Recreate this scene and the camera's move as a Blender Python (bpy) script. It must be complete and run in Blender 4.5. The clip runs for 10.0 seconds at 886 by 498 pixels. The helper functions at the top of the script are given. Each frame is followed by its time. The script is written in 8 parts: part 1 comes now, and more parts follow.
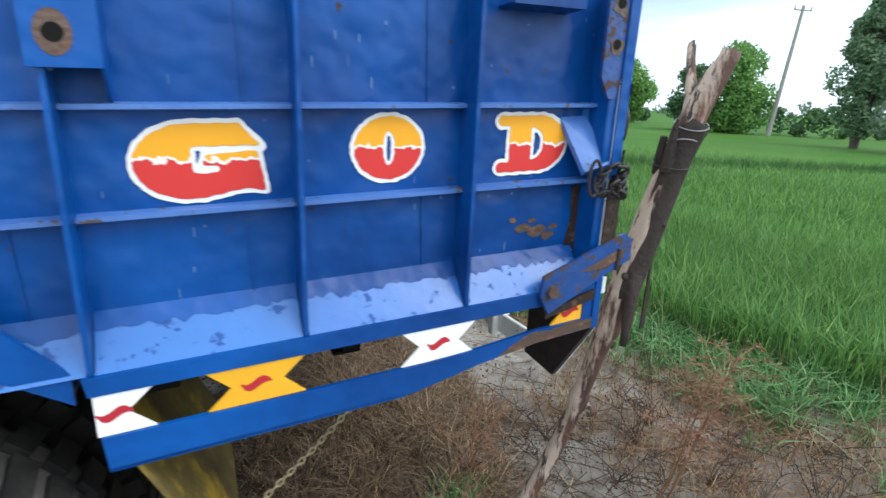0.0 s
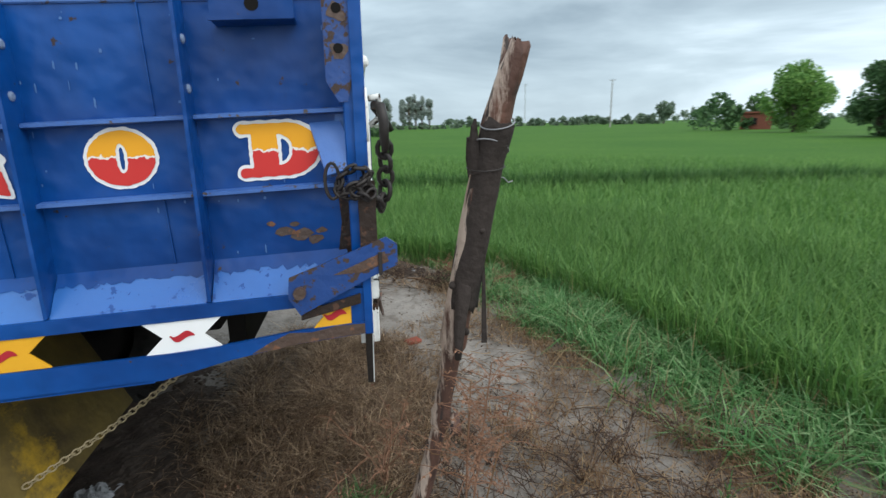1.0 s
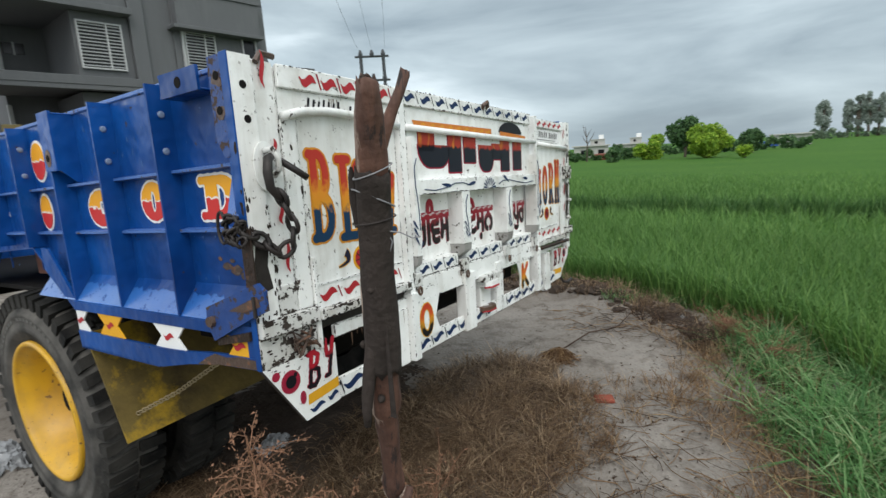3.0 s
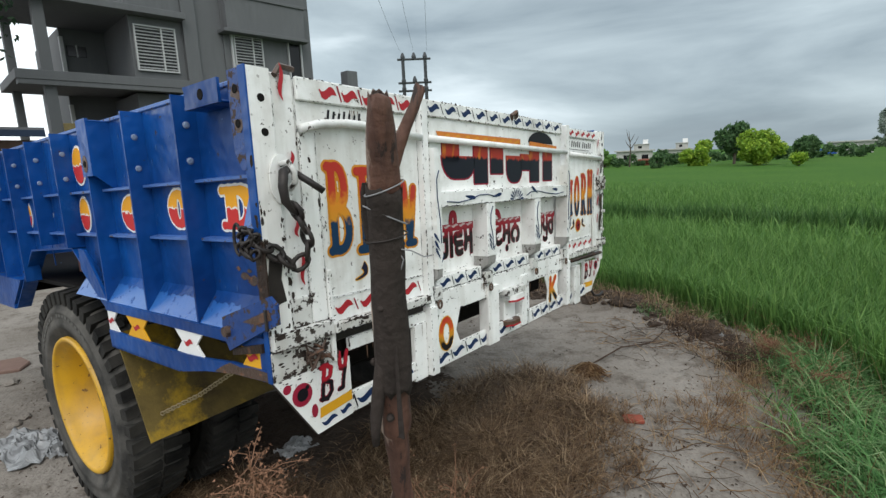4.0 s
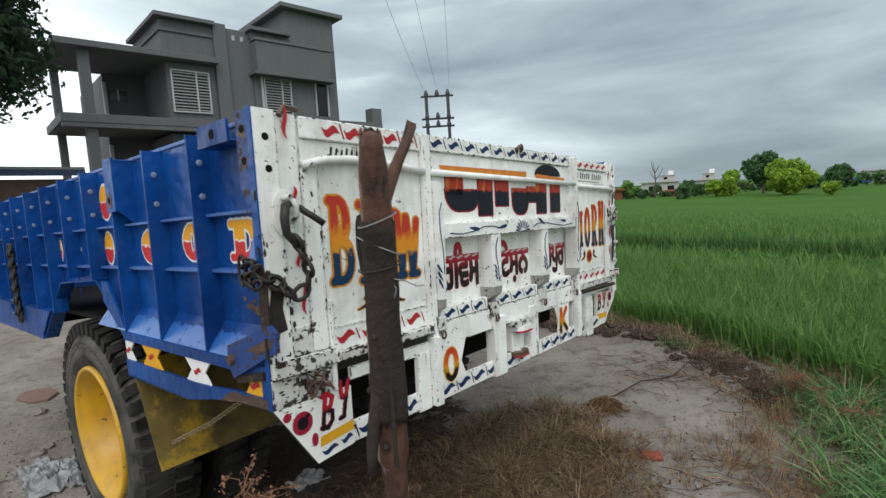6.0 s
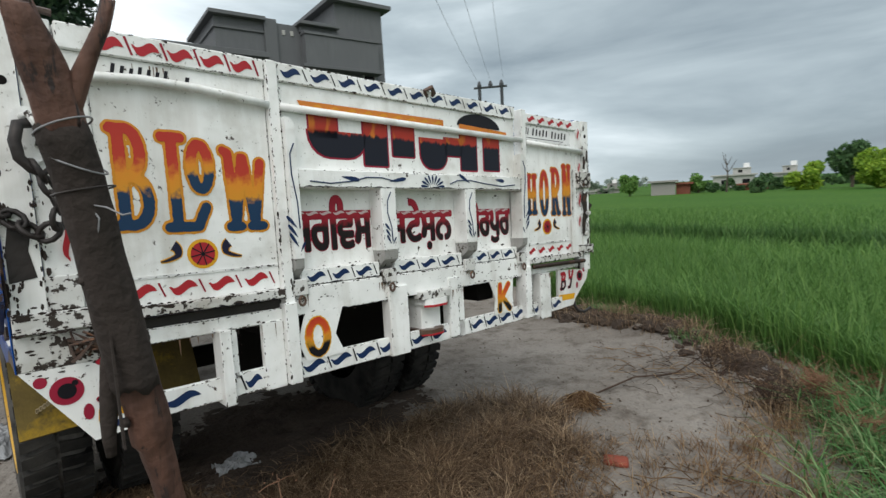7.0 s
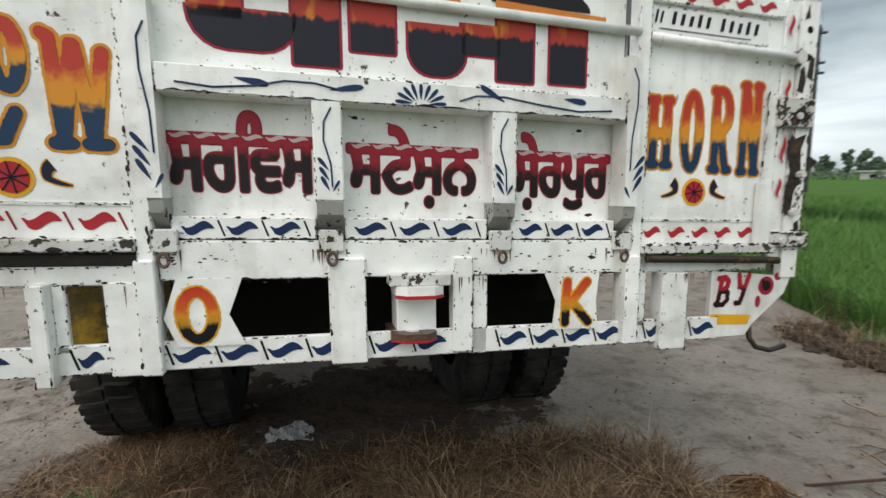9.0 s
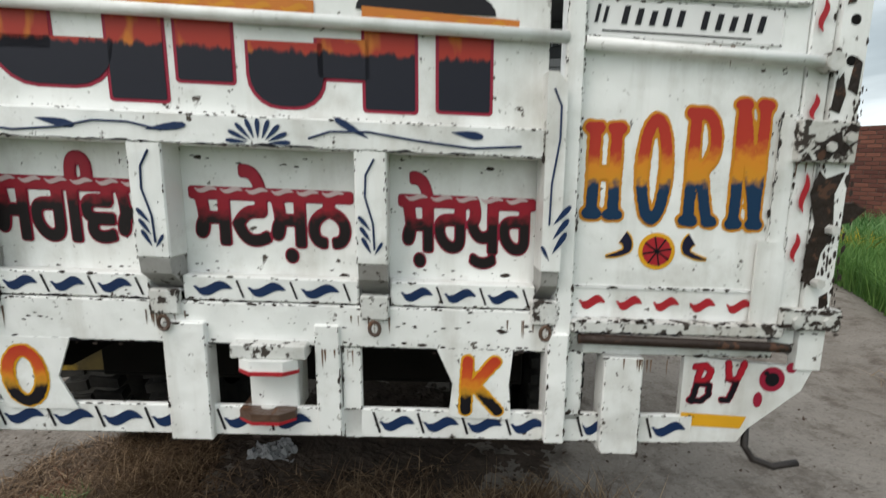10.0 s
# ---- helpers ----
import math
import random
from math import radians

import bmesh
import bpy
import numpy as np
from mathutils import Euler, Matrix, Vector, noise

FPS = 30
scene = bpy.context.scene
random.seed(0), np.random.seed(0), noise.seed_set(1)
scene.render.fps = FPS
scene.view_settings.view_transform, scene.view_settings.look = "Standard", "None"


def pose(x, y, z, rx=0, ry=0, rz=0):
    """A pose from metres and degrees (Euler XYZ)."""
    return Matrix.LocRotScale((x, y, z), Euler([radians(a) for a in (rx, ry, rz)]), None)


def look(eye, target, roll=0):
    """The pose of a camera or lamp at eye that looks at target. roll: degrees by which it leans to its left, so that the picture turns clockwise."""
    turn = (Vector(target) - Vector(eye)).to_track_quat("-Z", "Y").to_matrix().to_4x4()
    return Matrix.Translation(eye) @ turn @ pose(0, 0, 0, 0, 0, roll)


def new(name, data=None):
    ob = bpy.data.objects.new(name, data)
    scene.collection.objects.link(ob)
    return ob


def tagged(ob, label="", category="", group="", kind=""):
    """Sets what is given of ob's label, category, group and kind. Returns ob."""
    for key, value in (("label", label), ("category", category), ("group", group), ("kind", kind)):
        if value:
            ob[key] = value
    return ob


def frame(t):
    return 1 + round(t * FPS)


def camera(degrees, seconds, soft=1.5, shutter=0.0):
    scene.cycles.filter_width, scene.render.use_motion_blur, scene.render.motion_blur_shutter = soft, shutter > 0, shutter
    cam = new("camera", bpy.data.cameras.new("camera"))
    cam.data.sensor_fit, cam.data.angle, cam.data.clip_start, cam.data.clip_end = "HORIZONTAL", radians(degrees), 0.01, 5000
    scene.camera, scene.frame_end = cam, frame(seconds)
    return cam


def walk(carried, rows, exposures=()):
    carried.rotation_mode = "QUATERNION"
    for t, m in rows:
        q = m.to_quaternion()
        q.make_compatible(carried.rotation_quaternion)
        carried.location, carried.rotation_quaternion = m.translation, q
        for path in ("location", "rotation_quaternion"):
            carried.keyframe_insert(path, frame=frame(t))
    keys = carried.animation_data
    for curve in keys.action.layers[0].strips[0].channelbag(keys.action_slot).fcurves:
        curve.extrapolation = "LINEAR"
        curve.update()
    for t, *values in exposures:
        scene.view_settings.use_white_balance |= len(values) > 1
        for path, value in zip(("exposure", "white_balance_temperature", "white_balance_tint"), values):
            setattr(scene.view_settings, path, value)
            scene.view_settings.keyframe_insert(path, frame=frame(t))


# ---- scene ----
cam = camera(82.3, 10.0, 1.4, 0.25)
PATH = [
    (0, (0.056, -0.0178, 1.46), (0.9085, 1.7025, 0.9002), 2.41),
    (0.5, (0.4871, -0.1549, 1.4236), (1.1378, 1.6646, 0.9074), 1.6),
    (1, (0.8934, -0.3149, 1.427), (1.2281, 1.5988, 0.949), -1.22),
    (1.5, (1.2166, -0.4177, 1.4617), (1.0359, 1.5221, 1.0113), -3.51),
    (2, (1.541, -0.2638, 1.438), (1.0718, 1.6382, 1.0396), -2.4),
    (2.5, (1.8062, -0.0848, 1.439), (1.1263, 1.7563, 1.0543), -1.07),
    (3, (1.9916, 0.0883, 1.4475), (0.9163, 1.7375, 1.0909), -3.65),
    (3.2, (2.0198, 0.1023, 1.4536), (0.883, 1.7126, 1.113), -3.92),
    (4.3, (2.0108, 0.1625, 1.4865), (0.7982, 1.7188, 1.1546), -2.38),
    (4.5, (2.0041, 0.1606, 1.4988), (0.7775, 1.7182, 1.2313), -1.57),
    (5, (2.0064, 0.1069, 1.573), (0.7603, 1.6599, 1.3871), 0.05),
    (5.2, (2.0165, 0.0938, 1.5427), (0.7639, 1.6439, 1.3761), 0.05),
    (6.3, (2.1738, 0.301, 1.3878), (0.8857, 1.8159, 1.1704), -4.33),
    (6.5, (2.2454, 0.4656, 1.3048), (0.9454, 1.9695, 1.0928), -4.62),
    (7, (2.3515, 0.8045, 1.2728), (0.9014, 2.1643, 1.0612), -3.32),
    (7.5, (2.3952, 0.9904, 1.2636), (0.7824, 2.1491, 1.0279), -0.76),
    (8, (2.405, 1.2542, 1.2239), (0.7038, 2.2769, 0.9786), 0.64),
    (8.5, (2.2308, 1.5619, 1.1537), (0.4261, 2.3834, 0.8935), -0.1),
    (9, (2.1015, 1.8318, 1.1453), (0.1829, 2.3213, 0.8592), -0.72),
    (9.5, (1.9278, 2.2237, 1.1216), (-0.0371, 2.3168, 0.7639), -2.78),
    (10, (1.9095, 2.3795, 1.2765), (-0.0582, 2.4466, 0.925), -0.05),
]
walk(cam, [(t, look(eye, target, roll)) for t, eye, target, roll in PATH], [(0, 0.95, 6000, 8), (0.5, 0.60, 6150, 9), (1, 0.50, 6250, 9.5), (1.5, 0.42, 6350, 10), (2.5, 0.36, 6500, 10.5), (4.5, 0.18, 6550, 10.5), (5, 0.12, 6550, 10.5), (6.5, 0.16, 6600, 11), (8, 0.14, 6700, 11.5), (9, 0.24, 6800, 12), (9.5, 0.30, 6800, 12), (10, 0.18, 6750, 12)])

# ---- world and sun: overcast, clouds thickest beyond the field ----
world = bpy.data.worlds.new("overcast_sky")
scene.world = world
world.use_nodes = True
wt = world.node_tree
wt.nodes.clear()


def link(tree, a, b):
    tree.links.new(a, b)


def node(tree, kind, **values):
    n = tree.nodes.new(kind)
    for key, value in values.items():
        n.inputs[key].default_value = value
    return n


def ramp(tree, stops, fac=None):
    n = tree.nodes.new("ShaderNodeValToRGB")
    while len(n.color_ramp.elements) < len(stops):
        n.color_ramp.elements.new(0.5)
    for e, (pos, col) in zip(n.color_ramp.elements, stops):
        e.position = pos
        e.color = (*col, 1) if len(col) == 3 else col
    if fac is not None:
        link(tree, fac, n.inputs["Fac"])
    return n


def math_node(tree, op, a, b=0.0, clamp=False):
    n = tree.nodes.new("ShaderNodeMath")
    n.operation = op
    n.use_clamp = clamp
    for slot, v in zip(n.inputs, (a, b)):
        if isinstance(v, (int, float)):
            slot.default_value = v
        else:
            link(tree, v, slot)
    return n.outputs[0]


def mix_color(tree, fac, a, b, blend="MIX"):
    n = tree.nodes.new("ShaderNodeMix")
    n.data_type = "RGBA"
    n.blend_type = blend
    for slot, v in zip((n.inputs[0], n.inputs[6], n.inputs[7]), (fac, a, b)):
        if isinstance(v, (int, float)):
            slot.default_value = v
        elif isinstance(v, tuple):
            slot.default_value = (*v, 1)
        else:
            link(tree, v, slot)
    return n.outputs[2]


SUN_ELEVATION, SUN_AZIMUTH = radians(52), radians(132)
sky = node(wt, "ShaderNodeTexSky")
sky.sky_type, sky.sun_disc, sky.sun_elevation, sky.sun_rotation = "NISHITA", False, SUN_ELEVATION, SUN_AZIMUTH
where = node(wt, "ShaderNodeTexCoord")
stretch = node(wt, "ShaderNodeMapping")
stretch.inputs["Scale"].default_value = (1.0, 1.0, 4.5)
stretch.inputs["Location"].default_value = (0.35, 0.1, 0.0)
link(wt, where.outputs["Generated"], stretch.inputs["Vector"])
clouds = node(wt, "ShaderNodeTexNoise", Scale=1.9, Detail=7.0, Roughness=0.52, Distortion=0.35)
link(wt, stretch.outputs[0], clouds.inputs["Vector"])
split = node(wt, "ShaderNodeSeparateXYZ")
link(wt, where.outputs["Generated"], split.inputs[0])
# the cloud deck thins out behind the trailer's open side and overhead
thin = math_node(wt, "MULTIPLY_ADD", split.outputs["Y"], -0.15)
wt.nodes[-1].inputs[2].default_value = 0.40
east = math_node(wt, "MAXIMUM", split.outputs["X"], 0.0)
west = math_node(wt, "MAXIMUM", math_node(wt, "MULTIPLY", split.outputs["X"], -1.0), 0.0)
thin = math_node(wt, "ADD", thin, math_node(wt, "MULTIPLY", math_node(wt, "POWER", east, 5.0), 0.10))
thin = math_node(wt, "ADD", thin, math_node(wt, "MULTIPLY", math_node(wt, "POWER", west, 9.0), 0.75))
thin = math_node(wt, "ADD", thin, math_node(wt, "MULTIPLY", east, 0.30))
open_side = math_node(wt, "MULTIPLY", math_node(wt, "MINIMUM", split.outputs["Y"], 0.0), math_node(wt, "MINIMUM", math_node(wt, "MAXIMUM", split.outputs["Z"], 0.0), 0.4))
thin = math_node(wt, "ADD", thin, math_node(wt, "MULTIPLY", open_side, -0.80))
thin = math_node(wt, "ADD", thin, math_node(wt, "MULTIPLY", math_node(wt, "POWER", math_node(wt, "MAXIMUM", split.outputs["Z"], 0.0), 2.0), 0.42))
gap = math_node(wt, "ADD", math_node(wt, "MULTIPLY", split.outputs["X"], -0.66), math_node(wt, "MULTIPLY", split.outputs["Y"], 0.75))
gap = math_node(wt, "POWER", math_node(wt, "MAXIMUM", gap, 0.0), 14.0)
height = math_node(wt, "DIVIDE", math_node(wt, "SUBTRACT", split.outputs["Z"], 0.05), 0.045)
gap = math_node(wt, "MULTIPLY", gap, math_node(wt, "DIVIDE", 0.26, math_node(wt, "ADD", math_node(wt, "POWER", math_node(wt, "ABSOLUTE", height), 4.0), 1.0)))
thin = math_node(wt, "ADD", thin, gap)
fine = math_node(wt, "MULTIPLY", math_node(wt, "SUBTRACT", clouds.outputs["Fac"], 0.5), 1.1)
deck = math_node(wt, "ADD", thin, fine)
cloud_col = ramp(wt, [(0.0, (0.20, 0.25, 0.30)), (0.18, (0.285, 0.36, 0.41)), (0.42, (0.49, 0.59, 0.64)), (0.66, (0.88, 1.0, 1.06)), (1.0, (1.45, 1.52, 1.55))], deck)
sky_part = node(wt, "ShaderNodeBackground", Strength=0.06)
link(wt, sky.outputs[0], sky_part.inputs["Color"])
cloud_part = node(wt, "ShaderNodeBackground", Strength=1.0)
link(wt, cloud_col.outputs[0], cloud_part.inputs["Color"])
both = node(wt, "ShaderNodeMixShader", Fac=0.9)
link(wt, sky_part.outputs[0], both.inputs[1])
link(wt, cloud_part.outputs[0], both.inputs[2])
out = node(wt, "ShaderNodeOutputWorld")
link(wt, both.outputs[0], out.inputs["Surface"])

sun = new("sun", bpy.data.lights.new("sun", "SUN"))
sun.data.energy, sun.data.angle, sun.data.color = 0.95, radians(32), (1.0, 0.96, 0.9)
sun.matrix_world = look((5, -4.5, 8), (0, 0, 0))


# ---- materials ----
def surface(name, build, rough=0.6, metal=0.0, bump=0.0, bump_scale=60.0, spec=0.5, dent=0.0):
    """A principled material; build(tree, place) returns the colour, or colour and roughness."""
    m = bpy.data.materials.new(name)
    m.use_nodes = True
    t = m.node_tree
    b = t.nodes["Principled BSDF"]
    b.inputs["Roughness"].default_value, b.inputs["Metallic"].default_value = rough, metal
    b.inputs["Specular IOR Level"].default_value = spec
    geo = node(t, "ShaderNodeNewGeometry")
    res = build(t, geo)
    res = res if isinstance(res, tuple) and not isinstance(res[0], (int, float)) else (res,)
    if isinstance(res[0], tuple):
        b.inputs["Base Color"].default_value = (*res[0], 1)
    else:
        link(t, res[0], b.inputs["Base Color"])
    if len(res) > 1:
        link(t, res[1], b.inputs["Roughness"])
    if bump:
        n = node(t, "ShaderNodeTexNoise", Scale=bump_scale, Detail=5.0)
        link(t, geo.outputs["Position"], n.inputs["Vector"])
        bn = node(t, "ShaderNodeBump", Strength=bump, Distance=0.01)
        link(t, n.outputs["Fac"], bn.inputs["Height"])
        if dent:
            dn = node(t, "ShaderNodeBump", Strength=dent, Distance=0.06)
            link(t, noise_at(t, geo, 4.5, 3), dn.inputs["Height"])
            link(t, dn.outputs[0], bn.inputs["Normal"])
        link(t, bn.outputs[0], b.inputs["Normal"])
    return m


def noise_at(t, geo, scale, detail=4.0, rough=0.55, stretch_by=None):
    n = node(t, "ShaderNodeTexNoise", Scale=scale, Detail=detail, Roughness=rough)
    if stretch_by:
        mp = node(t, "ShaderNodeMapping")
        mp.inputs["Scale"].default_value = stretch_by
        link(t, geo.outputs["Position"], mp.inputs["Vector"])
        link(t, mp.outputs[0], n.inputs["Vector"])
    else:
        link(t, geo.outputs["Position"], n.inputs["Vector"])
    return n.outputs["Fac"]


def mask(t, fac, lo, hi):
    return ramp(t, [(lo, (0, 0, 0)), (hi, (1, 1, 1))], fac).outputs[0]


def painted(base, dark, rust, chips=0.66, streaks=0.35, dirt=None, gloss=0.42):
    """Old brushed enamel: cloudy tone, run-down dirt streaks, chips down to rust."""
    def build(t, geo):
        c = mix_color(t, mask(t, noise_at(t, geo, 3.0), 0.3, 0.75), base, dark)
        st = mask(t, noise_at(t, geo, 9.0, 5, 0.6, (1, 1, 0.12)), 0.52, 0.8)
        c = mix_color(t, math_node(t, "MULTIPLY", st, streaks), c, dirt or tuple(v * 0.45 for v in base))
        if dirt:
            grime = mask(t, noise_at(t, geo, 6.0, 7, 0.7), 0.50, 0.78)
            c = mix_color(t, math_node(t, "MULTIPLY", grime, 0.55), c, dirt)
            spots = mask(t, noise_at(t, geo, 70.0, 3, 0.6), 0.66, 0.72)
            c = mix_color(t, math_node(t, "MULTIPLY", spots, 0.6), c, tuple(v * 0.5 for v in dirt))
        big = math_node(t, "MULTIPLY", mask(t, noise_at(t, geo, 2.3, 3), 0.45, 0.7), 0.06)
        ch = mask(t, math_node(t, "ADD", noise_at(t, geo, 34.0, 6, 0.62), big), chips, chips + 0.03)
        c = mix_color(t, ch, c, rust)
        worn = math_node(t, "MULTIPLY", noise_at(t, geo, 5.0, 6, 0.65, (1, 1, 0.45)), 0.34)
        r = math_node(t, "ADD", math_node(t, "MULTIPLY", ch, 0.4), math_node(t, "ADD", worn, gloss - 0.17))
        return c, r
    return build


BLUE = surface("blue_enamel", painted((0.004, 0.074, 0.305), (0.003, 0.028, 0.135), (0.045, 0.03, 0.025), 0.70, 0.5, None, 0.34), bump=0.12, bump_scale=25, dent=0.5, spec=0.28)
RUST_BLUE = surface("rusty_blue_enamel", painted((0.010, 0.058, 0.24), (0.010, 0.036, 0.14), (0.048, 0.029, 0.022), 0.555, 0.5), bump=0.3, bump_scale=40)
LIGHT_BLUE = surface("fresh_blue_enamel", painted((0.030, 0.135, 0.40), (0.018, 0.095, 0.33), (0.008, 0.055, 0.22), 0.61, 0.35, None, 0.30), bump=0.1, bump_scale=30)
WHITE = surface("white_enamel", painted((0.88, 0.885, 0.865), (0.71, 0.72, 0.70), (0.06, 0.045, 0.035), 0.67, 0.62, (0.42, 0.385, 0.33)), bump=0.2, bump_scale=30, dent=0.3)
CHIPPED = surface("chipped_white_enamel", painted((0.68, 0.68, 0.66), (0.5, 0.5, 0.47), (0.035, 0.026, 0.02), 0.56, 0.75, (0.32, 0.27, 0.21)), bump=0.4, bump_scale=40)
RUSTY = surface("rusty_steel", painted((0.10, 0.055, 0.035), (0.05, 0.035, 0.03), (0.15, 0.07, 0.038), 0.6, 0.4), rough=0.85, bump=0.4, bump_scale=70)
RUST_DARK = surface("dark_rusted_steel", painted((0.040, 0.026, 0.020), (0.020, 0.015, 0.013), (0.085, 0.045, 0.03), 0.60, 0.4), rough=0.9, bump=0.5, bump_scale=60, spec=0.2)
DARK_STEEL = surface("dark_greasy_steel", lambda t, g: mix_color(t, noise_at(t, g, 20), (0.012, 0.012, 0.013), (0.045, 0.036, 0.032)), rough=0.5, metal=0.2, bump=0.25, spec=0.35)
# undercoat black, also laid on where shade is drawn as a dark shape
UNDER = surface("undercoat_and_shade_black", lambda t, g: mix_color(t, noise_at(t, g, 8), (0.004, 0.004, 0.004), (0.014, 0.012, 0.011)), rough=0.9, spec=0.15)
YELLOW = surface("yellow_wheel_enamel", painted((0.64, 0.36, 0.012), (0.47, 0.25, 0.012), (0.13, 0.065, 0.03), 0.655, 0.5, (0.30, 0.19, 0.06)), bump=0.15, bump_scale=25)


def flap_build(t, g):
    c = mix_color(t, mask(t, noise_at(t, g, 5, 6, 0.65), 0.35, 0.7), (0.055, 0.040, 0.018), (0.16, 0.115, 0.032))
    sp = node(t, "ShaderNodeSeparateXYZ")
    link(t, g.outputs["Position"], sp.inputs[0])
    # yellow thins out to dark brown towards larger y
    worn = math_node(t, "SUBTRACT", noise_at(t, g, 3.2, 7, 0.72), math_node(t, "MULTIPLY", math_node(t, "SUBTRACT", sp.outputs["Y"], 0.95), 0.28))
    return mix_color(t, mask(t, worn, 0.50, 0.60), c, (0.33, 0.21, 0.022))


FLAP = surface("muddy_yellow_sheet", flap_build, rough=0.8, bump=0.4, bump_scale=35, spec=0.2)
RUBBER = surface("tyre_rubber", lambda t, g: mix_color(t, mask(t, noise_at(t, g, 6, 6), 0.35, 0.7), (0.006, 0.006, 0.006), (0.040, 0.038, 0.034)), rough=0.9, bump=0.3, bump_scale=90, spec=0.2)


DUSTY_RUBBER = surface("dusty_tyre_rubber", lambda t, g: mix_color(t, mask(t, noise_at(t, g, 5, 6, 0.6), 0.35, 0.65), (0.028, 0.028, 0.027), (0.115, 0.108, 0.098)), rough=0.95, bump=0.3, bump_scale=90, spec=0.15)


def plain(name, col, rough=0.5, vary=0.25, scale=14):
    lo = tuple(v * (1 - vary) for v in col)
    return surface(name, lambda t, g: mix_color(t, noise_at(t, g, scale, 5), lo, col), rough=rough, spec=0.3)


WORN_LETTER = plain("worn_pale_rubber", (0.145, 0.14, 0.13), rough=0.9, vary=0.6, scale=60)
RED_PAINT = plain("red_sign_paint", (0.44, 0.022, 0.032))
NAVY_PAINT = plain("navy_sign_paint", (0.008, 0.028, 0.095))
BLACK_PAINT = plain("black_sign_paint", (0.007, 0.006, 0.010))
YELLOW_PAINT = plain("yellow_sign_paint", (0.80, 0.40, 0.02))
ORANGE_PAINT = plain("orange_sign_paint", (0.62, 0.20, 0.03))
WHITE_PAINT = plain("white_sign_paint", (0.80, 0.80, 0.79), vary=0.12)
AMBER_PAINT = plain("amber_sign_paint", (0.66, 0.27, 0.02))
CRIMSON_PAINT = plain("crimson_sign_paint", (0.34, 0.016, 0.045))
MAROON_PAINT = plain("maroon_sign_paint", (0.30, 0.012, 0.03))


def shaded_paint(name, stops):
    """Sign paint in bands from the foot of the letters to their top, with ragged joins."""
    m = bpy.data.materials.new(name)
    m.use_nodes = True
    t = m.node_tree
    co = node(t, "ShaderNodeTexCoord")
    sp = node(t, "ShaderNodeSeparateXYZ")
    link(t, co.outputs["Generated"], sp.inputs[0])
    n = node(t, "ShaderNodeTexNoise", Scale=60.0, Detail=2.0)
    link(t, co.outputs["Object"], n.inputs["Vector"])
    f = math_node(t, "ADD", sp.outputs["Z"], math_node(t, "MULTIPLY", math_node(t, "SUBTRACT", n.outputs["Fac"], 0.5), 0.22))
    r = ramp(t, stops, f)
    b = t.nodes["Principled BSDF"]
    link(t, r.outputs[0], b.inputs["Base Color"])
    b.inputs["Roughness"].default_value = 0.45
    b.inputs["Specular IOR Level"].default_value = 0.3
    return m


Y3, R3, N3, K3 = (0.80, 0.36, 0.015), (0.56, 0.035, 0.03), (0.007, 0.034, 0.085), (0.007, 0.006, 0.010)
TWO_TONE = shaded_paint("yellow_over_red_paint", [(0.0, R3), (0.485, R3), (0.495, (0.78, 0.72, 0.66)), (0.525, (0.78, 0.74, 0.68)), (0.535, Y3), (1.0, Y3)])
SUNSET = shaded_paint("red_yellow_navy_paint", [(0.0, N3), (0.34, N3), (0.42, (0.62, 0.26, 0.02)), (0.55, (0.66, 0.24, 0.02)), (0.68, (0.45, 0.04, 0.02)), (1.0, (0.42, 0.03, 0.02))])
RED_BLACK = shaded_paint("red_over_black_paint", [(0.0, K3), (0.50, K3), (0.60, (0.40, 0.012, 0.025)), (1.0, (0.44, 0.015, 0.03))])


def level_paint(name, height, low, high):
    """Two sign paints that meet in a ragged line at one height along the tailgate."""
    def build(t, g):
        sp = node(t, "ShaderNodeSeparateXYZ")
        link(t, g.outputs["Position"], sp.inputs[0])
        z = math_node(t, "ADD", sp.outputs["Z"], math_node(t, "MULTIPLY", math_node(t, "SUBTRACT", sp.outputs["Y"], 0.92), 0.043))
        z = math_node(t, "ADD", z, math_node(t, "MULTIPLY", math_node(t, "SUBTRACT", noise_at(t, g, 60, 2, 0.5, (1, 1, 0.3)), 0.5), 0.030))
        hot = mix_color(t, mask(t, noise_at(t, g, 22, 2, 0.5, (1, 1, 0.35)), 0.52, 0.60), high, (0.58, 0.17, 0.02))
        return mix_color(t, mask(t, math_node(t, "SUBTRACT", z, height - 0.5), 0.498, 0.504), low, hot)
    return surface(name, build, rough=0.45, spec=0.3)


WORD_PAINT = level_paint("red_over_black_word_paint", 1.522, (0.008, 0.009, 0.018), (0.40, 0.035, 0.02))
RED_DEEP = shaded_paint("crimson_over_black_paint", [(0.0, (0.009, 0.006, 0.007)), (0.44, (0.011, 0.006, 0.007)), (0.58, (0.30, 0.012, 0.025)), (1.0, (0.40, 0.018, 0.04))])
RED_YELLOW_BLACK = shaded_paint("red_yellow_black_paint", [(0.0, K3), (0.30, K3), (0.38, (0.46, 0.22, 0.02)), (0.50, (0.66, 0.24, 0.02)), (0.64, (0.58, 0.09, 0.02)), (1.0, (0.46, 0.035, 0.02))])


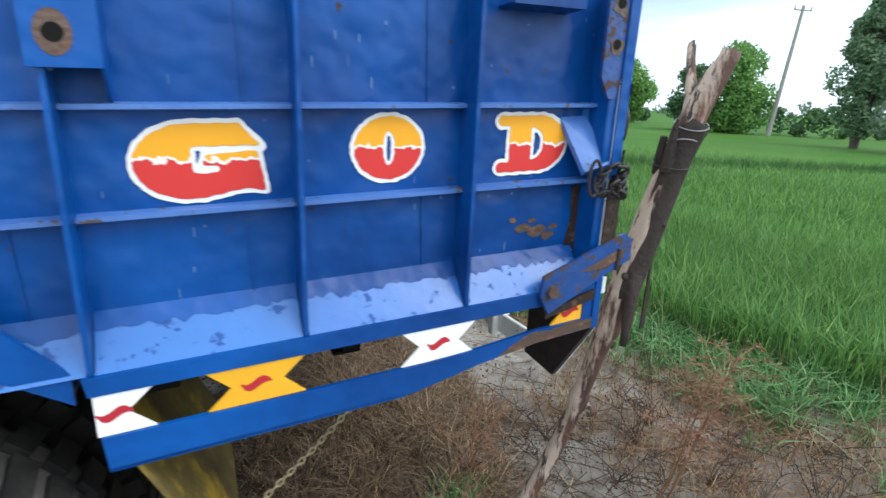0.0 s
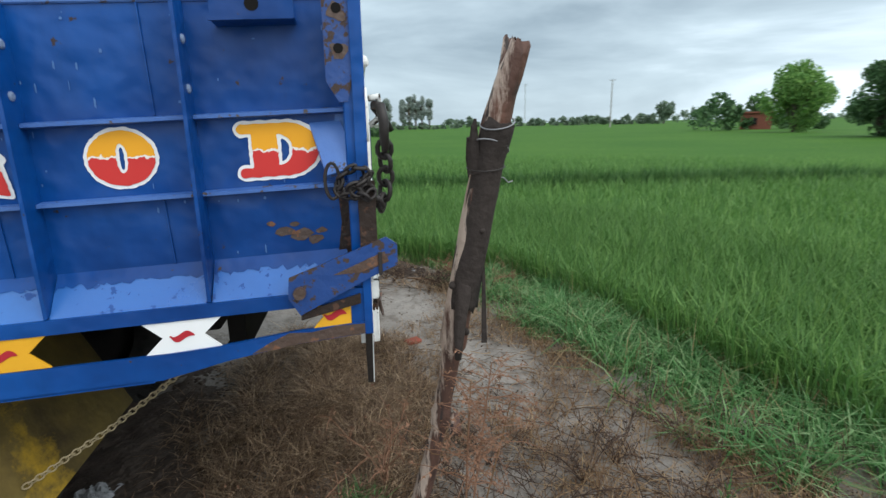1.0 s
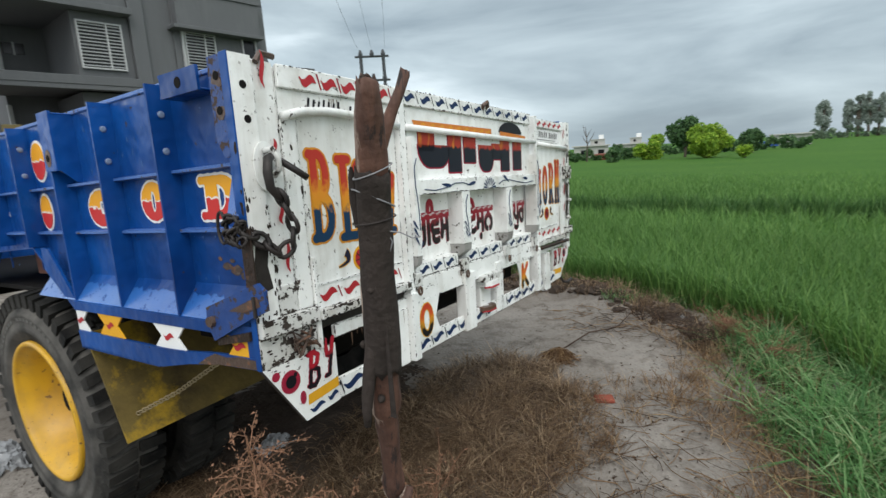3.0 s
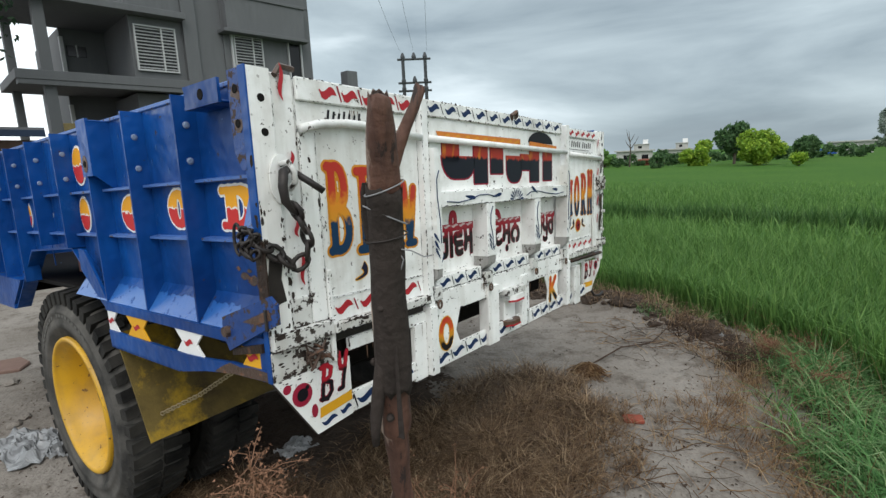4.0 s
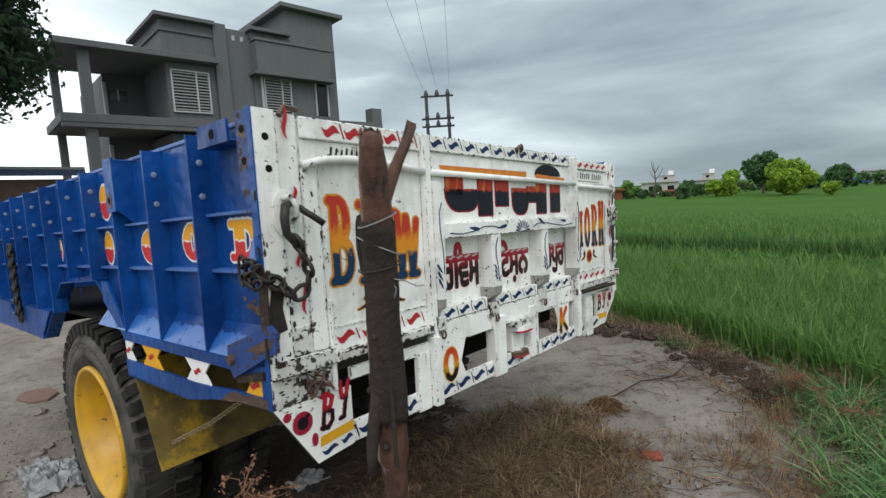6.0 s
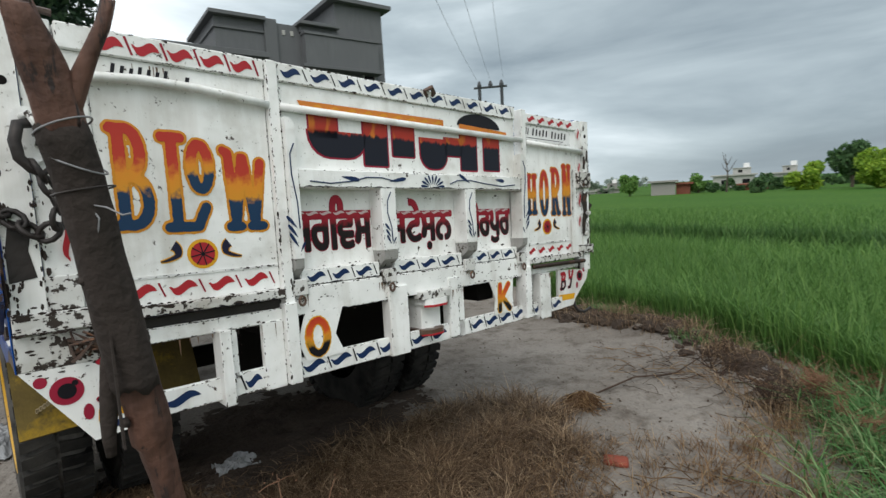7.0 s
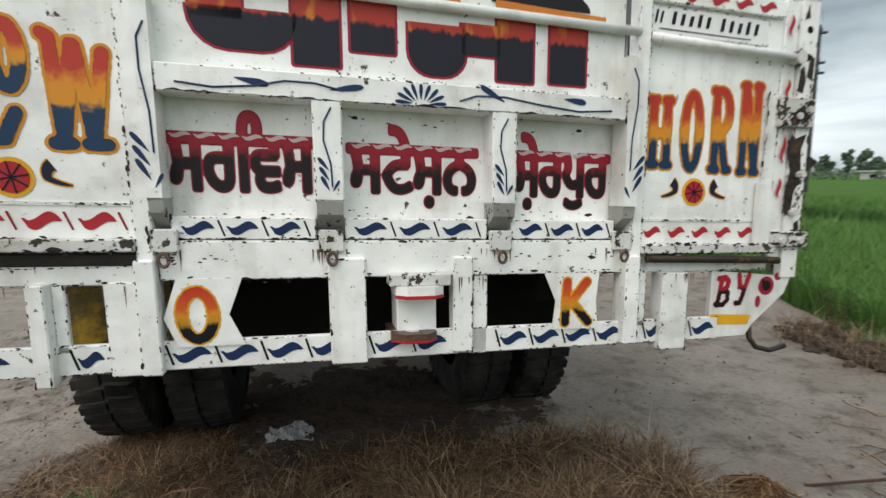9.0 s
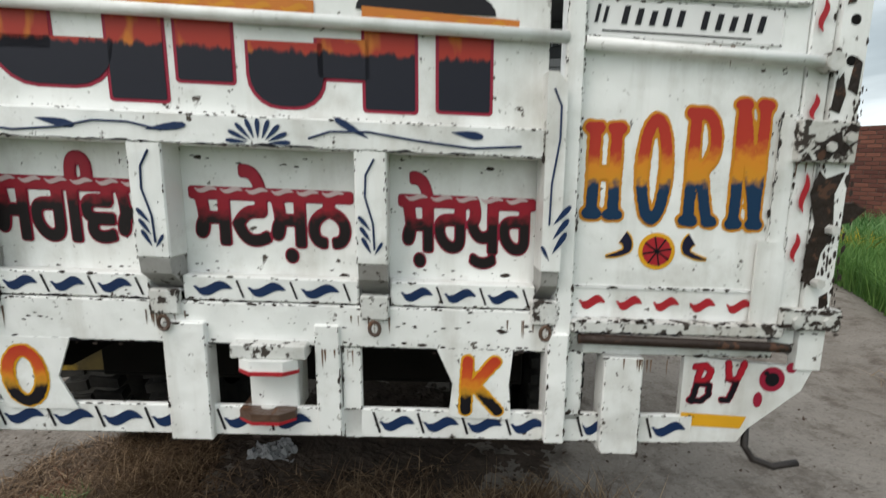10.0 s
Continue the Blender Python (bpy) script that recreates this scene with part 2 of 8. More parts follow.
def earth(name, pale, mid, dark):
    """Trodden sandy earth: damp patches, crumbs, pale dust, two scales of relief."""
    m = bpy.data.materials.new(name)
    m.use_nodes = True
    t = m.node_tree
    p = t.nodes["Principled BSDF"]
    g = node(t, "ShaderNodeNewGeometry")
    c = mix_color(t, mask(t, noise_at(t, g, 0.9, 5, 0.6), 0.36, 0.62), mid, pale)
    c = mix_color(t, math_node(t, "MULTIPLY", mask(t, noise_at(t, g, 5.5, 6, 0.65), 0.50, 0.68), 0.75), c, dark)
    c = mix_color(t, math_node(t, "MULTIPLY", mask(t, noise_at(t, g, 48, 4, 0.6), 0.56, 0.70), 0.7), c, dark)
    c = mix_color(t, math_node(t, "MULTIPLY", mask(t, noise_at(t, g, 90, 3), 0.60, 0.72), 0.6), c, tuple(v * 1.25 for v in pale))
    link(t, c, p.inputs["Base Color"])
    p.inputs["Roughness"].default_value = 0.95
    p.inputs["Specular IOR Level"].default_value = 0.12
    low = node(t, "ShaderNodeBump", Strength=0.8, Distance=0.05)
    link(t, noise_at(t, g, 7.0, 6, 0.6), low.inputs["Height"])
    high = node(t, "ShaderNodeBump", Strength=0.7, Distance=0.012)
    link(t, noise_at(t, g, 45.0, 5, 0.6), high.inputs["Height"])
    link(t, low.outputs[0], high.inputs["Normal"])
    link(t, high.outputs[0], p.inputs["Normal"])
    return m


SOIL = earth("damp_earth", (0.258, 0.234, 0.208), (0.178, 0.157, 0.136), (0.085, 0.068, 0.055))
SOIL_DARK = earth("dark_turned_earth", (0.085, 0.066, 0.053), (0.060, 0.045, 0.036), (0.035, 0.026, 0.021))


def blade_mat(name, a, b, c=None):
    m = bpy.data.materials.new(name)
    m.use_nodes = True
    t = m.node_tree
    geo = node(t, "ShaderNodeNewGeometry")
    stops = [(0.0, a), (0.6, b)] + ([(1.0, c)] if c else [])
    r = ramp(t, stops, geo.outputs["Random Per Island"])
    big = mask(t, noise_at(t, geo, 0.5, 3), 0.3, 0.7)
    col = mix_color(t, math_node(t, "MULTIPLY", big, 0.35), r.outputs[0], a)
    p = t.nodes["Principled BSDF"]
    link(t, col, p.inputs["Base Color"])
    p.inputs["Roughness"].default_value = 0.55
    p.inputs["Specular IOR Level"].default_value = 0.25
    tr = node(t, "ShaderNodeBsdfTranslucent")
    link(t, col, tr.inputs["Color"])
    mx = node(t, "ShaderNodeMixShader", Fac=0.4)
    link(t, p.outputs[0], mx.inputs[1])
    link(t, tr.outputs[0], mx.inputs[2])
    link(t, mx.outputs[0], t.nodes["Material Output"].inputs["Surface"])
    return m


RICE = blade_mat("rice_leaf", (0.066, 0.155, 0.038), (0.118, 0.242, 0.056), (0.225, 0.37, 0.10))
# darker than the rice: the bund's shade is in the leaf colour
BUND_SHADE_LEAF = blade_mat("bund_shade_leaf", (0.045, 0.11, 0.03), (0.072, 0.16, 0.042), (0.13, 0.23, 0.065))
VERGE = blade_mat("verge_grass_leaf", (0.055, 0.155, 0.045), (0.125, 0.275, 0.085), (0.33, 0.45, 0.22))
STRAW = blade_mat("dry_straw", (0.11, 0.060, 0.032), (0.27, 0.160, 0.082), (0.52, 0.37, 0.205))
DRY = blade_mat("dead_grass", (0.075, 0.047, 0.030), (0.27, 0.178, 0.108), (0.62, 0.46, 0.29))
MAT = blade_mat("trampled_dead_grass", (0.085, 0.055, 0.036), (0.235, 0.155, 0.096), (0.52, 0.37, 0.235))
LEAF_BRIGHT = blade_mat("bright_leaf", (0.12, 0.23, 0.03), (0.27, 0.42, 0.045), (0.46, 0.58, 0.08))
LEAF_GREEN = blade_mat("green_leaf", (0.095, 0.20, 0.05), (0.16, 0.31, 0.075), (0.28, 0.44, 0.12))
LEAF_DARK = blade_mat("dark_leaf", (0.05, 0.105, 0.045), (0.08, 0.16, 0.06), (0.14, 0.24, 0.09))
# leaf colour darkened so the tree looks backlit against the sky
LEAF_SHADE = blade_mat("backlit_dark_leaf", (0.016, 0.036, 0.020), (0.028, 0.060, 0.030), (0.06, 0.11, 0.05))
# grey-green leaf, lightened to suggest distance haze on the farther trees
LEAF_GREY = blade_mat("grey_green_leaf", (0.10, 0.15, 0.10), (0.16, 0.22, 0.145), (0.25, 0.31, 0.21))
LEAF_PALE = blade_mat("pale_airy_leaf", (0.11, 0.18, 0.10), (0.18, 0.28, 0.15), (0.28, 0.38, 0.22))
# distance haze is mixed into this leaf colour
LEAF_HAZED = blade_mat("hazed_far_leaf", (0.26, 0.31, 0.28), (0.34, 0.39, 0.35), (0.42, 0.46, 0.40))
FIELD = surface("rice_canopy", lambda t, g: mix_color(t, mask(t, noise_at(t, g, 9, 6, 0.7), 0.3, 0.7), (0.022, 0.072, 0.018), mix_color(t, mask(t, noise_at(t, g, 0.12, 4), 0.35, 0.65), (0.070, 0.145, 0.024), (0.098, 0.178, 0.030))), rough=0.8, bump=0.8, bump_scale=12, spec=0.03)
BARK = surface("tree_bark", lambda t, g: mix_color(t, noise_at(t, g, 6, 5), (0.10, 0.08, 0.06), (0.05, 0.04, 0.03)), rough=0.9)
CONCRETE = surface("bare_cement_render", lambda t, g: mix_color(t, mask(t, noise_at(t, g, 0.8, 6), 0.3, 0.75), (0.105, 0.11, 0.115), mix_color(t, noise_at(t, g, 6, 5, 0.6, (1, 1, 0.2)), (0.075, 0.08, 0.084), (0.15, 0.155, 0.16))), rough=0.9, bump=0.2, bump_scale=12)
PALE_WALL = plain("pale_plaster", (0.44, 0.435, 0.41), rough=0.9, scale=1.5)
BRICKS = plain("red_brick", (0.24, 0.085, 0.055), rough=0.9, vary=0.4, scale=3)
GLASS_DARK = plain("dark_window", (0.006, 0.006, 0.007), rough=0.2)
FRAME_WHITE = plain("window_frame_paint", (0.30, 0.31, 0.31))
POLE_CEMENT = plain("cement_pole", (0.30, 0.29, 0.27), rough=0.9)


def wood_build(t, g):
    c = mix_color(t, mask(t, noise_at(t, g, 22, 6, 0.6, (1, 1, 0.1)), 0.3, 0.7), (0.036, 0.016, 0.011), (0.135, 0.062, 0.040))
    sp = node(t, "ShaderNodeSeparateXYZ")
    link(t, g.outputs["Normal"], sp.inputs[0])
    # more pale patches on faces turned towards -X
    pale_patches = math_node(t, "SUBTRACT", noise_at(t, g, 26, 5, 0.65, (1, 1, 0.2)), math_node(t, "MULTIPLY", sp.outputs["X"], 0.15))
    c = mix_color(t, mask(t, pale_patches, 0.53, 0.64), c, (0.40, 0.31, 0.25))
    c = mix_color(t, mask(t, noise_at(t, g, 42, 5, 0.7, (1, 1, 0.12)), 0.56, 0.62), c, (0.020, 0.012, 0.010))
    return c


WOOD = surface("weathered_branch_wood", wood_build, rough=0.75, bump=0.6, bump_scale=45)
BARK_DARK = surface("dark_loose_bark", lambda t, g: mix_color(t, noise_at(t, g, 18, 6, 0.6, (1, 1, 0.12)), (0.010, 0.009, 0.008), (0.062, 0.048, 0.042)), rough=0.9, bump=0.8, bump_scale=50, spec=0.2)
WIRE = plain("galvanised_wire", (0.25, 0.25, 0.26), rough=0.4)
PLASTIC = plain("crumpled_plastic", (0.34, 0.35, 0.36), rough=0.15, vary=0.6, scale=16)


# ---- mesh helpers ----
def warp(v):
    """The trailer stands nose-down and leans a little to its far side."""
    return Vector((v[0] + 0.0055 * (v[2] - 1.2) + 0.0366, v[1] + 0.005 * v[2], v[2] + 0.0345 * (v[0] - 0.88) - 0.043 * (v[1] - 0.92) + 0.0025))


def thing(name, base, label, category, group="", kind=""):
    e = new(name)
    e.location = base
    return tagged(e, label, category, group, kind)


def part(name, bm, mat, parent, label="", warped=False, smooth=False, kind=""):
    """Links a bmesh or mesh, drawn in world metres, as one object under a thing or part."""
    if isinstance(bm, bmesh.types.BMesh):
        me = bpy.data.meshes.new(name)
        bmesh.ops.recalc_face_normals(bm, faces=bm.faces)
        bm.to_mesh(me)
        bm.free()
    else:
        me = bm
    if warped:
        for v in me.vertices:
            v.co = warp(v.co)
    if smooth:
        me.shade_smooth()
    me.materials.clear()
    me.materials.append(mat)
    ob = new(name, me)
    if parent is not None:
        ob.parent = parent
        top = parent
        off = Matrix.Identity(4)
        while top is not None:
            off = Matrix.Translation(top.location) @ off if top.type == "EMPTY" else off
            top = top.parent
        ob.matrix_parent_inverse = off.inverted() if parent.type == "EMPTY" else Matrix.Identity(4)
    return tagged(ob, label, kind=kind)


def add_box(bm, x0, x1, y0, y1, z0, z1, bevel=0.0):
    vs = [bm.verts.new((x, y, z)) for x in (x0, x1) for y in (y0, y1) for z in (z0, z1)]
    fs = [bm.faces.new([vs[i] for i in q]) for q in ((0, 1, 3, 2), (4, 6, 7, 5), (0, 4, 5, 1), (2, 3, 7, 6), (0, 2, 6, 4), (1, 5, 7, 3))]
    if bevel:
        bmesh.ops.bevel(bm, geom=list({e for f in fs for e in f.edges}), offset=bevel, segments=1, affect="EDGES")


def box(x0, x1, y0, y1, z0, z1, bevel=0.003):
    bm = bmesh.new()
    add_box(bm, x0, x1, y0, y1, z0, z1, bevel)
    return bm


def add_prism(bm, outline, axis, d0, d1):
    """Extrudes a 2D outline. axis x: outline in (y, z); y: in (x, z); z: in (x, y)."""
    put = {"x": lambda p, d: (d, p[0], p[1]), "y": lambda p, d: (p[0], d, p[1]), "z": lambda p, d: (p[0], p[1], d)}[axis]
    a = [bm.verts.new(put(p, d0)) for p in outline]
    b = [bm.verts.new(put(p, d1)) for p in outline]
    bm.faces.new(a)
    bm.faces.new(b[::-1])
    n = len(a)
    for i in range(n):
        bm.faces.new((a[i], b[i], b[(i + 1) % n], a[(i + 1) % n]))


def prism(outline, axis, d0, d1):
    bm = bmesh.new()
    add_prism(bm, outline, axis, d0, d1)
    return bm


def add_tube(bm, pts, radii, n=8, closed=False):
    pts = [Vector(p) for p in pts]
    if isinstance(radii, (int, float)):
        radii = [radii] * len(pts)
    rings = []
    count = len(pts)
    side = None
    for i, p in enumerate(pts):
        a = pts[(i - 1) % count] if (i or closed) else p
        b = pts[(i + 1) % count] if (i < count - 1 or closed) else p
        d = (b - a).normalized()
        if side is None:
            side = d.orthogonal().normalized()
        side = (side - d * side.dot(d)).normalized()
        other = d.cross(side)
        rings.append([bm.verts.new(p + (side * math.cos(2 * math.pi * k / n) + other * math.sin(2 * math.pi * k / n)) * radii[i]) for k in range(n)])
    for i in range(count if closed else count - 1):
        r, s = rings[i], rings[(i + 1) % count]
        for k in range(n):
            bm.faces.new((r[k], r[(k + 1) % n], s[(k + 1) % n], s[k]))
    if not closed:
        bm.faces.new(rings[0][::-1])
        bm.faces.new(rings[-1])


def tube(pts, radii, n=8, closed=False):
    bm = bmesh.new()
    add_tube(bm, pts, radii, n, closed)
    return bm


def lathe(profile, centre, n=48, axis="y"):
    """Turns (offset along the axle, radius) pairs round an axle along y."""
    bm = bmesh.new()
    rings = []
    for o, r in profile:
        rings.append([bm.verts.new((centre[0] + r * math.cos(2 * math.pi * k / n), centre[1] + o, centre[2] + r * math.sin(2 * math.pi * k / n))) for k in range(n)])
    for a, b in zip(rings, rings[1:]):
        for k in range(n):
            bm.faces.new((a[k], a[(k + 1) % n], b[(k + 1) % n], b[k]))
    return bm


def letters(body, offset=0.0, shear=0.0, spacing=1.0):
    """Flat lettering from the built-in font: a mesh in the x, y plane, its size 1."""
    c = bpy.data.curves.new("letters", "FONT")
    c.body, c.offset, c.shear, c.space_character, c.resolution_u = body, offset, shear, spacing, 4
    o = bpy.data.objects.new("letters", c)
    scene.collection.objects.link(o)
    raw = bpy.data.meshes.new_from_object(o.evaluated_get(bpy.context.evaluated_depsgraph_get()))
    bpy.data.objects.remove(o)
    bpy.data.curves.remove(c)
    verts, faces = [tuple(v.co) for v in raw.vertices], [tuple(p.vertices) for p in raw.polygons]
    bpy.data.meshes.remove(raw)
    return verts, faces


def fitted(shape, u0, u1, w0, w1, face, d, slope=0.0, ref=None):
    """Lays lettering into the rectangle u0..u1, w0..w1 of a face: 'rear' runs along +y, 'side' along +x."""
    box_of = (ref or shape)[0]
    ax, bx = min(v[0] for v in box_of), max(v[0] for v in box_of)
    ay, by = min(v[1] for v in box_of), max(v[1] for v in box_of)
    out = []
    for vx, vy, _ in shape[0]:
        u = u0 + (vx - ax) / (bx - ax) * (u1 - u0)
        w = w0 + (vy - ay) / (by - ay) * (w1 - w0) + slope * (u - (u0 + u1) / 2)
        out.append((d, u, w) if face == "rear" else (u, d, w))
    me = bpy.data.meshes.new("lettering")
    me.from_pydata(out, [], shape[1])
    return me


def sign(body, u0, u1, w0, w1, face, d, mat, parent, bold=0.02, edge=None, edge_mat=None, slope=0.0, name="lettering", shear=0.0, warped=True):
    """Painted lettering, with an outline in a second colour under it."""
    step = 0.0015 if face == "rear" else -0.0015
    core = letters(body, bold, shear)
    if edge_mat:
        rim = letters(body, bold + edge, shear)
        part(name + "_outline", fitted(rim, u0, u1, w0, w1, face, d, slope, core), edge_mat, parent, warped=warped)
    return part(name, fitted(core, u0, u1, w0, w1, face, d + step, slope), mat, parent, warped=warped)


def flat(outlines, face, d, mat, parent, name, warped=True):
    """Flat painted marks from outlines in (u, w), each a part of its own."""
    for pts in outlines:
        bm = bmesh.new()
        bm.faces.new([bm.verts.new((d, u, w) if face == "rear" else (u, d, w)) for u, w in pts])
        ob = part(name, bm, mat, parent, warped=warped)
    return ob


def wave_mark(u, w, length, height, tilt=0.0, n=15):
    """A brush mark shaped like a lying S: a thin upward start, a thick body, a falling tail."""
    top, bottom = [], []
    for i in range(n):
        f = i / (n - 1)
        y = w - math.sin(f * 2 * math.pi) * height * 0.19 + tilt * f + (0.10 * height if f < 0.1 else 0.0)
        th = height * 0.56 * math.sin(math.pi * f) ** 0.7 + 0.0008
        top.append((u + f * length, y + th / 2))
        bottom.append((u + f * length, y - th / 2))
    return top + bottom[::-1]


def disc(u, w, ru, rw=None, n=20, a0=0.0, a1=2 * math.pi):
    rw = rw or ru
    return [(u + ru * math.cos(a0 + (a1 - a0) * k / n), w + rw * math.sin(a0 + (a1 - a0) * k / n)) for k in range(n if a1 - a0 > 6.2 else n + 1)]


def blades(name, spots, height, width, mat, lean=0.35, label="", category="", seed=1, droop=0.5, uneven=0.0):
    """Very many leaf blades as one mesh: spots is an array of x, y, z."""
    rng = np.random.default_rng(seed)
    n = len(spots)
    h = height * rng.uniform(0.6, 1.15, n)
    sx, sy = spots[:, 0], spots[:, 1]
    h *= 1 + uneven * np.sin(sx * 9.1 + 2.2 * np.sin(sy * 5.3)) * np.sin(sy * 8.3 + 1.7 * np.sin(sx * 6.1))
    a = rng.uniform(0, 2 * np.pi, n)
    l = lean * rng.uniform(0.15, 1.0, n) * h
    w = width * rng.uniform(0.6, 1.3, n) / 2
    face = a + rng.uniform(-0.7, 0.7, n) + np.pi / 2
    wx, wy = np.cos(face) * w, np.sin(face) * w
    verts = np.zeros((n, 5, 3))
    for k, (f, s) in enumerate(((0, 1), (0.55, 0.85))):
        out = l * f ** 1.6
        z = spots[:, 2] + h * f
        for j, sgn in enumerate((-1, 1)):
            verts[:, 2 * k + j] = np.stack([spots[:, 0] + np.cos(a) * out + sgn * wx * s, spots[:, 1] + np.sin(a) * out + sgn * wy * s, z], -1)
    verts[:, 4] = np.stack([spots[:, 0] + np.cos(a) * l * 1.15, spots[:, 1] + np.sin(a) * l * 1.15, spots[:, 2] + h * (1 - droop * rng.uniform(0, 0.6, n))], -1)
    me = bpy.data.meshes.new(name)
    i = np.arange(n)[:, None] * 5
    quads = np.hstack([i, i + 1, i + 3, i + 2])
    tris = np.hstack([i + 2, i + 3, i + 4])
    me.from_pydata(verts.reshape(-1, 3).tolist(), [], quads.tolist() + tris.tolist())
    me.materials.append(mat)
    return tagged(new(name, me), label, category, kind="stuff")


# ---- ground ----
EDGE = [(-60, 15.5), (-14, 9.6), (-6, 7.6), (-3, 6.7), (-0.9, 5.75), (0.3, 5.35), (0.95, 5.05), (1.6, 4.72), (2.15, 4.3), (2.5, 3.7), (2.76, 2.95), (2.93, 2.15), (3.1, 1.45), (3.8, 0.0), (5.0, -2.5), (10, -14)]


def edge_distance(x, y):
    """Metres into the field (positive) from its edge."""
    best, sign_best = None, 1
    for (ax, ay), (bx, by) in zip(EDGE, EDGE[1:]):
        dx, dy = bx - ax, by - ay
        f = np.clip(((x - ax) * dx + (y - ay) * dy) / (dx * dx + dy * dy), 0, 1)
        px, py = x - (ax + f * dx), y - (ay + f * dy)
        d = np.hypot(px, py)
        s = np.where(dx * py - dy * px > 0, 1.0, -1.0)
        if best is None:
            best, sign_best = d, s
        else:
            sign_best = np.where(d < best, s, sign_best)
            best = np.minimum(best, d)
    return best * sign_best


def bund_line(x):
    """The bund between two plots of rice."""
    return 11.0 - 0.185 * x


def ground_height(x, y):
    x, y = np.asarray(x, float), np.asarray(y, float)
    d = edge_distance(x, y)
    slope = -0.055 * np.clip(0.9 - x, 0, 1.6) - 0.0305 * np.clip(x - 0.95, 0, 2.2)
    near = np.clip(1 - np.hypot(x - 1, y - 2.5) / 14, 0, 1)
    lumps = (np.sin(x * 5.1 + 1.3 * y) * np.cos(y * 4.3 - x) * 0.012 + np.sin(x * 13 + y * 7) * np.sin(y * 11 - 3 * x) * 0.006 + np.sin(x * 27 - y * 9 + np.sin(y * 6)) * np.sin(y * 31 + x * 8) * 0.0045) * near
    berm = 0.12 * np.exp(-((d + 0.22) / 0.22) ** 2) * np.clip((1.6 - x) / 1.0, 0, 1) * near
    ditch = -0.06 * np.clip(d / 0.4, 0, 1)
    far_drop = -0.48 * np.clip((d - 9) / 16, 0, 1)
    return np.where(d > 0, slope * np.clip(1 - d / 3, 0, 1), slope) + lumps + berm + ditch + far_drop


def axis_steps(lo, hi, centre, fine_w, fine):
    out = [centre]
    for sgn, lim in ((1, hi), (-1, lo)):
        p, st = centre, fine
        while (lim - p) * sgn > 0:
            if abs(p - centre) > fine_w:
                st *= 1.25
            p += sgn * st
            out.append(p)
    return sorted(out)


gx = axis_steps(-900, 900, 1.0, 3.0, 0.035)
gy = axis_steps(-700, 900, 2.4, 3.2, 0.035)
GX, GY = np.meshgrid(gx, gy)
GZ = ground_height(GX, GY)
me = bpy.data.meshes.new("ground")
rows, cols = GX.shape
idx = np.arange(rows * cols).reshape(rows, cols)
quads = np.stack([idx[:-1, :-1], idx[:-1, 1:], idx[1:, 1:], idx[1:, :-1]], -1).reshape(-1, 4)
me.from_pydata(np.stack([GX, GY, GZ], -1).reshape(-1, 3).tolist(), [], quads.tolist())
me.shade_smooth()
me.materials.append(SOIL)
tagged(new("ground", me), "damp grey-brown trodden earth of the yard", "ground", kind="structure")

# the rice stands as a closed canopy away from its edge
rng = np.random.default_rng(5)


def canopy():
    xs = axis_steps(-900, 900, 3.0, 9, 0.2)
    ys = axis_steps(-500, 900, 6.0, 9, 0.2)
    X, Y = np.meshgrid(xs, ys)
    D = edge_distance(X, Y)
    Z = (0.09 + 0.15 * np.clip((D - 8) / 14, 0, 1)) * np.clip((D - 0.3) / 1.3, 0.1, 1) + 0.02 * np.sin(X * 3.1 + Y) * np.cos(Y * 2.7) * np.clip(1 - np.hypot(X, Y) / 40, 0, 1)
    Z = Z - 0.30 * np.clip((D - 9) / 16, 0, 1) - 0.34 * np.exp(-((Y - bund_line(X)) / 0.6) ** 4)
    i = np.arange(X.size).reshape(X.shape)
    q = np.stack([i[:-1, :-1], i[:-1, 1:], i[1:, 1:], i[1:, :-1]], -1).reshape(-1, 4)
    inside = D.reshape(-1)
    q = q[(inside[q] > 0.45).all(axis=1)]
    used, inv = np.unique(q, return_inverse=True)
    P = np.stack([X, Y, Z], -1).reshape(-1, 3)[used]
    m = bpy.data.meshes.new("rice_field")
    m.from_pydata(P.tolist(), [], inv.reshape(-1, 4).tolist())
    m.shade_smooth()
    m.materials.append(FIELD)
    tagged(new("rice_field", m), "wide level field of young green rice", "field", kind="structure")


canopy()


def scatter(n, x0, x1, y0, y1, lo, hi, seed, thin=None):
    r = np.random.default_rng(seed)
    x, y = r.uniform(x0, x1, n), r.uniform(y0, y1, n)
    d = edge_distance(x, y)
    keep = (d > lo) & (d < hi)
    if thin is not None:
        keep &= r.uniform(0, 1, n) < thin(x, y, d)
    x, y = x[keep], y[keep]
    return np.stack([x, y, ground_height(x, y)], -1)


bund = lambda x, y, d: np.abs(y - bund_line(x)) > 0.45
dense = lambda x, y, d: bund(x, y, d) & (np.hypot(x - 1.5, y - 1) < 26)
blades("rice_near", scatter(420000, -5, 9, -3, 10, 0.0, 3.0, 11), 0.50, 0.010, RICE, 0.55, "dense young rice plants with narrow upright leaves", "rice", 12, 0.7)
blades("rice_middle", scatter(520000, -18, 26, -6, 26, 2.2, 18, 13, dense), 0.45, 0.017, RICE, 0.5, "dense young rice plants with narrow upright leaves", "rice", 14, 0.7)
blades("rice_far", scatter(170000, -60, 80, -20, 75, 14, 70, 15, bund), 0.36, 0.06, RICE, 0.6, "far rows of young rice", "rice", 16, 0.8)
# grass row added along the bund to draw its dark shaded face
r = np.random.default_rng(29)
bx = r.uniform(-22, 34, 42000)
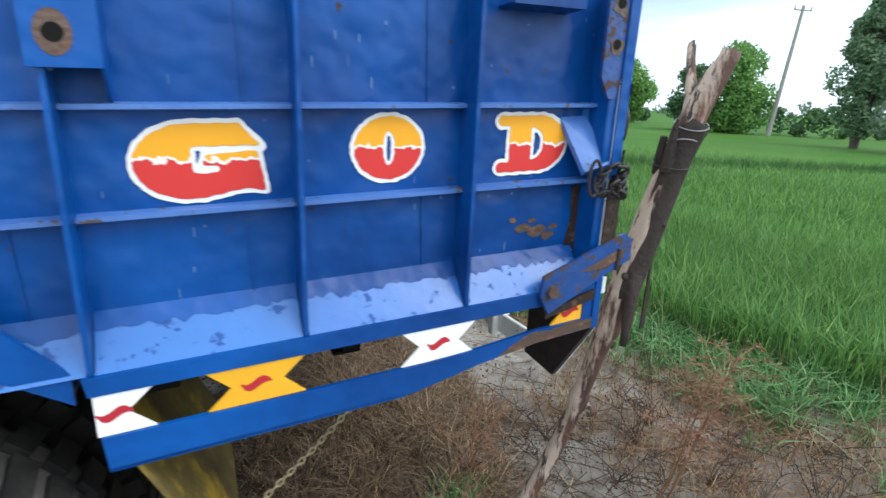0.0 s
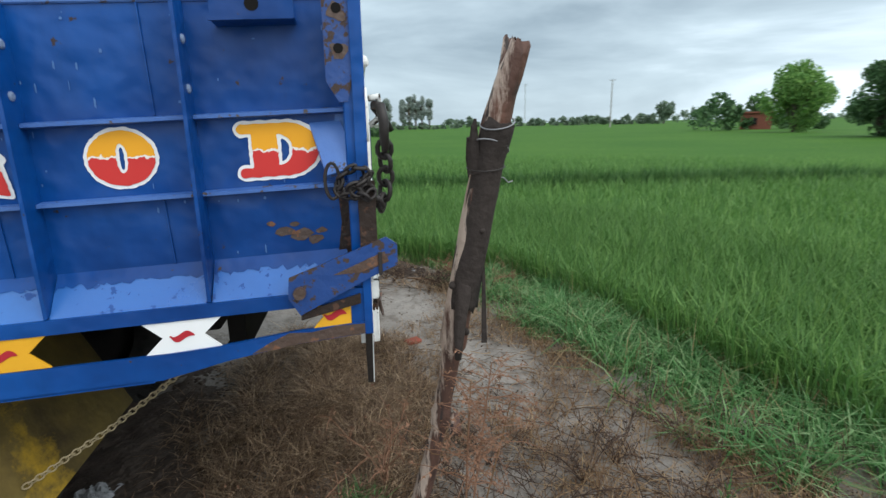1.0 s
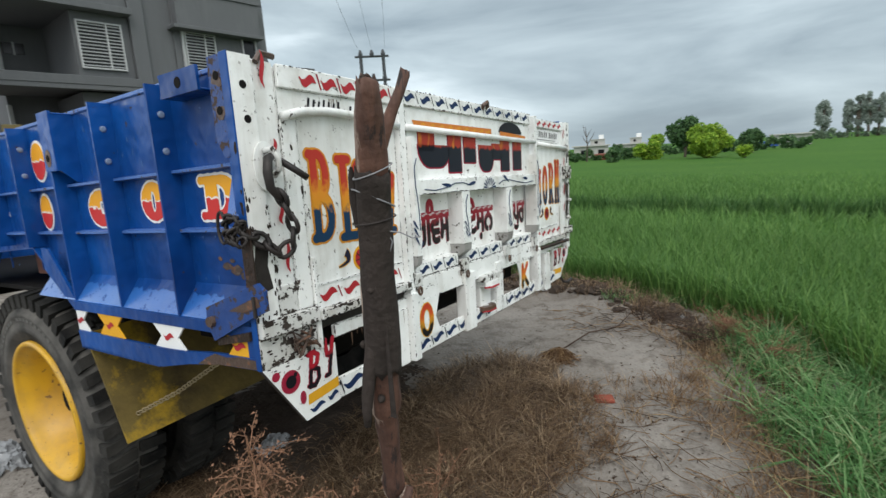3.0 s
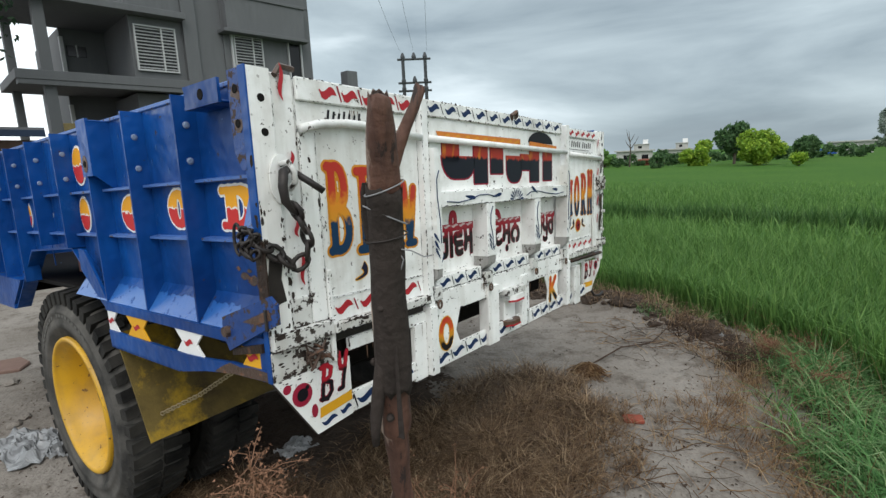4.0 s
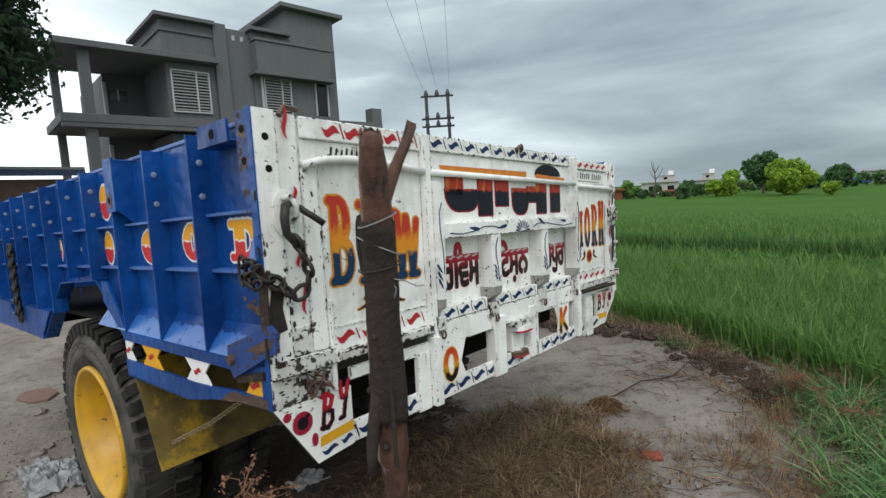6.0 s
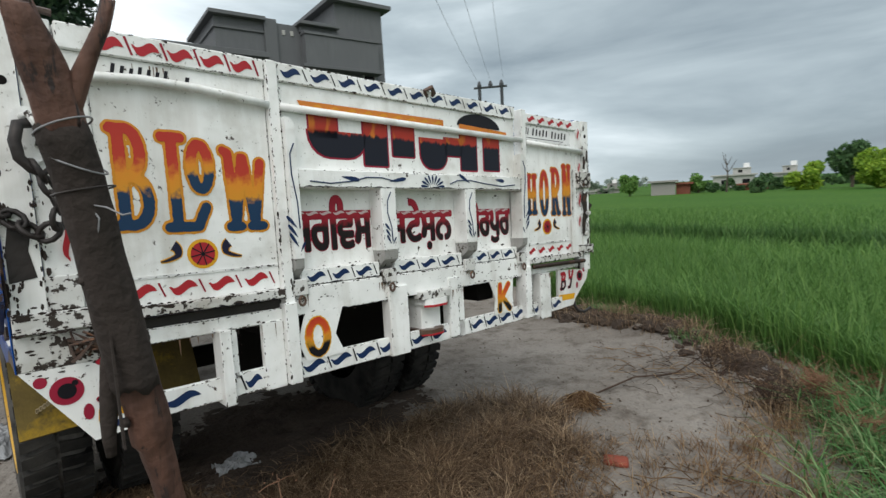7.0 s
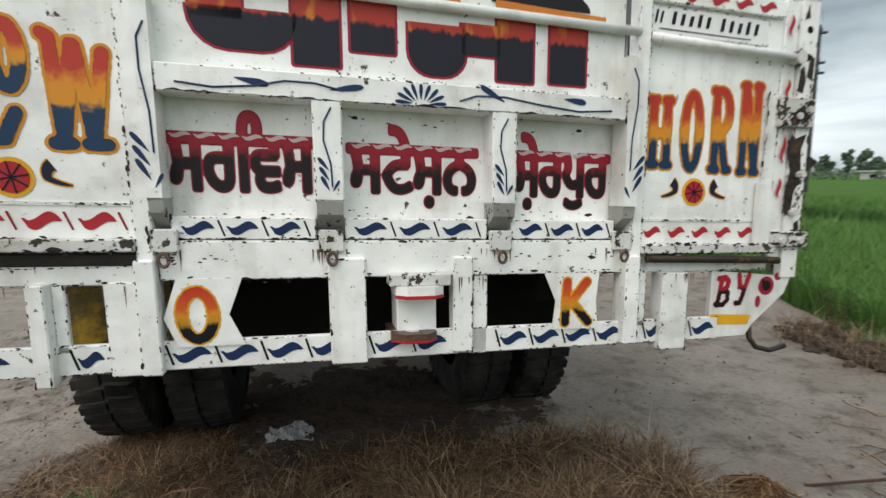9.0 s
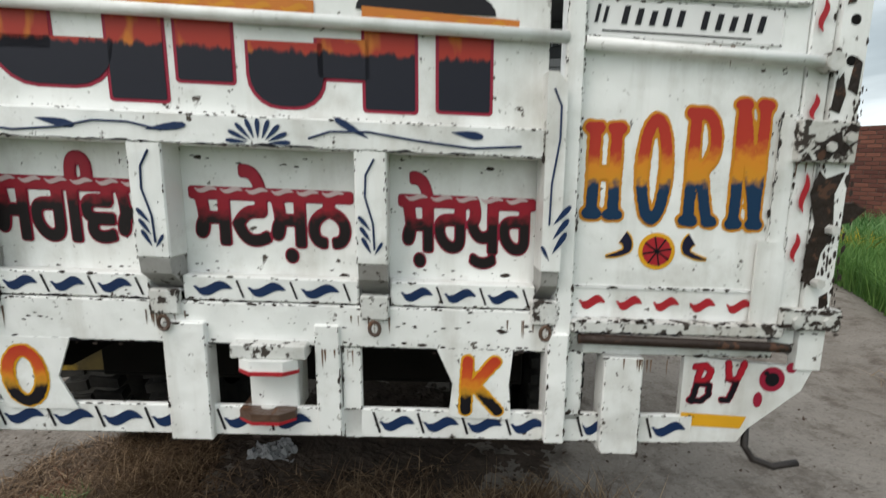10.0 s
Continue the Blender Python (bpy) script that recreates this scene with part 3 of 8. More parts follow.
by = bund_line(bx) + r.normal(0, 0.18, len(bx))
keep = edge_distance(bx, by) > 1.0
blades("bund_grass", np.stack([bx, by, ground_height(bx, by)], -1)[keep], 0.53, 0.022, BUND_SHADE_LEAF, 0.4, "added grass row on the bund, coloured dark for its shade", "grass", 30, 0.5, 0.15)
verge = lambda x, y, d: np.clip((x - 1.3) / 0.6, 0.03, 1) * np.clip((d + 0.72 + 0.10 * np.sin(x * 9 + y * 7)) / 0.22, 0.015, 1) * np.clip((y - 0.6) / 1.0, 0.25, 1) * np.clip((4.7 - y) / 0.7, 0.06, 1)


def tufted(centres, count, radius, seed):
    """Blades gathered in tufts round each centre."""
    r = np.random.default_rng(seed)
    c = np.repeat(centres, count, axis=0)
    x, y = c[:, 0] + r.normal(0, radius, len(c)), c[:, 1] + r.normal(0, radius, len(c))
    return np.stack([x, y, ground_height(x, y)], -1)


blades("verge_grass", tufted(scatter(11500, -1.5, 5.5, -3, 6.5, -0.92, 0.12, 17, verge), 17, 0.022, 19), 0.22, 0.0085, VERGE, 1.5, "coarse pale green tufted grass along the field edge", "grass", 18, 1.2, 0.35)
blades("verge_seed_stalks", scatter(5200, 0.5, 5.5, -3, 5.5, -0.7, 0.2, 27, verge), 0.34, 0.0035, STRAW, 1.1, "dry stalks standing in the verge grass", "grass", 28, 0.6)


# ---- the trailer ----
PALE_RIVET = plain("pale_rivet_paint", (0.24, 0.31, 0.46), vary=0.5, scale=60)
# paler than the panel: chafed paint plus the rails' sheen in the colour
CHAFED_SHEEN = surface("chafed_sheen_blue", painted((0.075, 0.17, 0.44), (0.03, 0.10, 0.33), (0.08, 0.06, 0.05), 0.62, 0.4), bump=0.2, bump_scale=40)
trailer = thing("farm_trailer", (-0.43, 2.05, 0.0), "blue high-sided farm tipping trailer with a painted white rear", "trailer")
FRONT, REAR, NEAR, FAR = -2.9, 0.86, 0.92, 3.14


def cross_rib(x, z0=1.05):
    return prism([(x - 0.004, z0), (x + 0.004, z0), (x + 0.004, 1.70), (x - 0.004, 1.70)], "y", 0.855, 0.921)


RIBS = [0.518 - 0.338 * k for k in range(10)]
ARCH = [(-1.50, 0.875), (-1.06, 1.205), (-0.51, 1.235), (-0.19, 1.005)]
near_side = part("side_panel", prism([(FRONT, 0.95), (-1.52, 0.95), *[(x, z + (0.075 if i == 0 else 0.0)) for i, (x, z) in enumerate(ARCH)][1:], (-0.17, 1.12), (REAR, 1.12), (REAR, 1.71), (FRONT, 1.71)], "y", 0.92, 0.932), BLUE, trailer, "dented blue steel side sheet with a wheel cut-out", True)
# the sloped foot of the side sheet, between the ribs, freshly painted
ends = [0.84] + RIBS
for a, b in zip(ends[1:], ends):
    if b < -0.2:
        continue
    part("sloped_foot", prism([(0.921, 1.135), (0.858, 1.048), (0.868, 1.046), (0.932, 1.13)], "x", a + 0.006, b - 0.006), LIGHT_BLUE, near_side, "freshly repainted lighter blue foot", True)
for k, x in enumerate(RIBS):
    foot = 1.05 if x > -0.2 else 1.24 if x > -1.1 else 1.05
    rib = part("rib", cross_rib(x, foot), BLUE, trailer, "", True)
    for z in (1.52, 1.62):
        part("rivet", tube([(x + 0.003, 0.888, z), (x + 0.0065, 0.888, z), (x + 0.009, 0.888, z)], [0.010, 0.010, 0.006], 10), PALE_RIVET, rib, "", True)
    # the lap seam of the side sheet beside each rib
    for z0, z1 in ((1.137, 1.285), (1.472, 1.70)):
        part("lap_seam", prism([(x - 0.082, z0), (x - 0.078, z0), (x - 0.084, z1), (x - 0.088, z1)], "y", 0.9165, 0.921), BLUE, near_side, "", True)
for z in (1.293, 1.462):
    for a, b in zip(ends[1:], ends):
        part("rail", prism([(0.921, z - 0.006), (0.893, z - 0.004), (0.893, z + 0.004), (0.921, z + 0.008)], "x", a + 0.005, b - 0.005 if b < 0.8 else b + 0.01), CHAFED_SHEEN, near_side, "", True)
part("top_rail", box(FRONT, REAR, 0.914, 0.940, 1.70, 1.714, 0.003), CHAFED_SHEEN, trailer, "chafed top edge", True)
part("far_side_panel", box(FRONT, REAR, FAR - 0.012, FAR, 1.05, 1.71), BLUE, trailer, "", True)
part("front_panel", box(FRONT - 0.012, FRONT, NEAR, FAR, 1.05, 1.71), BLUE, trailer, "", True)
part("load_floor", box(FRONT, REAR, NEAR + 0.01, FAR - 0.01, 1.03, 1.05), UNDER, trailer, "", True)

# sill with its cut-out strip, along the near side behind the wheel
sill = part("sill", prism([(-0.17, 1.048), (0.872, 1.048), (0.872, 1.015), (-0.165, 1.015)], "y", 0.848, 0.925), BLUE, trailer, "", True)
low = [(-0.155, 0.938), (0.40, 0.938), (0.55, 0.944), (0.70, 0.958), (0.872, 0.962), (0.872, 0.932), (0.70, 0.925), (0.55, 0.905), (0.40, 0.876), (-0.15, 0.872)]
part("lower_rail", prism(low, "y", 0.846, 0.856), BLUE, trailer, "bent blue lower rail", True)
part("rail_rust", prism([(0.60, 0.914), (0.66, 0.919), (0.70, 0.9255), (0.79, 0.930), (0.871, 0.933), (0.871, 0.958), (0.80, 0.960), (0.74, 0.951), (0.69, 0.956), (0.645, 0.938)], "y", 0.8449, 0.8458), RUSTY, trailer, "rusted end of the lower rail", True)
part("rail_lip", prism([(0.846, 0.872), (0.92, 0.872), (0.92, 0.879), (0.846, 0.879)], "x", -0.15, 0.38), BLUE, trailer, "", True)
for u, mat, edge in ((-0.16, WHITE_PAINT, -1), (0.09, YELLOW_PAINT, 0), (0.455, WHITE_PAINT, 0), (0.80, YELLOW_PAINT, 1)):
    pts = [(u - 0.085, 1.014), (u + 0.085, 1.014), (u + 0.045, 0.977), (u + 0.085, 0.939), (u - 0.085, 0.939), (u - 0.045, 0.977)]
    if edge < 0:
        pts = [(u, 1.014), (u + 0.085, 1.014), (u + 0.045, 0.977), (u + 0.085, 0.939), (u, 0.939)]
    if edge > 0:
        pts = [(u + 0.035, 1.014), (u + 0.035, 0.958), (u - 0.055, 0.958), (u - 0.03, 0.986), (u - 0.055, 1.014)]
    web = part("strip_web", prism(pts, "y", 0.851, 0.856), mat, trailer, "", True)
    flat([wave_mark(u - 0.03 + 0.03 * (edge < 0), 0.977 + 0.01 * (edge > 0), 0.055, 0.03)], "side", 0.8495, RED_PAINT, web, "brush_mark")
# rear end of the strip, and the front piece beyond the wheel
part("strip_end", prism([(0.836, 1.015), (0.872, 1.015), (0.872, 0.960), (0.836, 0.960)], "y", 0.849, 0.856), BLUE, trailer, "", True)
part("front_sill", prism([(FRONT, 1.048), (-1.30, 1.048), (-1.50, 0.90), (-1.50, 0.875), (FRONT, 0.875)], "y", 0.862, 0.919), BLUE, trailer, "", True)

# wheel arch: folded lip round the cut-out, dark box behind it
bm = bmesh.new()
for (ax, az), (bx, bz) in zip(ARCH, ARCH[1:]):
    add_prism(bm, [(ax, az), (bx, bz), (bx, bz + 0.008), (ax, az + 0.008)], "y", 0.872, 0.934)
part("wheel_arch", bm, BLUE, trailer, "folded blue wheel arch lip", True)
part("arch_skirt", prism([(-0.185, 1.055), (-0.185, 1.0), (-0.40, 1.155), (-0.40, 1.24), (-0.34, 1.235)], "y", 0.862, 0.872), BLUE, trailer, "", True)
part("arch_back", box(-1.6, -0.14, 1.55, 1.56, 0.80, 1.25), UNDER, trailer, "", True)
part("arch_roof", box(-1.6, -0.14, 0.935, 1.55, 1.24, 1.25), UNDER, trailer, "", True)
part("arch_liner", prism([(-0.95, 1.09), (-0.36, 1.10), (-0.42, 1.235), (-0.95, 1.22)], "y", 1.02, 1.03), plain("faded_red_liner", (0.26, 0.12, 0.09), rough=0.9, vary=0.6, scale=9), trailer, "faded red and grey liner sheet", True)


# ---- wheels: one axle, twin tyres each side ----
def wheel(cx, cy, cz, outward, name_label, RIM=None, SIDE=None):
    """A lorry wheel; cy is its outer face, outward -1 towards the open side."""
    w = thing("wheel", (cx, cy, cz - 0.545), name_label, "wheel", "wheels on the trailer axle")
    s = -outward
    RIM = RIM or YELLOW
    width, R, rr = 0.24, 0.545, 0.31
    prof = [(0.035, rr), (0.012, rr + 0.02), (0.003, rr + 0.055), (-0.003, rr + 0.06), (-0.004, rr + 0.085), (0.0, rr + 0.09), (0.001, R - 0.115), (-0.004, R - 0.11), (-0.003, R - 0.095), (0.006, R - 0.088), (0.012, R - 0.07), (0.035, R - 0.025), (0.06, R - 0.018), (width - 0.06, R - 0.018), (width - 0.035, R - 0.025), (width - 0.012, R - 0.07), (width, rr + 0.09), (width - 0.012, rr + 0.02), (width - 0.035, rr)]
    tyre = part("tyre", lathe([(s * o, r) for o, r in prof], (cx, cy, cz), 64), SIDE or RUBBER, w, "worn dusty black lug tyre", smooth=True)
    if SIDE:
        # worn raised lettering on the wall, past reading
        for k in range(17):
            a = radians(58 + 5.2 * k + (6 if k > 8 else 0))
            pts = [(r0, a + da) for r0, da in ((0.418, 0.0), (0.418, 0.058), (0.450, 0.058), (0.450, 0.0))]
            part("letter_bar", prism([(cx + r0 * math.cos(q), cz + r0 * math.sin(q)) for r0, q in pts], "y", cy + s * -0.0022, cy + s * 0.004), WORN_LETTER, tyre)
    n = 46
    bm = bmesh.new()
    for k in range(n):
        a = 2 * math.pi * k / n
        for half in (0, 1):
            da = math.pi / n * half
            y0, y1 = (0.006, width * 0.47) if half == 0 else (width * 0.53, width - 0.006)
            vs = []
            for rad_out, rad_in in ((0, 0), (1, 0)):
                for yy, sk in ((y0, 0.0), (y1, 0.035)):
                    for aa in (a + da + sk * (1 if half == 0 else -1), a + da + 0.085 + sk * (1 if half == 0 else -1)):
                        edge_out = yy < 0.03 or yy > width - 0.03
                        r = (R - 0.03 if not edge_out else R - 0.07) if rad_out == 0 else (R if not edge_out else R - 0.012)
                        vs.append(bm.verts.new((cx + r * math.cos(aa), cy + s * yy, cz + r * math.sin(aa))))
            for q in ((4, 5, 7, 6), (0, 1, 5, 4), (2, 6, 7, 3), (0, 4, 6, 2), (1, 3, 7, 5)):
                bm.faces.new([vs[i] for i in q])
    part("tread", bm, RUBBER, tyre, "", kind="stuff")
    rim = part("rim", lathe([(s * o, r) for o, r in [(0.03, rr + 0.014), (0.006, rr + 0.014), (-0.002, rr + 0.008), (-0.002, rr - 0.004), (0.006, rr - 0.011), (0.022, rr - 0.014), (0.030, rr - 0.030), (0.052, rr - 0.036), (0.060, rr - 0.044), (0.19, rr - 0.052), (0.212, rr - 0.065), (0.218, 0.16), (0.20, 0.12), (0.20, 0.0001)]], (cx, cy, cz), 64), RIM, w, "yellow dished steel rim" if RIM is YELLOW else "dark dished steel rim", smooth=True)
    for k in range(8):
        a = 2 * math.pi * (k + 0.5) / 8
        bm = lathe([(s * 0.185, 0.0001), (s * 0.185, 0.014), (s * 0.208, 0.014)], (cx + 0.135 * math.cos(a), cy, cz + 0.135 * math.sin(a)), 6)
        part("wheel_nut", bm, RIM, rim)
    part("hub", lathe([(s * 0.165, 0.0001), (s * 0.165, 0.05), (s * 0.175, 0.065), (s * 0.21, 0.07)], (cx, cy, cz), 20), RIM, rim, smooth=True)
    return w


WX, WZ = -0.648, 0.454
wheel(WX, 0.855, WZ, -1, "lorry wheel with a yellow rim and dusty lug tyre", None, DUSTY_RUBBER)
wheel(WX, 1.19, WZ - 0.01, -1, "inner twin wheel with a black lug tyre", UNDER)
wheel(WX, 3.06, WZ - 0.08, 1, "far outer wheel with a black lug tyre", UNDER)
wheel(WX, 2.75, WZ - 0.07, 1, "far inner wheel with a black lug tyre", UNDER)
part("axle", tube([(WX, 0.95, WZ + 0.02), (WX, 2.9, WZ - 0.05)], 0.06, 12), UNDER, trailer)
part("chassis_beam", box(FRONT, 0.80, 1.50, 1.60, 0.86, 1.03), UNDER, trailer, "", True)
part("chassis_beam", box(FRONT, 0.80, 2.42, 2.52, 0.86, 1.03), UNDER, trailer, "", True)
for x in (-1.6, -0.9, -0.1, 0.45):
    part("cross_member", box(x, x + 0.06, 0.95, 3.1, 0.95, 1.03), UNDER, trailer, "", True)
# unseen block, added so that the rear frame openings look black
drop = part("drop_member", box(0.40, 0.46, 1.44, 2.66, 0.705, 1.03), UNDER, trailer, "added dark block that blackens the rear frame openings", True)
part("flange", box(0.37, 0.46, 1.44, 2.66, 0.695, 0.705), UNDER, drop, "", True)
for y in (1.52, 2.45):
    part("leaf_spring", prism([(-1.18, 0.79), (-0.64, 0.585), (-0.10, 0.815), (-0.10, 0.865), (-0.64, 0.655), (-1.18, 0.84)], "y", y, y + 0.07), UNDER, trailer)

# mud flap behind the near wheels, hung on a chain
flap = part("mud_flap", prism([(-0.104, 0.893), (-0.096, 0.895), (0.082, 0.502), (0.074, 0.497)], "y", 0.86, 1.47), FLAP, trailer, "muddy yellow sheet-metal mud flap")


def chain(name, pts, link_len, r, mat, parent, label="", tagged_as=None):
    """A run of oval links along a line of points."""
    pts = [Vector(p) for p in pts]
    seg = [(b - a).length for a, b in zip(pts, pts[1:])]
    total, step = sum(seg), link_len * 0.72
    bm = bmesh.new()
    for k in range(int(total / step) + 1):
        d, i = k * step, 0
        while i < len(seg) - 1 and d > seg[i]:
            d -= seg[i]
            i += 1
        c = pts[i].lerp(pts[i + 1], min(d / seg[i], 1.0))
        t = (pts[i + 1] - pts[i]).normalized()
        u = t.orthogonal().normalized()
        v = t.cross(u)
        u, v = (u, v) if k % 2 else ((u + v).normalized(), (v - u).normalized())
        if k % 2:
            u = v
        loop = [c + t * (link_len / 2 * math.cos(q)) + u * (link_len * 0.34 * math.sin(q)) for q in [2 * math.pi * j / 10 for j in range(10)]]
        add_tube(bm, loop, r, 5, True)
    ob = part(name, bm, mat, parent, label, smooth=True)
    return ob


chain("flap_chain", [(0.062, 0.92, 0.588), (0.24, 0.985, 0.682), (0.444, 1.05, 0.816)], 0.021, 0.0022, plain("dull_brass_chain", (0.30, 0.24, 0.14)), flap, "thin dull chain")


# ---- hand-painted letters: brush strokes and filled shapes, traced as outlines ----
def arc(cx, cy, rx, ry, a0, a1, n=12):
    return [(cx + rx * math.cos(radians(a0 + (a1 - a0) * k / n)), cy + ry * math.sin(radians(a0 + (a1 - a0) * k / n))) for k in range(n + 1)]


STROKES = {
    "B": [[(0.0, 1.0), (0.3, 1.0)], [(0.2, 1.0), (0.2, 0.0)], [(0.2, 1.0)] + arc(0.45, 0.76, 0.40, 0.24, 90, -90) + [(0.25, 0.52)], [(0.25, 0.50)] + arc(0.48, 0.25, 0.52, 0.25, 90, -90) + [(0.0, 0.0)]],
    "L": [[(0.0, 1.0), (0.45, 1.0)], [(0.22, 1.0), (0.22, 0.0)], [(0.0, 0.0), (0.75, 0.0), (1.0, 0.22)]],
    "O": [arc(0.5, 0.5, 0.5, 0.5, 0, 360, 28)],
    "W": [[(0.0, 1.0), (0.10, 0.97), (0.20, 0.0)], [(0.20, 0.0), (0.46, 0.92)], [(0.50, 0.92), (0.72, 0.0)], [(0.72, 0.0), (0.97, 0.86)], [(0.04, 0.0), (0.32, 0.0)], [(0.62, 0.0), (0.94, 0.0)]],
    "H": [[(0.0, 1.0), (0.28, 1.0)], [(0.15, 1.0), (0.15, 0.0)], [(0.0, 0.0), (0.3, 0.0)], [(0.72, 1.0), (1.0, 1.0)], [(0.85, 1.0), (0.85, 0.0)], [(0.7, 0.0), (1.0, 0.0)], [(0.15, 0.48), (0.85, 0.48)]],
    "R": [[(0.0, 1.0), (0.4, 1.0)], [(0.16, 1.0), (0.16, 0.0)], [(0.0, 0.0), (0.32, 0.0)], [(0.16, 1.0)] + arc(0.45, 0.75, 0.45, 0.25, 90, -90) + [(0.2, 0.5)], [(0.45, 0.5), (0.80, 0.0), (1.0, 0.0)]],
    "N": [[(0.0, 1.0), (0.22, 1.0)], [(0.12, 1.0), (0.12, 0.0)], [(0.0, 0.0), (0.26, 0.0)], [(0.14, 1.0), (0.86, 0.04)], [(0.88, 0.0), (0.88, 1.0)], [(0.76, 1.0), (1.0, 1.0)], [(0.76, 0.0), (1.0, 0.0)]],
    "K": [[(0.16, 1.0), (0.10, 0.0)], [(0.92, 1.0), (0.24, 0.44)], [(0.34, 0.52), (1.0, 0.0)]],
    "Y": [[(0.30, 1.0), (0.38, 0.58), (0.70, 0.52)], [(1.0, 1.0), (0.70, 0.45), (0.45, 0.0), (0.15, 0.0)]],
    "b": [[(0.42, 1.0), (0.10, 0.0)], [(0.15, 0.96), (0.6, 1.0), (0.9, 0.86), (0.75, 0.62), (0.3, 0.54)], [(0.3, 0.54), (0.85, 0.45), (0.85, 0.18), (0.5, 0.0), (0.0, 0.04)]],
}


def ellipse_field(X, Y, cx, cy, rx, ry):
    px, py = X - cx, Y - cy
    k = np.hypot(px / rx, py / ry)
    return k * (k - 1) / (np.hypot(px / rx ** 2, py / ry ** 2) + 1e-9)


def stroke_field(X, Y, pts, brush):
    best = np.full(X.shape, 9.0)
    for (ax, ay), (bx, by) in zip(pts, pts[1:]):
        dx, dy = bx - ax, by - ay
        f = np.clip(((X - ax) * dx + (Y - ay) * dy) / (dx * dx + dy * dy + 1e-12), 0, 1)
        best = np.minimum(best, np.hypot(X - ax - f * dx, Y - ay - f * dy))
    return best - brush


def polygon_field(X, Y, pts):
    best, inside = stroke_field(X, Y, pts + pts[:1], 0.0), np.zeros(X.shape, bool)
    for (ax, ay), (bx, by) in zip(pts, pts[1:] + pts[:1]):
        if ay != by:
            inside ^= ((ay > Y) != (by > Y)) & (X < (bx - ax) * (Y - ay) / (by - ay) + ax)
    return np.where(inside, -best, best)


def letter_field(ch, X, Y, w, h, brush):
    """Below zero inside the letter, in metres; the letter fills w by h."""
    if ch == "fat G":
        f = np.minimum(ellipse_field(X, Y, 0.42 * w, 0.5 * h, 0.42 * w, 0.5 * h), polygon_field(X, Y, [(0.4 * w, h), (0.80 * w, h), (0.98 * w, 0.68 * h), (0.5 * w, 0.7 * h)]))
        f = np.minimum(f, polygon_field(X, Y, [(0.55 * w, 0.6 * h), (0.94 * w, 0.64 * h), (w, 0.06 * h), (0.82 * w, 0.10 * h), (0.5 * w, 0.0)]))
        return np.maximum(f, -polygon_field(X, Y, [(0.42 * w, 0.70 * h), (1.1 * w, 0.69 * h), (1.1 * w, 0.64 * h), (0.53 * w, 0.585 * h), (0.50 * w, 0.44 * h), (0.63 * w, 0.44 * h), (0.63 * w, 0.34 * h), (0.43 * w, 0.34 * h)]))
    if ch == "fat O":
        return np.maximum(ellipse_field(X, Y, 0.5 * w, 0.5 * h, 0.5 * w, 0.5 * h), -ellipse_field(X, Y, 0.5 * w, 0.5 * h, 0.085 * w, 0.27 * h))
    if ch == "fat D":
        f = np.minimum(ellipse_field(X, Y, 0.6 * w, 0.5 * h, 0.40 * w, 0.5 * h), polygon_field(X, Y, [(0.18 * w, 0), (0.62 * w, 0), (0.62 * w, h), (0.18 * w, h)]))
        for y in (0.09, 0.91):
            f = np.minimum(f, stroke_field(X, Y, [(0.07 * w, y * h), (0.3 * w, y * h)], 0.09 * h))
        return np.maximum(f, -np.maximum(ellipse_field(X, Y, 0.50 * w, 0.5 * h, 0.17 * w, 0.29 * h), 0.49 * w - X))
    f = np.full(X.shape, 9.0)
    for line in STROKES[ch]:
        f = np.minimum(f, stroke_field(X, Y, [(brush + u * (w - 2 * brush), brush + v * (h - 2 * brush)) for u, v in line], brush))
    return f


def traced(F, xs, ys, put):
    """The region where F is below zero as a mesh, its rim cut where F crosses zero."""
    verts, seen, faces = [], {}, []

    def vert(key, x, y):
        if key not in seen:
            seen[key] = len(verts)
            verts.append(put(x, y))
        return seen[key]
    for j in range(len(ys) - 1):
        for i in range(len(xs) - 1):
            ring = ((i, j), (i + 1, j), (i + 1, j + 1), (i, j + 1))
            vals = [F[b, a] for a, b in ring]
            if min(vals) >= 0:
                continue
            face = []
            for k in range(4):
                (a, b), (c, d) = ring[k], ring[(k + 1) % 4]
                va, vb = vals[k], vals[(k + 1) % 4]
                if va < 0:
                    face.append(vert((a, b), xs[a], ys[b]))
                if (va < 0) != (vb < 0):
                    s = va / (va - vb)
                    face.append(vert((*min((a, b), (c, d)), *max((a, b), (c, d))), xs[a] + (xs[c] - xs[a]) * s, ys[b] + (ys[d] - ys[b]) * s))
            if len(face) > 2:
                faces.append(face)
    me = bpy.data.meshes.new("lettering")
    me.from_pydata(verts, [], faces)
    return me


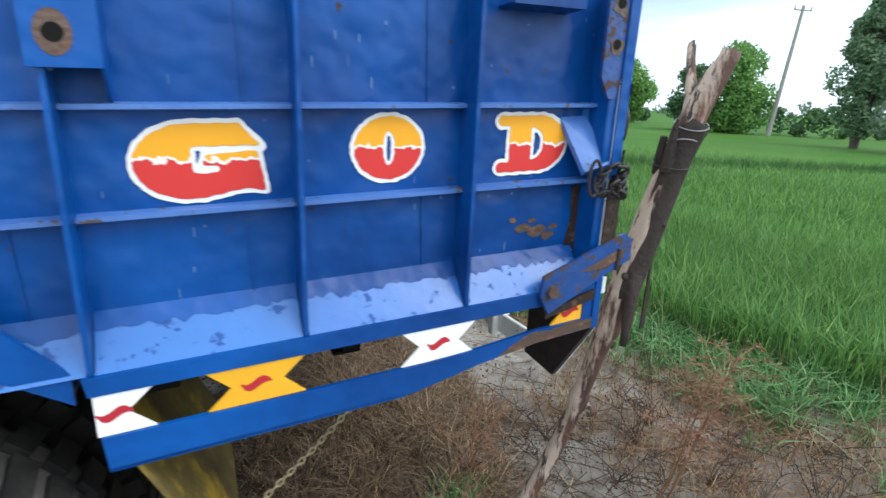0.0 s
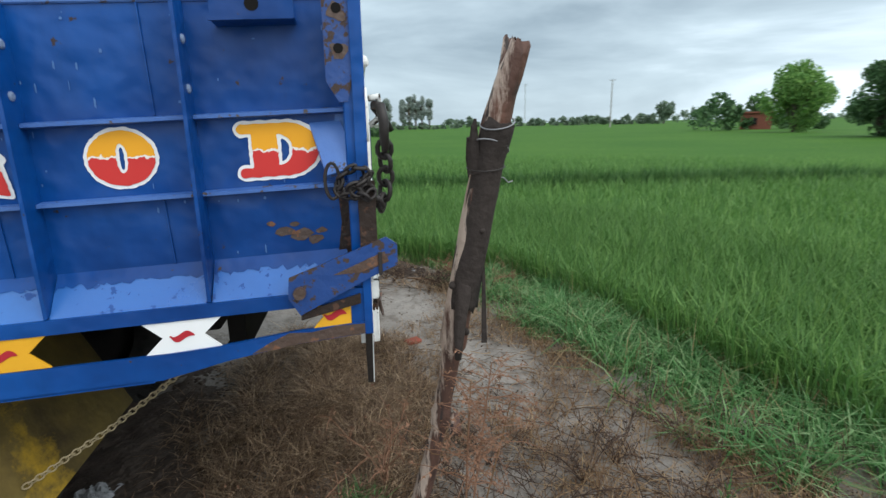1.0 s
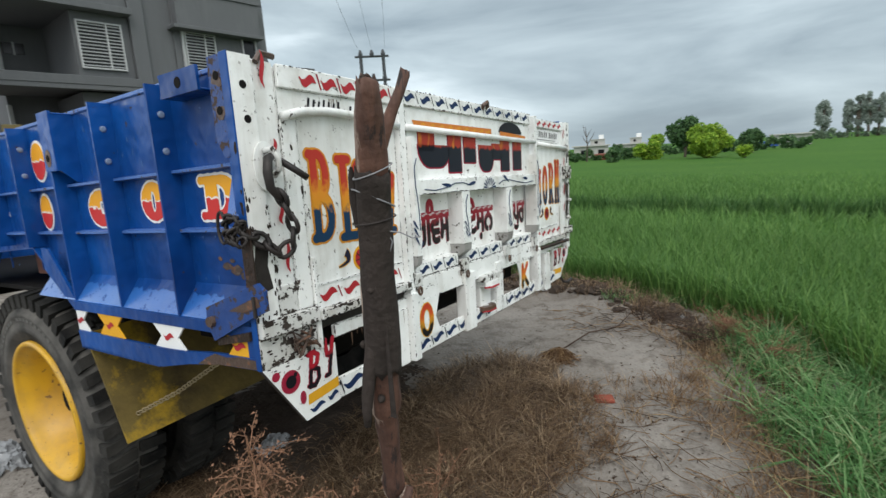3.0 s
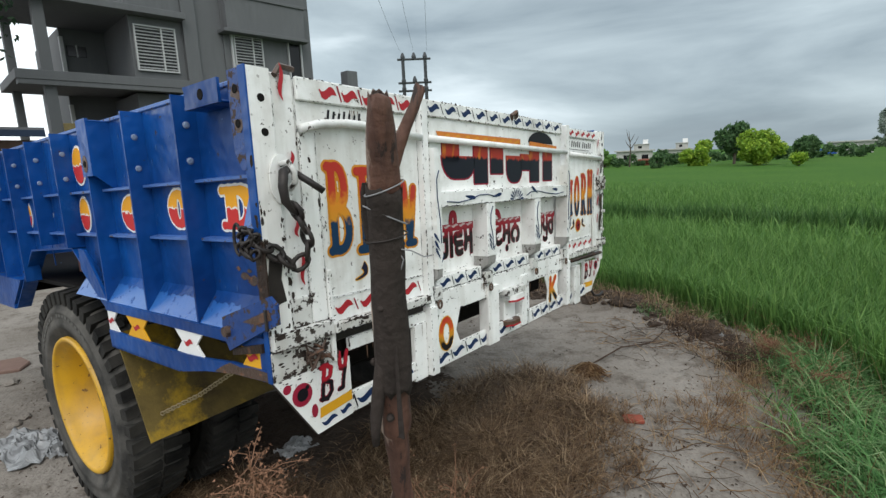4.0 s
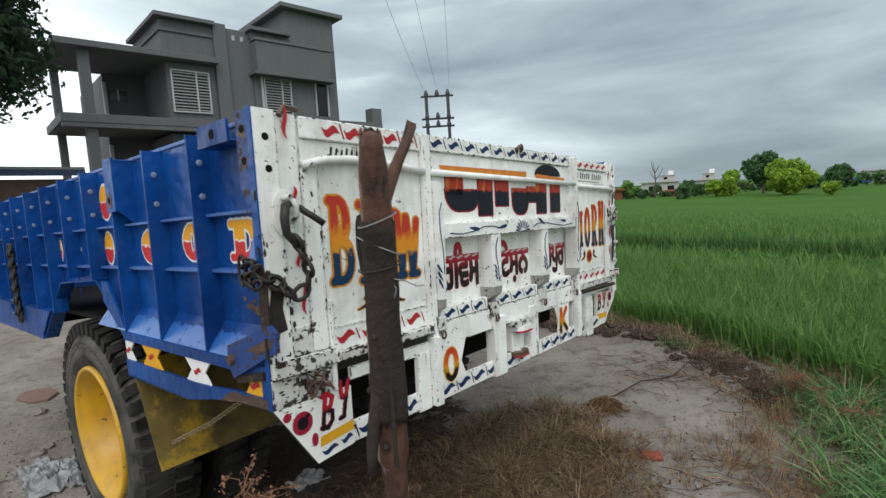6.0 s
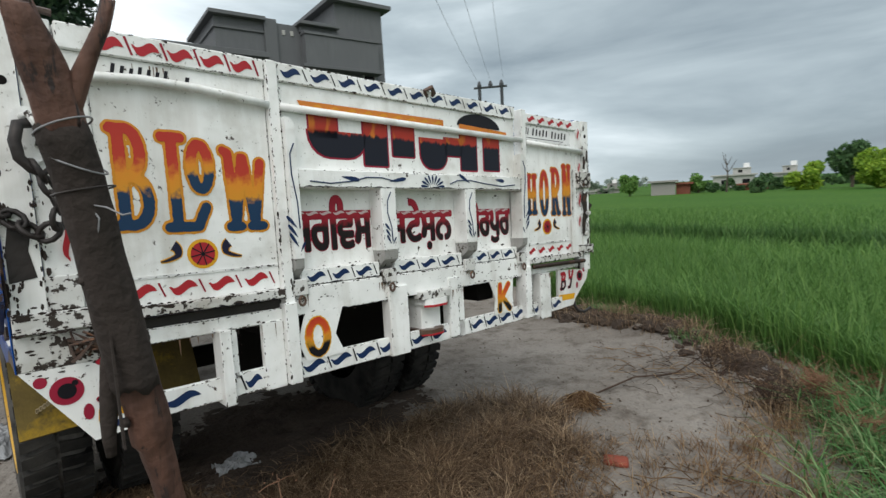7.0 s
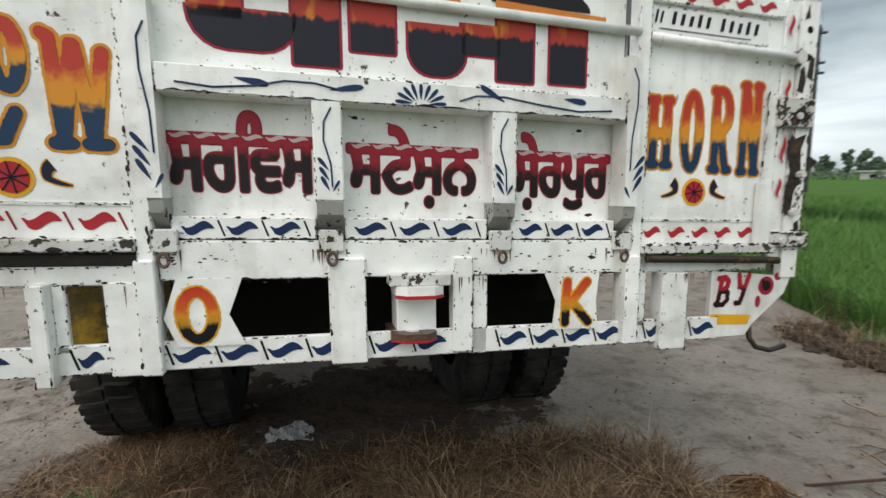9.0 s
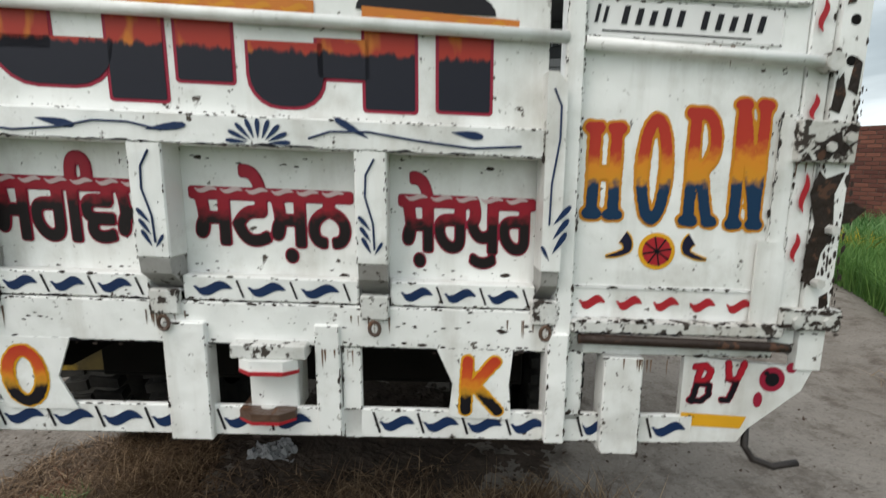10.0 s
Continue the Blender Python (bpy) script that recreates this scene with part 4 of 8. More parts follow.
def brush_letter(ch, u0, u1, w0, w1, face, d, mat, parent, brush=0.012, edge=0.006, edge_mat=None):
    w, h = u1 - u0, w1 - w0
    pad = edge + 0.004
    cell = max(w, h) / 52
    xs, ys = np.arange(-pad, w + pad + cell, cell), np.arange(-pad, h + pad + cell, cell)
    X, Y = np.meshgrid(xs, ys)
    wob = 0.0011 * np.sin(X * 190 + 3 * np.sin(Y * 120)) * np.sin(Y * 170 + u0 * 40)
    F = letter_field(ch, X, Y, w, h, brush) + wob
    step = 0.0012 if face == "rear" else -0.0012

    def put(depth):
        return (lambda x, y: (depth, u0 + x, w0 + y)) if face == "rear" else (lambda x, y: (u0 + x, depth, w0 + y))
    if edge_mat:
        part("lettering_outline", traced(F - edge, xs, ys, put(d)), edge_mat, parent, warped=True)
    return part("lettering", traced(F, xs, ys, put(d + step)), mat, parent, warped=True)


def font_field(body, X, Y, w, h):
    """Distance to the outline of a word of the built-in font that fills w by h."""
    verts, faces = letters(body)
    P = np.array(verts)[:, :2]
    P = (P - P.min(0)) / (P.max(0) - P.min(0)) * np.array([w, h])
    inside, count = np.zeros(X.shape, bool), {}
    for f in faces:
        for a, b in zip(f, f[1:] + f[:1]):
            count[(min(a, b), max(a, b))] = count.get((min(a, b), max(a, b)), 0) + 1
        for k in range(1, len(f) - 1):
            (ax, ay), (bx, by), (cx, cy) = P[f[0]], P[f[k]], P[f[k + 1]]
            s1, s2, s3 = (bx - ax) * (Y - ay) - (by - ay) * (X - ax), (cx - bx) * (Y - by) - (cy - by) * (X - bx), (ax - cx) * (Y - cy) - (ay - cy) * (X - cx)
            inside |= ((s1 >= 0) & (s2 >= 0) & (s3 >= 0)) | ((s1 <= 0) & (s2 <= 0) & (s3 <= 0))
    best = np.full(X.shape, 9.0)
    for (a, b), n in count.items():
        if n == 1:
            best = np.minimum(best, stroke_field(X, Y, [tuple(P[a]), tuple(P[b])], 0.0))
    return np.where(inside, -best, best)


def brush_word(body, u0, u1, w0, w1, d, mat, parent, bold, edge, edge_mat):
    w, h = u1 - u0, w1 - w0
    cell = h / 66
    xs, ys = np.arange(-0.012, w + 0.012 + cell, cell), np.arange(-0.012, h + 0.012 + cell, cell)
    X, Y = np.meshgrid(xs, ys)
    F = font_field(body, X, Y, w, h) - bold
    part("lettering_outline", traced(F - edge, xs, ys, lambda x, y: (d, u0 + x, w0 + y)), edge_mat, parent, warped=True)
    return part("lettering", traced(F, xs, ys, lambda x, y: (d + 0.0014, u0 + x, w0 + y)), mat, parent, warped=True)


def rounded(u0, u1, w0, w1, r):
    return arc(u0 + r, w0 + r, r, r, 180, 270, 5) + arc(u1 - r, w0 + r, r, r, 270, 360, 5) + [(u1, w1), (u0, w1)]


# ---- fittings on the near side ----
def plate_with_holes(name, u0, u1, w0, w1, d0, d1, holes, mat, parent, label="", round_foot=0.0, axis="y"):
    """A plate with round holes cut through it."""
    bm = bmesh.new()
    n = 12
    cuts = sorted({w0, w1, *[h[1] - h[2] * 1.6 for h in holes], *[h[1] + h[2] * 1.6 for h in holes]})
    for a, b in zip(cuts, cuts[1:]):
        inner = [h for h in holes if a < h[1] < b]
        if not inner:
            add_prism(bm, [(u0, a), (u1, a), (u1, b), (u0, b)], axis, d0, d1)
            continue
        hu, hw, hr = inner[0]
        square = []
        for k in range(n):
            q = 2 * math.pi * (k + 0.5) / n
            cu, cw = math.cos(q), math.sin(q)
            su = (u1 - hu) if cu > 0 else (hu - u0)
            sw = (b - hw) if cw > 0 else (hw - a)
            f = min(su / max(abs(cu), 1e-6), sw / max(abs(cw), 1e-6))
            square.append((hu + cu * f, hw + cw * f))
        ring = [(hu + hr * math.cos(2 * math.pi * (k + 0.5) / n), hw + hr * math.sin(2 * math.pi * (k + 0.5) / n)) for k in range(n)]
        corner = {0: (u1, b), 1: (u0, b), 2: (u0, a), 3: (u1, a)}
        for k in range(n):
            j = (k + 1) % n
            quad = [ring[k], square[k], square[j], ring[j]]
            qa, qb = square[k], square[j]
            if abs(qa[0] - qb[0]) > 1e-6 and abs(qa[1] - qb[1]) > 1e-6:
                c = min(corner.values(), key=lambda p: math.dist(p, qa) + math.dist(p, qb))
                quad = [ring[k], qa, c, qb, ring[j]]
            add_prism(bm, quad, axis, d0, d1)
    if round_foot:
        add_prism(bm, [(u0, w0), (u1, w0), (u1 - 0.012, w0 - round_foot), (u0 + 0.025, w0 - round_foot)], axis, d0, d1)
    return part(name, bm, mat, parent, label, True)


br = plate_with_holes("hinge_bracket", 0.585, 0.755, 1.648, 1.708, 0.858, 0.866, [(0.672, 1.678, 0.014)], BLUE, trailer, "blue angle bracket with a bolt hole")
part("bracket_shelf", box(0.585, 0.755, 0.866, 0.92, 1.648, 1.656), BLUE, br, "", True)
br = plate_with_holes("hinge_bracket", -0.172, -0.084, 1.512, 1.71, 0.846, 0.856, [(-0.136, 1.556, 0.013)], BLUE, trailer, "blue angle bracket with a rust-rimmed bolt hole")
part("bracket_shelf", box(-0.172, -0.084, 0.856, 0.92, 1.695, 1.705), BLUE, br, "", True)
part("bracket_gusset", prism([(0.856, 1.70), (0.92, 1.70), (0.92, 1.455), (0.856, 1.512)], "x", -0.089, -0.084), BLUE, br, "", True)
plate_with_holes("end_plate", 0.812, 0.868, 1.52, 1.712, 0.853, 0.862, [(0.842, 1.585, 0.011), (0.842, 1.665, 0.011)], RUST_BLUE, trailer, "rust-stained blue end plate", 0.045)
for z in (1.585, 1.665):
    part("rust_ring", prism([(0.842 + (0.017 + 0.006 * math.sin(3 * q + z * 40)) * math.cos(q), z - 0.006 + (0.022 + 0.007 * math.sin(2 * q + z * 9)) * math.sin(q)) for q in [2 * math.pi * k / 18 for k in range(18)]], "y", 0.8518, 0.8526), RUSTY, trailer, "", True)
    # black discs draw the shade inside the holes
    part("bolt_hole", prism(disc(0.842, z, 0.0105, n=14), "y", 0.8506, 0.8516), UNDER, trailer, "", True)
part("bolt_hole", prism(disc(0.672, 1.678, 0.0145, n=14), "y", 0.8575, 0.8582), UNDER, trailer, "", True)
part("bolt_hole", prism(disc(0.672, 1.678, 0.0138, n=14), "y", 0.8567, 0.8576), UNDER, trailer, "", True)
part("end_post", box(0.845, 0.872, 0.856, 0.925, 1.048, 1.70), BLUE, trailer, "", True)
part("rust_patch", prism([(0.812, 1.12), (0.868, 1.12), (0.868, 1.285), (0.82, 1.28), (0.825, 1.2)], "y", 0.9175, 0.919), RUST_DARK, near_side, "", True)
bm = bmesh.new()
lug = [bm.verts.new(p) for p in ((0.765, 0.917, 1.438), (0.835, 0.917, 1.44), (0.872, 0.852, 1.335), (0.80, 0.858, 1.318))]
under = [bm.verts.new((v.co.x, v.co.y + 0.008, v.co.z - 0.008)) for v in lug]
bm.faces.new(lug)
bm.faces.new(under[::-1])
for k in range(4):
    bm.faces.new((lug[k], under[k], under[(k + 1) % 4], lug[(k + 1) % 4]))
part("chain_lug", bm, CHAFED_SHEEN, trailer, "sloping blue chain plate with chafed paint", True)
part("chafed_patch", prism([(0.815, 1.38), (0.845, 1.36), (0.848, 1.455), (0.825, 1.455)], "y", 0.9165, 0.9185), LIGHT_BLUE, near_side, "pale chafed paint", True)
lever = part("locking_lever", prism([(0.695, 1.045), (0.70, 1.092), (0.925, 1.168), (0.95, 1.15), (0.95, 1.10), (0.885, 1.075), (0.72, 1.0)], "y", 0.832, 0.842), RUST_BLUE, trailer, "rusty blue locking lever", True)
part("lever_rust", prism([(0.80, 1.09), (0.92, 1.135), (0.93, 1.11), (0.86, 1.09)], "y", 0.8305, 0.832), RUSTY, lever, "", True)
part("pivot_bolt", lathe([(-0.012, 0.0001), (-0.012, 0.014), (0.004, 0.016), (0.02, 0.016)], (0.722, 0.832, 1.055), 12), RUSTY, lever, "", True)
part("lever_slot", box(0.905, 0.914, 0.826, 0.834, 1.08, 1.135, 0.001), DARK_STEEL, lever, "", True)
part("lever_foot", prism([(0.72, 0.985), (0.86, 1.012), (0.86, 1.036), (0.72, 1.004)], "y", 0.840, 0.848), RUST_DARK, lever, "", True)
bm = bmesh.new()
for x, z, r in ((0.69, 1.19, 0.022), (0.73, 1.18, 0.026), (0.76, 1.165, 0.02), (0.715, 1.205, 0.012), (0.66, 1.21, 0.010), (0.775, 1.185, 0.013)):
    pts = [(x + r * (0.7 + 0.5 * random.random()) * math.cos(q), z + r * 0.6 * (0.6 + 0.6 * random.random()) * math.sin(q)) for q in [2 * math.pi * k / 9 for k in range(9)]]
    bm.faces.new([bm.verts.new((u, 0.9185, w)) for u, w in pts])
part("rust_blotch", bm, RUSTY, near_side, "", True)

# painted words on the near side
for ch, u0, u1, w0, w1 in (("G", -0.072, 0.130, 1.312, 1.436), ("O", 0.290, 0.428, 1.324, 1.444), ("D", 0.602, 0.784, 1.322, 1.442)):
    brush_letter("fat " + ch, u0, u1, w0, w1, "side", 0.918, TWO_TONE, near_side, 0, 0.0075, WHITE_PAINT)
# worn words further forward, no longer readable
for u0, u1, w0, w1 in ((-0.58, -0.545, 1.31, 1.44), (-0.47, -0.40, 1.31, 1.44), (-0.92, -0.85, 1.31, 1.44), (-0.62, -0.55, 1.50, 1.64), (-0.47, -0.38, 1.50, 1.64), (-1.25, -1.16, 1.31, 1.44)):
    cu, cw = (u0 + u1) / 2, (w0 + w1) / 2
    bar = part("paint_bar", prism(disc(cu, cw, u1 - cu + 0.012, w1 - cw, 24), "y", 0.9155, 0.9175), TWO_TONE, near_side, "", True)
    part("paint_bar_edge", prism(disc(cu, cw, u1 - cu + 0.021, w1 - cw + 0.01, 24), "y", 0.918, 0.9195), WHITE_PAINT, bar, "", True)


# ---- the white rear: corner posts, lower frame, tailgate ----
def rbox(name, y0, y1, z0, z1, x0, x1, mat, parent, label="", bevel=0.003):
    WORN_BARS.append((parent, y0, y1, z0, z1, x1))
    return part(name, box(x0, x1, y0, y1, z0, z1, bevel), mat, parent, label, True)


WORN_BARS = []
rear = thing("rear_frame", (0.88, 2.05, 0.7), "white-painted steel rear frame with chipped paint and cut-out openings", "trailer frame")
# left corner post with its bolt holes, and its mirror image
plate_with_holes("corner_post", 0.853, 0.915, 1.05, 1.712, 0.868, 0.892, [(0.886, 1.642, 0.010), (0.889, 1.562, 0.010)], WHITE, rear, "white corner post with two bolt holes", axis="x")
# the posts' holes get black discs in place of their inner shade
for y, z in ((0.886, 1.642), (0.889, 1.562), (3.176, 1.625), (3.178, 1.552)):
    part("bolt_hole", prism(disc(y, z, 0.0098, n=14), "x", 0.8910, 0.8928), UNDER, rear, "", True)
rbox("post_strip", 0.918, 0.985, 1.05, 1.708, 0.866, 0.884, WHITE, rear, "white strip beside the post")
plate_with_holes("corner_post", 3.150, 3.205, 0.93, 1.70, 0.868, 0.892, [(3.176, 1.625, 0.010), (3.178, 1.552, 0.010)], WHITE, rear, "white corner post with two bolt holes", axis="x")
rbox("post_strip", 3.10, 3.147, 0.98, 1.70, 0.866, 0.884, WHITE, rear)
rbox("post_fold", 3.196, 3.205, 0.93, 1.70, 0.80, 0.868, CHIPPED, rear)
# chipped lower corner, left
rbox("corner_angle", 0.85, 1.045, 1.015, 1.06, 0.87, 0.905, CHIPPED, rear, "badly chipped white angle iron")
rbox("corner_angle", 0.85, 0.985, 1.06, 1.14, 0.868, 0.889, CHIPPED, rear)
rbox("corner_sheet", 0.848, 1.045, 0.93, 1.012, 0.868, 0.886, CHIPPED, rear, "chipped white corner sheet")
left_toe = part("corner_toe", prism([(0.848, 0.93), (1.105, 0.93), (1.105, 0.815), (1.105, 0.75), (0.972, 0.738)], "x", 0.8832, 0.886), WHITE, rear, "white cut-away corner with painted letters", True)
part("toe_back", prism([(0.848, 0.929), (1.103, 0.929), (1.103, 0.752), (0.972, 0.739)], "x", 0.868, 0.8830), DARK_STEEL, rear, "rusty unpainted back", True)
rbox("hem", 1.04, 1.055, 0.93, 1.20, 0.884, 0.896, WHITE, rear)
right_toe = part("corner_toe", prism([(2.915, 0.952), (3.195, 0.93), (3.175, 0.88), (3.068, 0.79), (3.046, 0.758), (2.915, 0.755)], "x", 0.872, 0.886), WHITE, rear, "white cut-away corner with painted letters", True)
rbox("corner_angle", 3.10, 3.225, 1.02, 1.065, 0.87, 0.905, CHIPPED, rear, "badly chipped white angle iron")
rbox("hinge_block", 3.09, 3.205, 1.36, 1.44, 0.872, 0.905, CHIPPED, rear, "chipped white hinge block")
for y, z in ((3.15, 1.39), (3.185, 1.41), (3.165, 1.12), (3.18, 1.23), (3.195, 1.04), (3.13, 1.04)):
    part("bolt_head", tube([(0.888, y, z), (0.912, y, z)], 0.010, 6), CHIPPED, rear, "", True)
part("edge_rust", prism([(3.140, 1.12), (3.163, 1.11), (3.170, 1.18), (3.190, 1.22), (3.181, 1.30), (3.197, 1.345), (3.160, 1.33), (3.145, 1.345), (3.132, 1.30), (3.149, 1.24), (3.138, 1.18)], "x", 0.8925, 0.8935), RUST_DARK, rear, "", True)
for pts in ([(3.125, 1.362), (3.150, 1.366), (3.162, 1.385), (3.178, 1.372), (3.190, 1.392), (3.172, 1.405), (3.168, 1.422), (3.150, 1.410), (3.132, 1.398)], [(3.172, 1.412), (3.195, 1.405), (3.200, 1.432), (3.185, 1.437)], [(3.098, 1.362), (3.118, 1.363), (3.108, 1.378)]):
    part("edge_rust", prism(pts, "x", 0.9052, 0.9062), RUST_DARK, rear, "", True)
for pts in ([(3.150, 1.46), (3.168, 1.455), (3.176, 1.49), (3.166, 1.53), (3.155, 1.51)], [(3.178, 1.50), (3.198, 1.49), (3.200, 1.55), (3.186, 1.56)], [(3.155, 1.65), (3.172, 1.655), (3.166, 1.69)], [(3.182, 1.06), (3.200, 1.075), (3.196, 1.10), (3.180, 1.09)]):
    part("edge_rust", prism(pts, "x", 0.8925, 0.8935), RUST_DARK, rear, "", True)
part("edge_rust", prism([(0.856, 1.13), (0.905, 1.14), (0.895, 1.2), (0.905, 1.25), (0.868, 1.27), (0.856, 1.2)], "x", 0.8925, 0.8935), DARK_STEEL, rear, "", True)

# lower frame: rail, bottom band, uprights, painted plates
rbox("bottom_band", 1.105, 2.945, 0.752, 0.818, 0.874, 0.888, WHITE, rear, "white bottom band with blue brush marks")
rbox("frame_rail", 1.105, 1.47, 0.945, 0.985, 0.874, 0.888, WHITE, rear)
rbox("frame_rail", 2.66, 3.10, 0.952, 0.985, 0.874, 0.888, WHITE, rear)
rbox("middle_rail", 1.505, 2.62, 0.953, 1.04, 0.876, 0.892, WHITE, rear, "white middle rail with flaking paint")
for y0, y1, z0, xf in ((1.268, 1.30, 0.738, 0.918), (1.30, 1.325, 0.80, 0.888), (1.396, 1.462, 0.745, 0.892), (1.462, 1.502, 0.75, 0.915), (1.854, 1.938, 0.748, 0.905), (2.150, 2.20, 0.76, 0.90), (2.202, 2.242, 0.75, 0.888), (2.618, 2.66, 0.76, 0.915), (2.66, 2.70, 0.80, 0.888), (2.738, 2.820, 0.735, 0.908)):
    rbox("upright", y0, y1, z0, 0.952 if y0 < 1.4 or y0 > 2.7 else 1.0, 0.872 if xf < 0.9 else 0.855, xf, WHITE, rear)
o_plate = part("letter_plate", prism([(1.535, 0.957), (1.668, 0.957), (1.637, 0.875), (1.668, 0.805), (1.53, 0.805), (1.505, 0.87)], "x", 0.889, 0.893), WHITE, rear, "white waisted plate", True)
k_plate = part("letter_plate", prism([(2.395, 0.955), (2.552, 0.955), (2.545, 0.88), (2.552, 0.803), (2.42, 0.805), (2.428, 0.88)], "x", 0.889, 0.893), WHITE, rear, "white waisted plate", True)
brush_letter("O", 1.530, 1.616, 0.812, 0.940, "rear", 0.8942, RED_YELLOW_BLACK, o_plate, 0.0108, 0.004, YELLOW_PAINT)
brush_letter("K", 2.436, 2.532, 0.812, 0.942, "rear", 0.8942, RED_YELLOW_BLACK, k_plate, 0.011, 0.004, YELLOW_PAINT)
brush_letter("b", 0.985, 1.043, 0.826, 0.935, "rear", 0.8872, RED_BLACK, left_toe, 0.0056, 0.0022, CRIMSON_PAINT)
brush_letter("Y", 1.046, 1.100, 0.838, 0.955, "rear", 0.8872, RED_BLACK, left_toe, 0.0056, 0.0022, CRIMSON_PAINT)
brush_letter("b", 2.928, 2.985, 0.846, 0.938, "rear", 0.8872, RED_BLACK, right_toe, 0.0056, 0.0022, CRIMSON_PAINT)
brush_letter("Y", 2.990, 3.050, 0.850, 0.944, "rear", 0.8872, RED_BLACK, right_toe, 0.0056, 0.0022, CRIMSON_PAINT)
for toe, cy, cz, r, s in ((left_toe, 0.930, 0.872, 0.033, 1), (right_toe, 3.108, 0.905, 0.028, -1)):
    flat([disc(cy, cz, r)], "rear", 0.8872, CRIMSON_PAINT, toe, "painted_disc")
    flat([disc(cy, cz, r * 0.55), disc(cy + s * r * 0.5, cz + r * 0.5, r * 0.2, n=10)], "rear", 0.8884, BLACK_PAINT, toe, "painted_dot")
flat([disc(0.884, 0.902, 0.013, n=12), disc(0.966, 0.812, 0.011, 0.020, n=12)], "rear", 0.8874, CRIMSON_PAINT, left_toe, "painted_dot")
flat([disc(3.148, 0.932, 0.012, n=12), disc(3.082, 0.858, 0.010, 0.018, n=12)], "rear", 0.8874, CRIMSON_PAINT, right_toe, "painted_dot")
flat([[(0.982, 0.782), (1.104, 0.795), (1.104, 0.825), (0.985, 0.812)]], "rear", 0.8872, YELLOW_PAINT, left_toe, "painted_bar")
flat([[(2.918, 0.795), (3.05, 0.79), (3.062, 0.818), (2.918, 0.825)]], "rear", 0.8872, YELLOW_PAINT, right_toe, "painted_bar")
flat([wave_mark(0.985, 0.765, 0.06, 0.028), wave_mark(1.055, 0.775, 0.045, 0.03)], "rear", 0.8872, NAVY_PAINT, left_toe, "brush_mark")
marks = [(1.12, 0.095), (1.335, 0.05)] + [(1.515 + 0.098 * k, 0.08) for k in range(4)] + [(1.955 + 0.1 * k, 0.08) for k in range(2)] + [(2.275 + 0.092 * k, 0.075) for k in range(4)] + [(2.705, 0.055), (2.855, 0.075)]
for u, l in marks:
    flat([wave_mark(u, 0.786, l, 0.042)], "rear", 0.8893, NAVY_PAINT, rear, "brush_mark")
    flat([[(u - 0.014, 0.81), (u - 0.009, 0.811), (u + 0.004, 0.765), (u - 0.001, 0.764)]], "rear", 0.8894, BLACK_PAINT, rear, "brush_line")
# tow coupling in the middle opening
hitch = thing("tow_coupling", (0.9, 2.05, 0.75), "white and red two-plate tow coupling with worn rusty jaw", "tow coupling")
part("coupling_web", box(0.80, 0.885, 2.012, 2.110, 0.80, 0.93), WHITE, hitch, "", True)
part("upper_plate", prism([(0.84, 2.005), (0.918, 2.005), (0.936, 2.03), (0.936, 2.095), (0.918, 2.12), (0.84, 2.12)], "z", 0.912, 0.934), WHITE, hitch, "", True)
part("upper_edge", prism([(0.916, 2.003), (0.939, 2.03), (0.939, 2.095), (0.916, 2.122), (0.91, 2.12), (0.91, 2.005)], "z", 0.905, 0.913), RED_PAINT, hitch, "", True)
part("coupling_cap", box(0.87, 0.924, 1.990, 2.138, 0.934, 0.964), CHIPPED, hitch, "", True)
part("lower_plate", prism([(0.80, 1.995), (0.905, 1.995), (0.926, 2.025), (0.926, 2.08), (0.905, 2.106), (0.80, 2.106)], "z", 0.800, 0.818), RUSTY, hitch, "rusty lower jaw", True)
part("lower_edge", prism([(0.903, 1.993), (0.929, 2.025), (0.929, 2.08), (0.903, 2.108), (0.898, 2.10), (0.898, 2.0)], "z", 0.796, 0.802), RED_PAINT, hitch, "", True)
part("pin_hole", tube([(0.885, 2.05, 0.815), (0.885, 2.05, 0.8195)], 0.018, 14), CHIPPED, hitch, "", True)

# ---- tailgate ----
WORN_GREY = surface("worn_grey_steel", painted((0.36, 0.355, 0.34), (0.22, 0.21, 0.20), (0.05, 0.04, 0.03), 0.60, 0.6, (0.16, 0.14, 0.12)), bump=0.4, bump_scale=40)
gate = thing("tailgate", (0.88, 2.05, 1.04), "white steel tailgate with hand-painted letters and red and blue trim", "tailgate")
left_leaf = rbox("side_leaf", 0.987, 1.468, 1.02, 1.70, 0.868, 0.882, WHITE, gate, "white painted steel leaf")
right_leaf = rbox("side_leaf", 2.665, 3.098, 1.00, 1.685, 0.868, 0.882, WHITE, gate, "white painted steel leaf")
mid_leaf = rbox("middle_leaf", 1.502, 2.605, 1.395, 1.70, 0.872, 0.885, WHITE, gate, "white painted upper sheet")
recess = rbox("recessed_sheet", 1.502, 2.63, 1.04, 1.40, 0.835, 0.850, WHITE, gate, "white recessed lower sheet with three painted words")
rbox("top_flange", 0.99, 1.468, 1.648, 1.706, 0.880, 0.893, WHITE, gate, "white top band with red marks")
rbox("top_flange", 1.502, 2.60, 1.652, 1.706, 0.883, 0.895, WHITE, gate, "white top band with blue marks")
rbox("top_flange", 2.665, 3.09, 1.645, 1.69, 0.880, 0.893, WHITE, gate, "white top band with red marks")
rbox("post", 1.468, 1.502, 0.99, 1.705, 0.86, 0.905, WHITE, gate, "white upright with flaking edges")
rbox("post", 2.632, 2.666, 0.96, 1.70, 0.86, 0.905, WHITE, gate, "white upright with flaking edges")
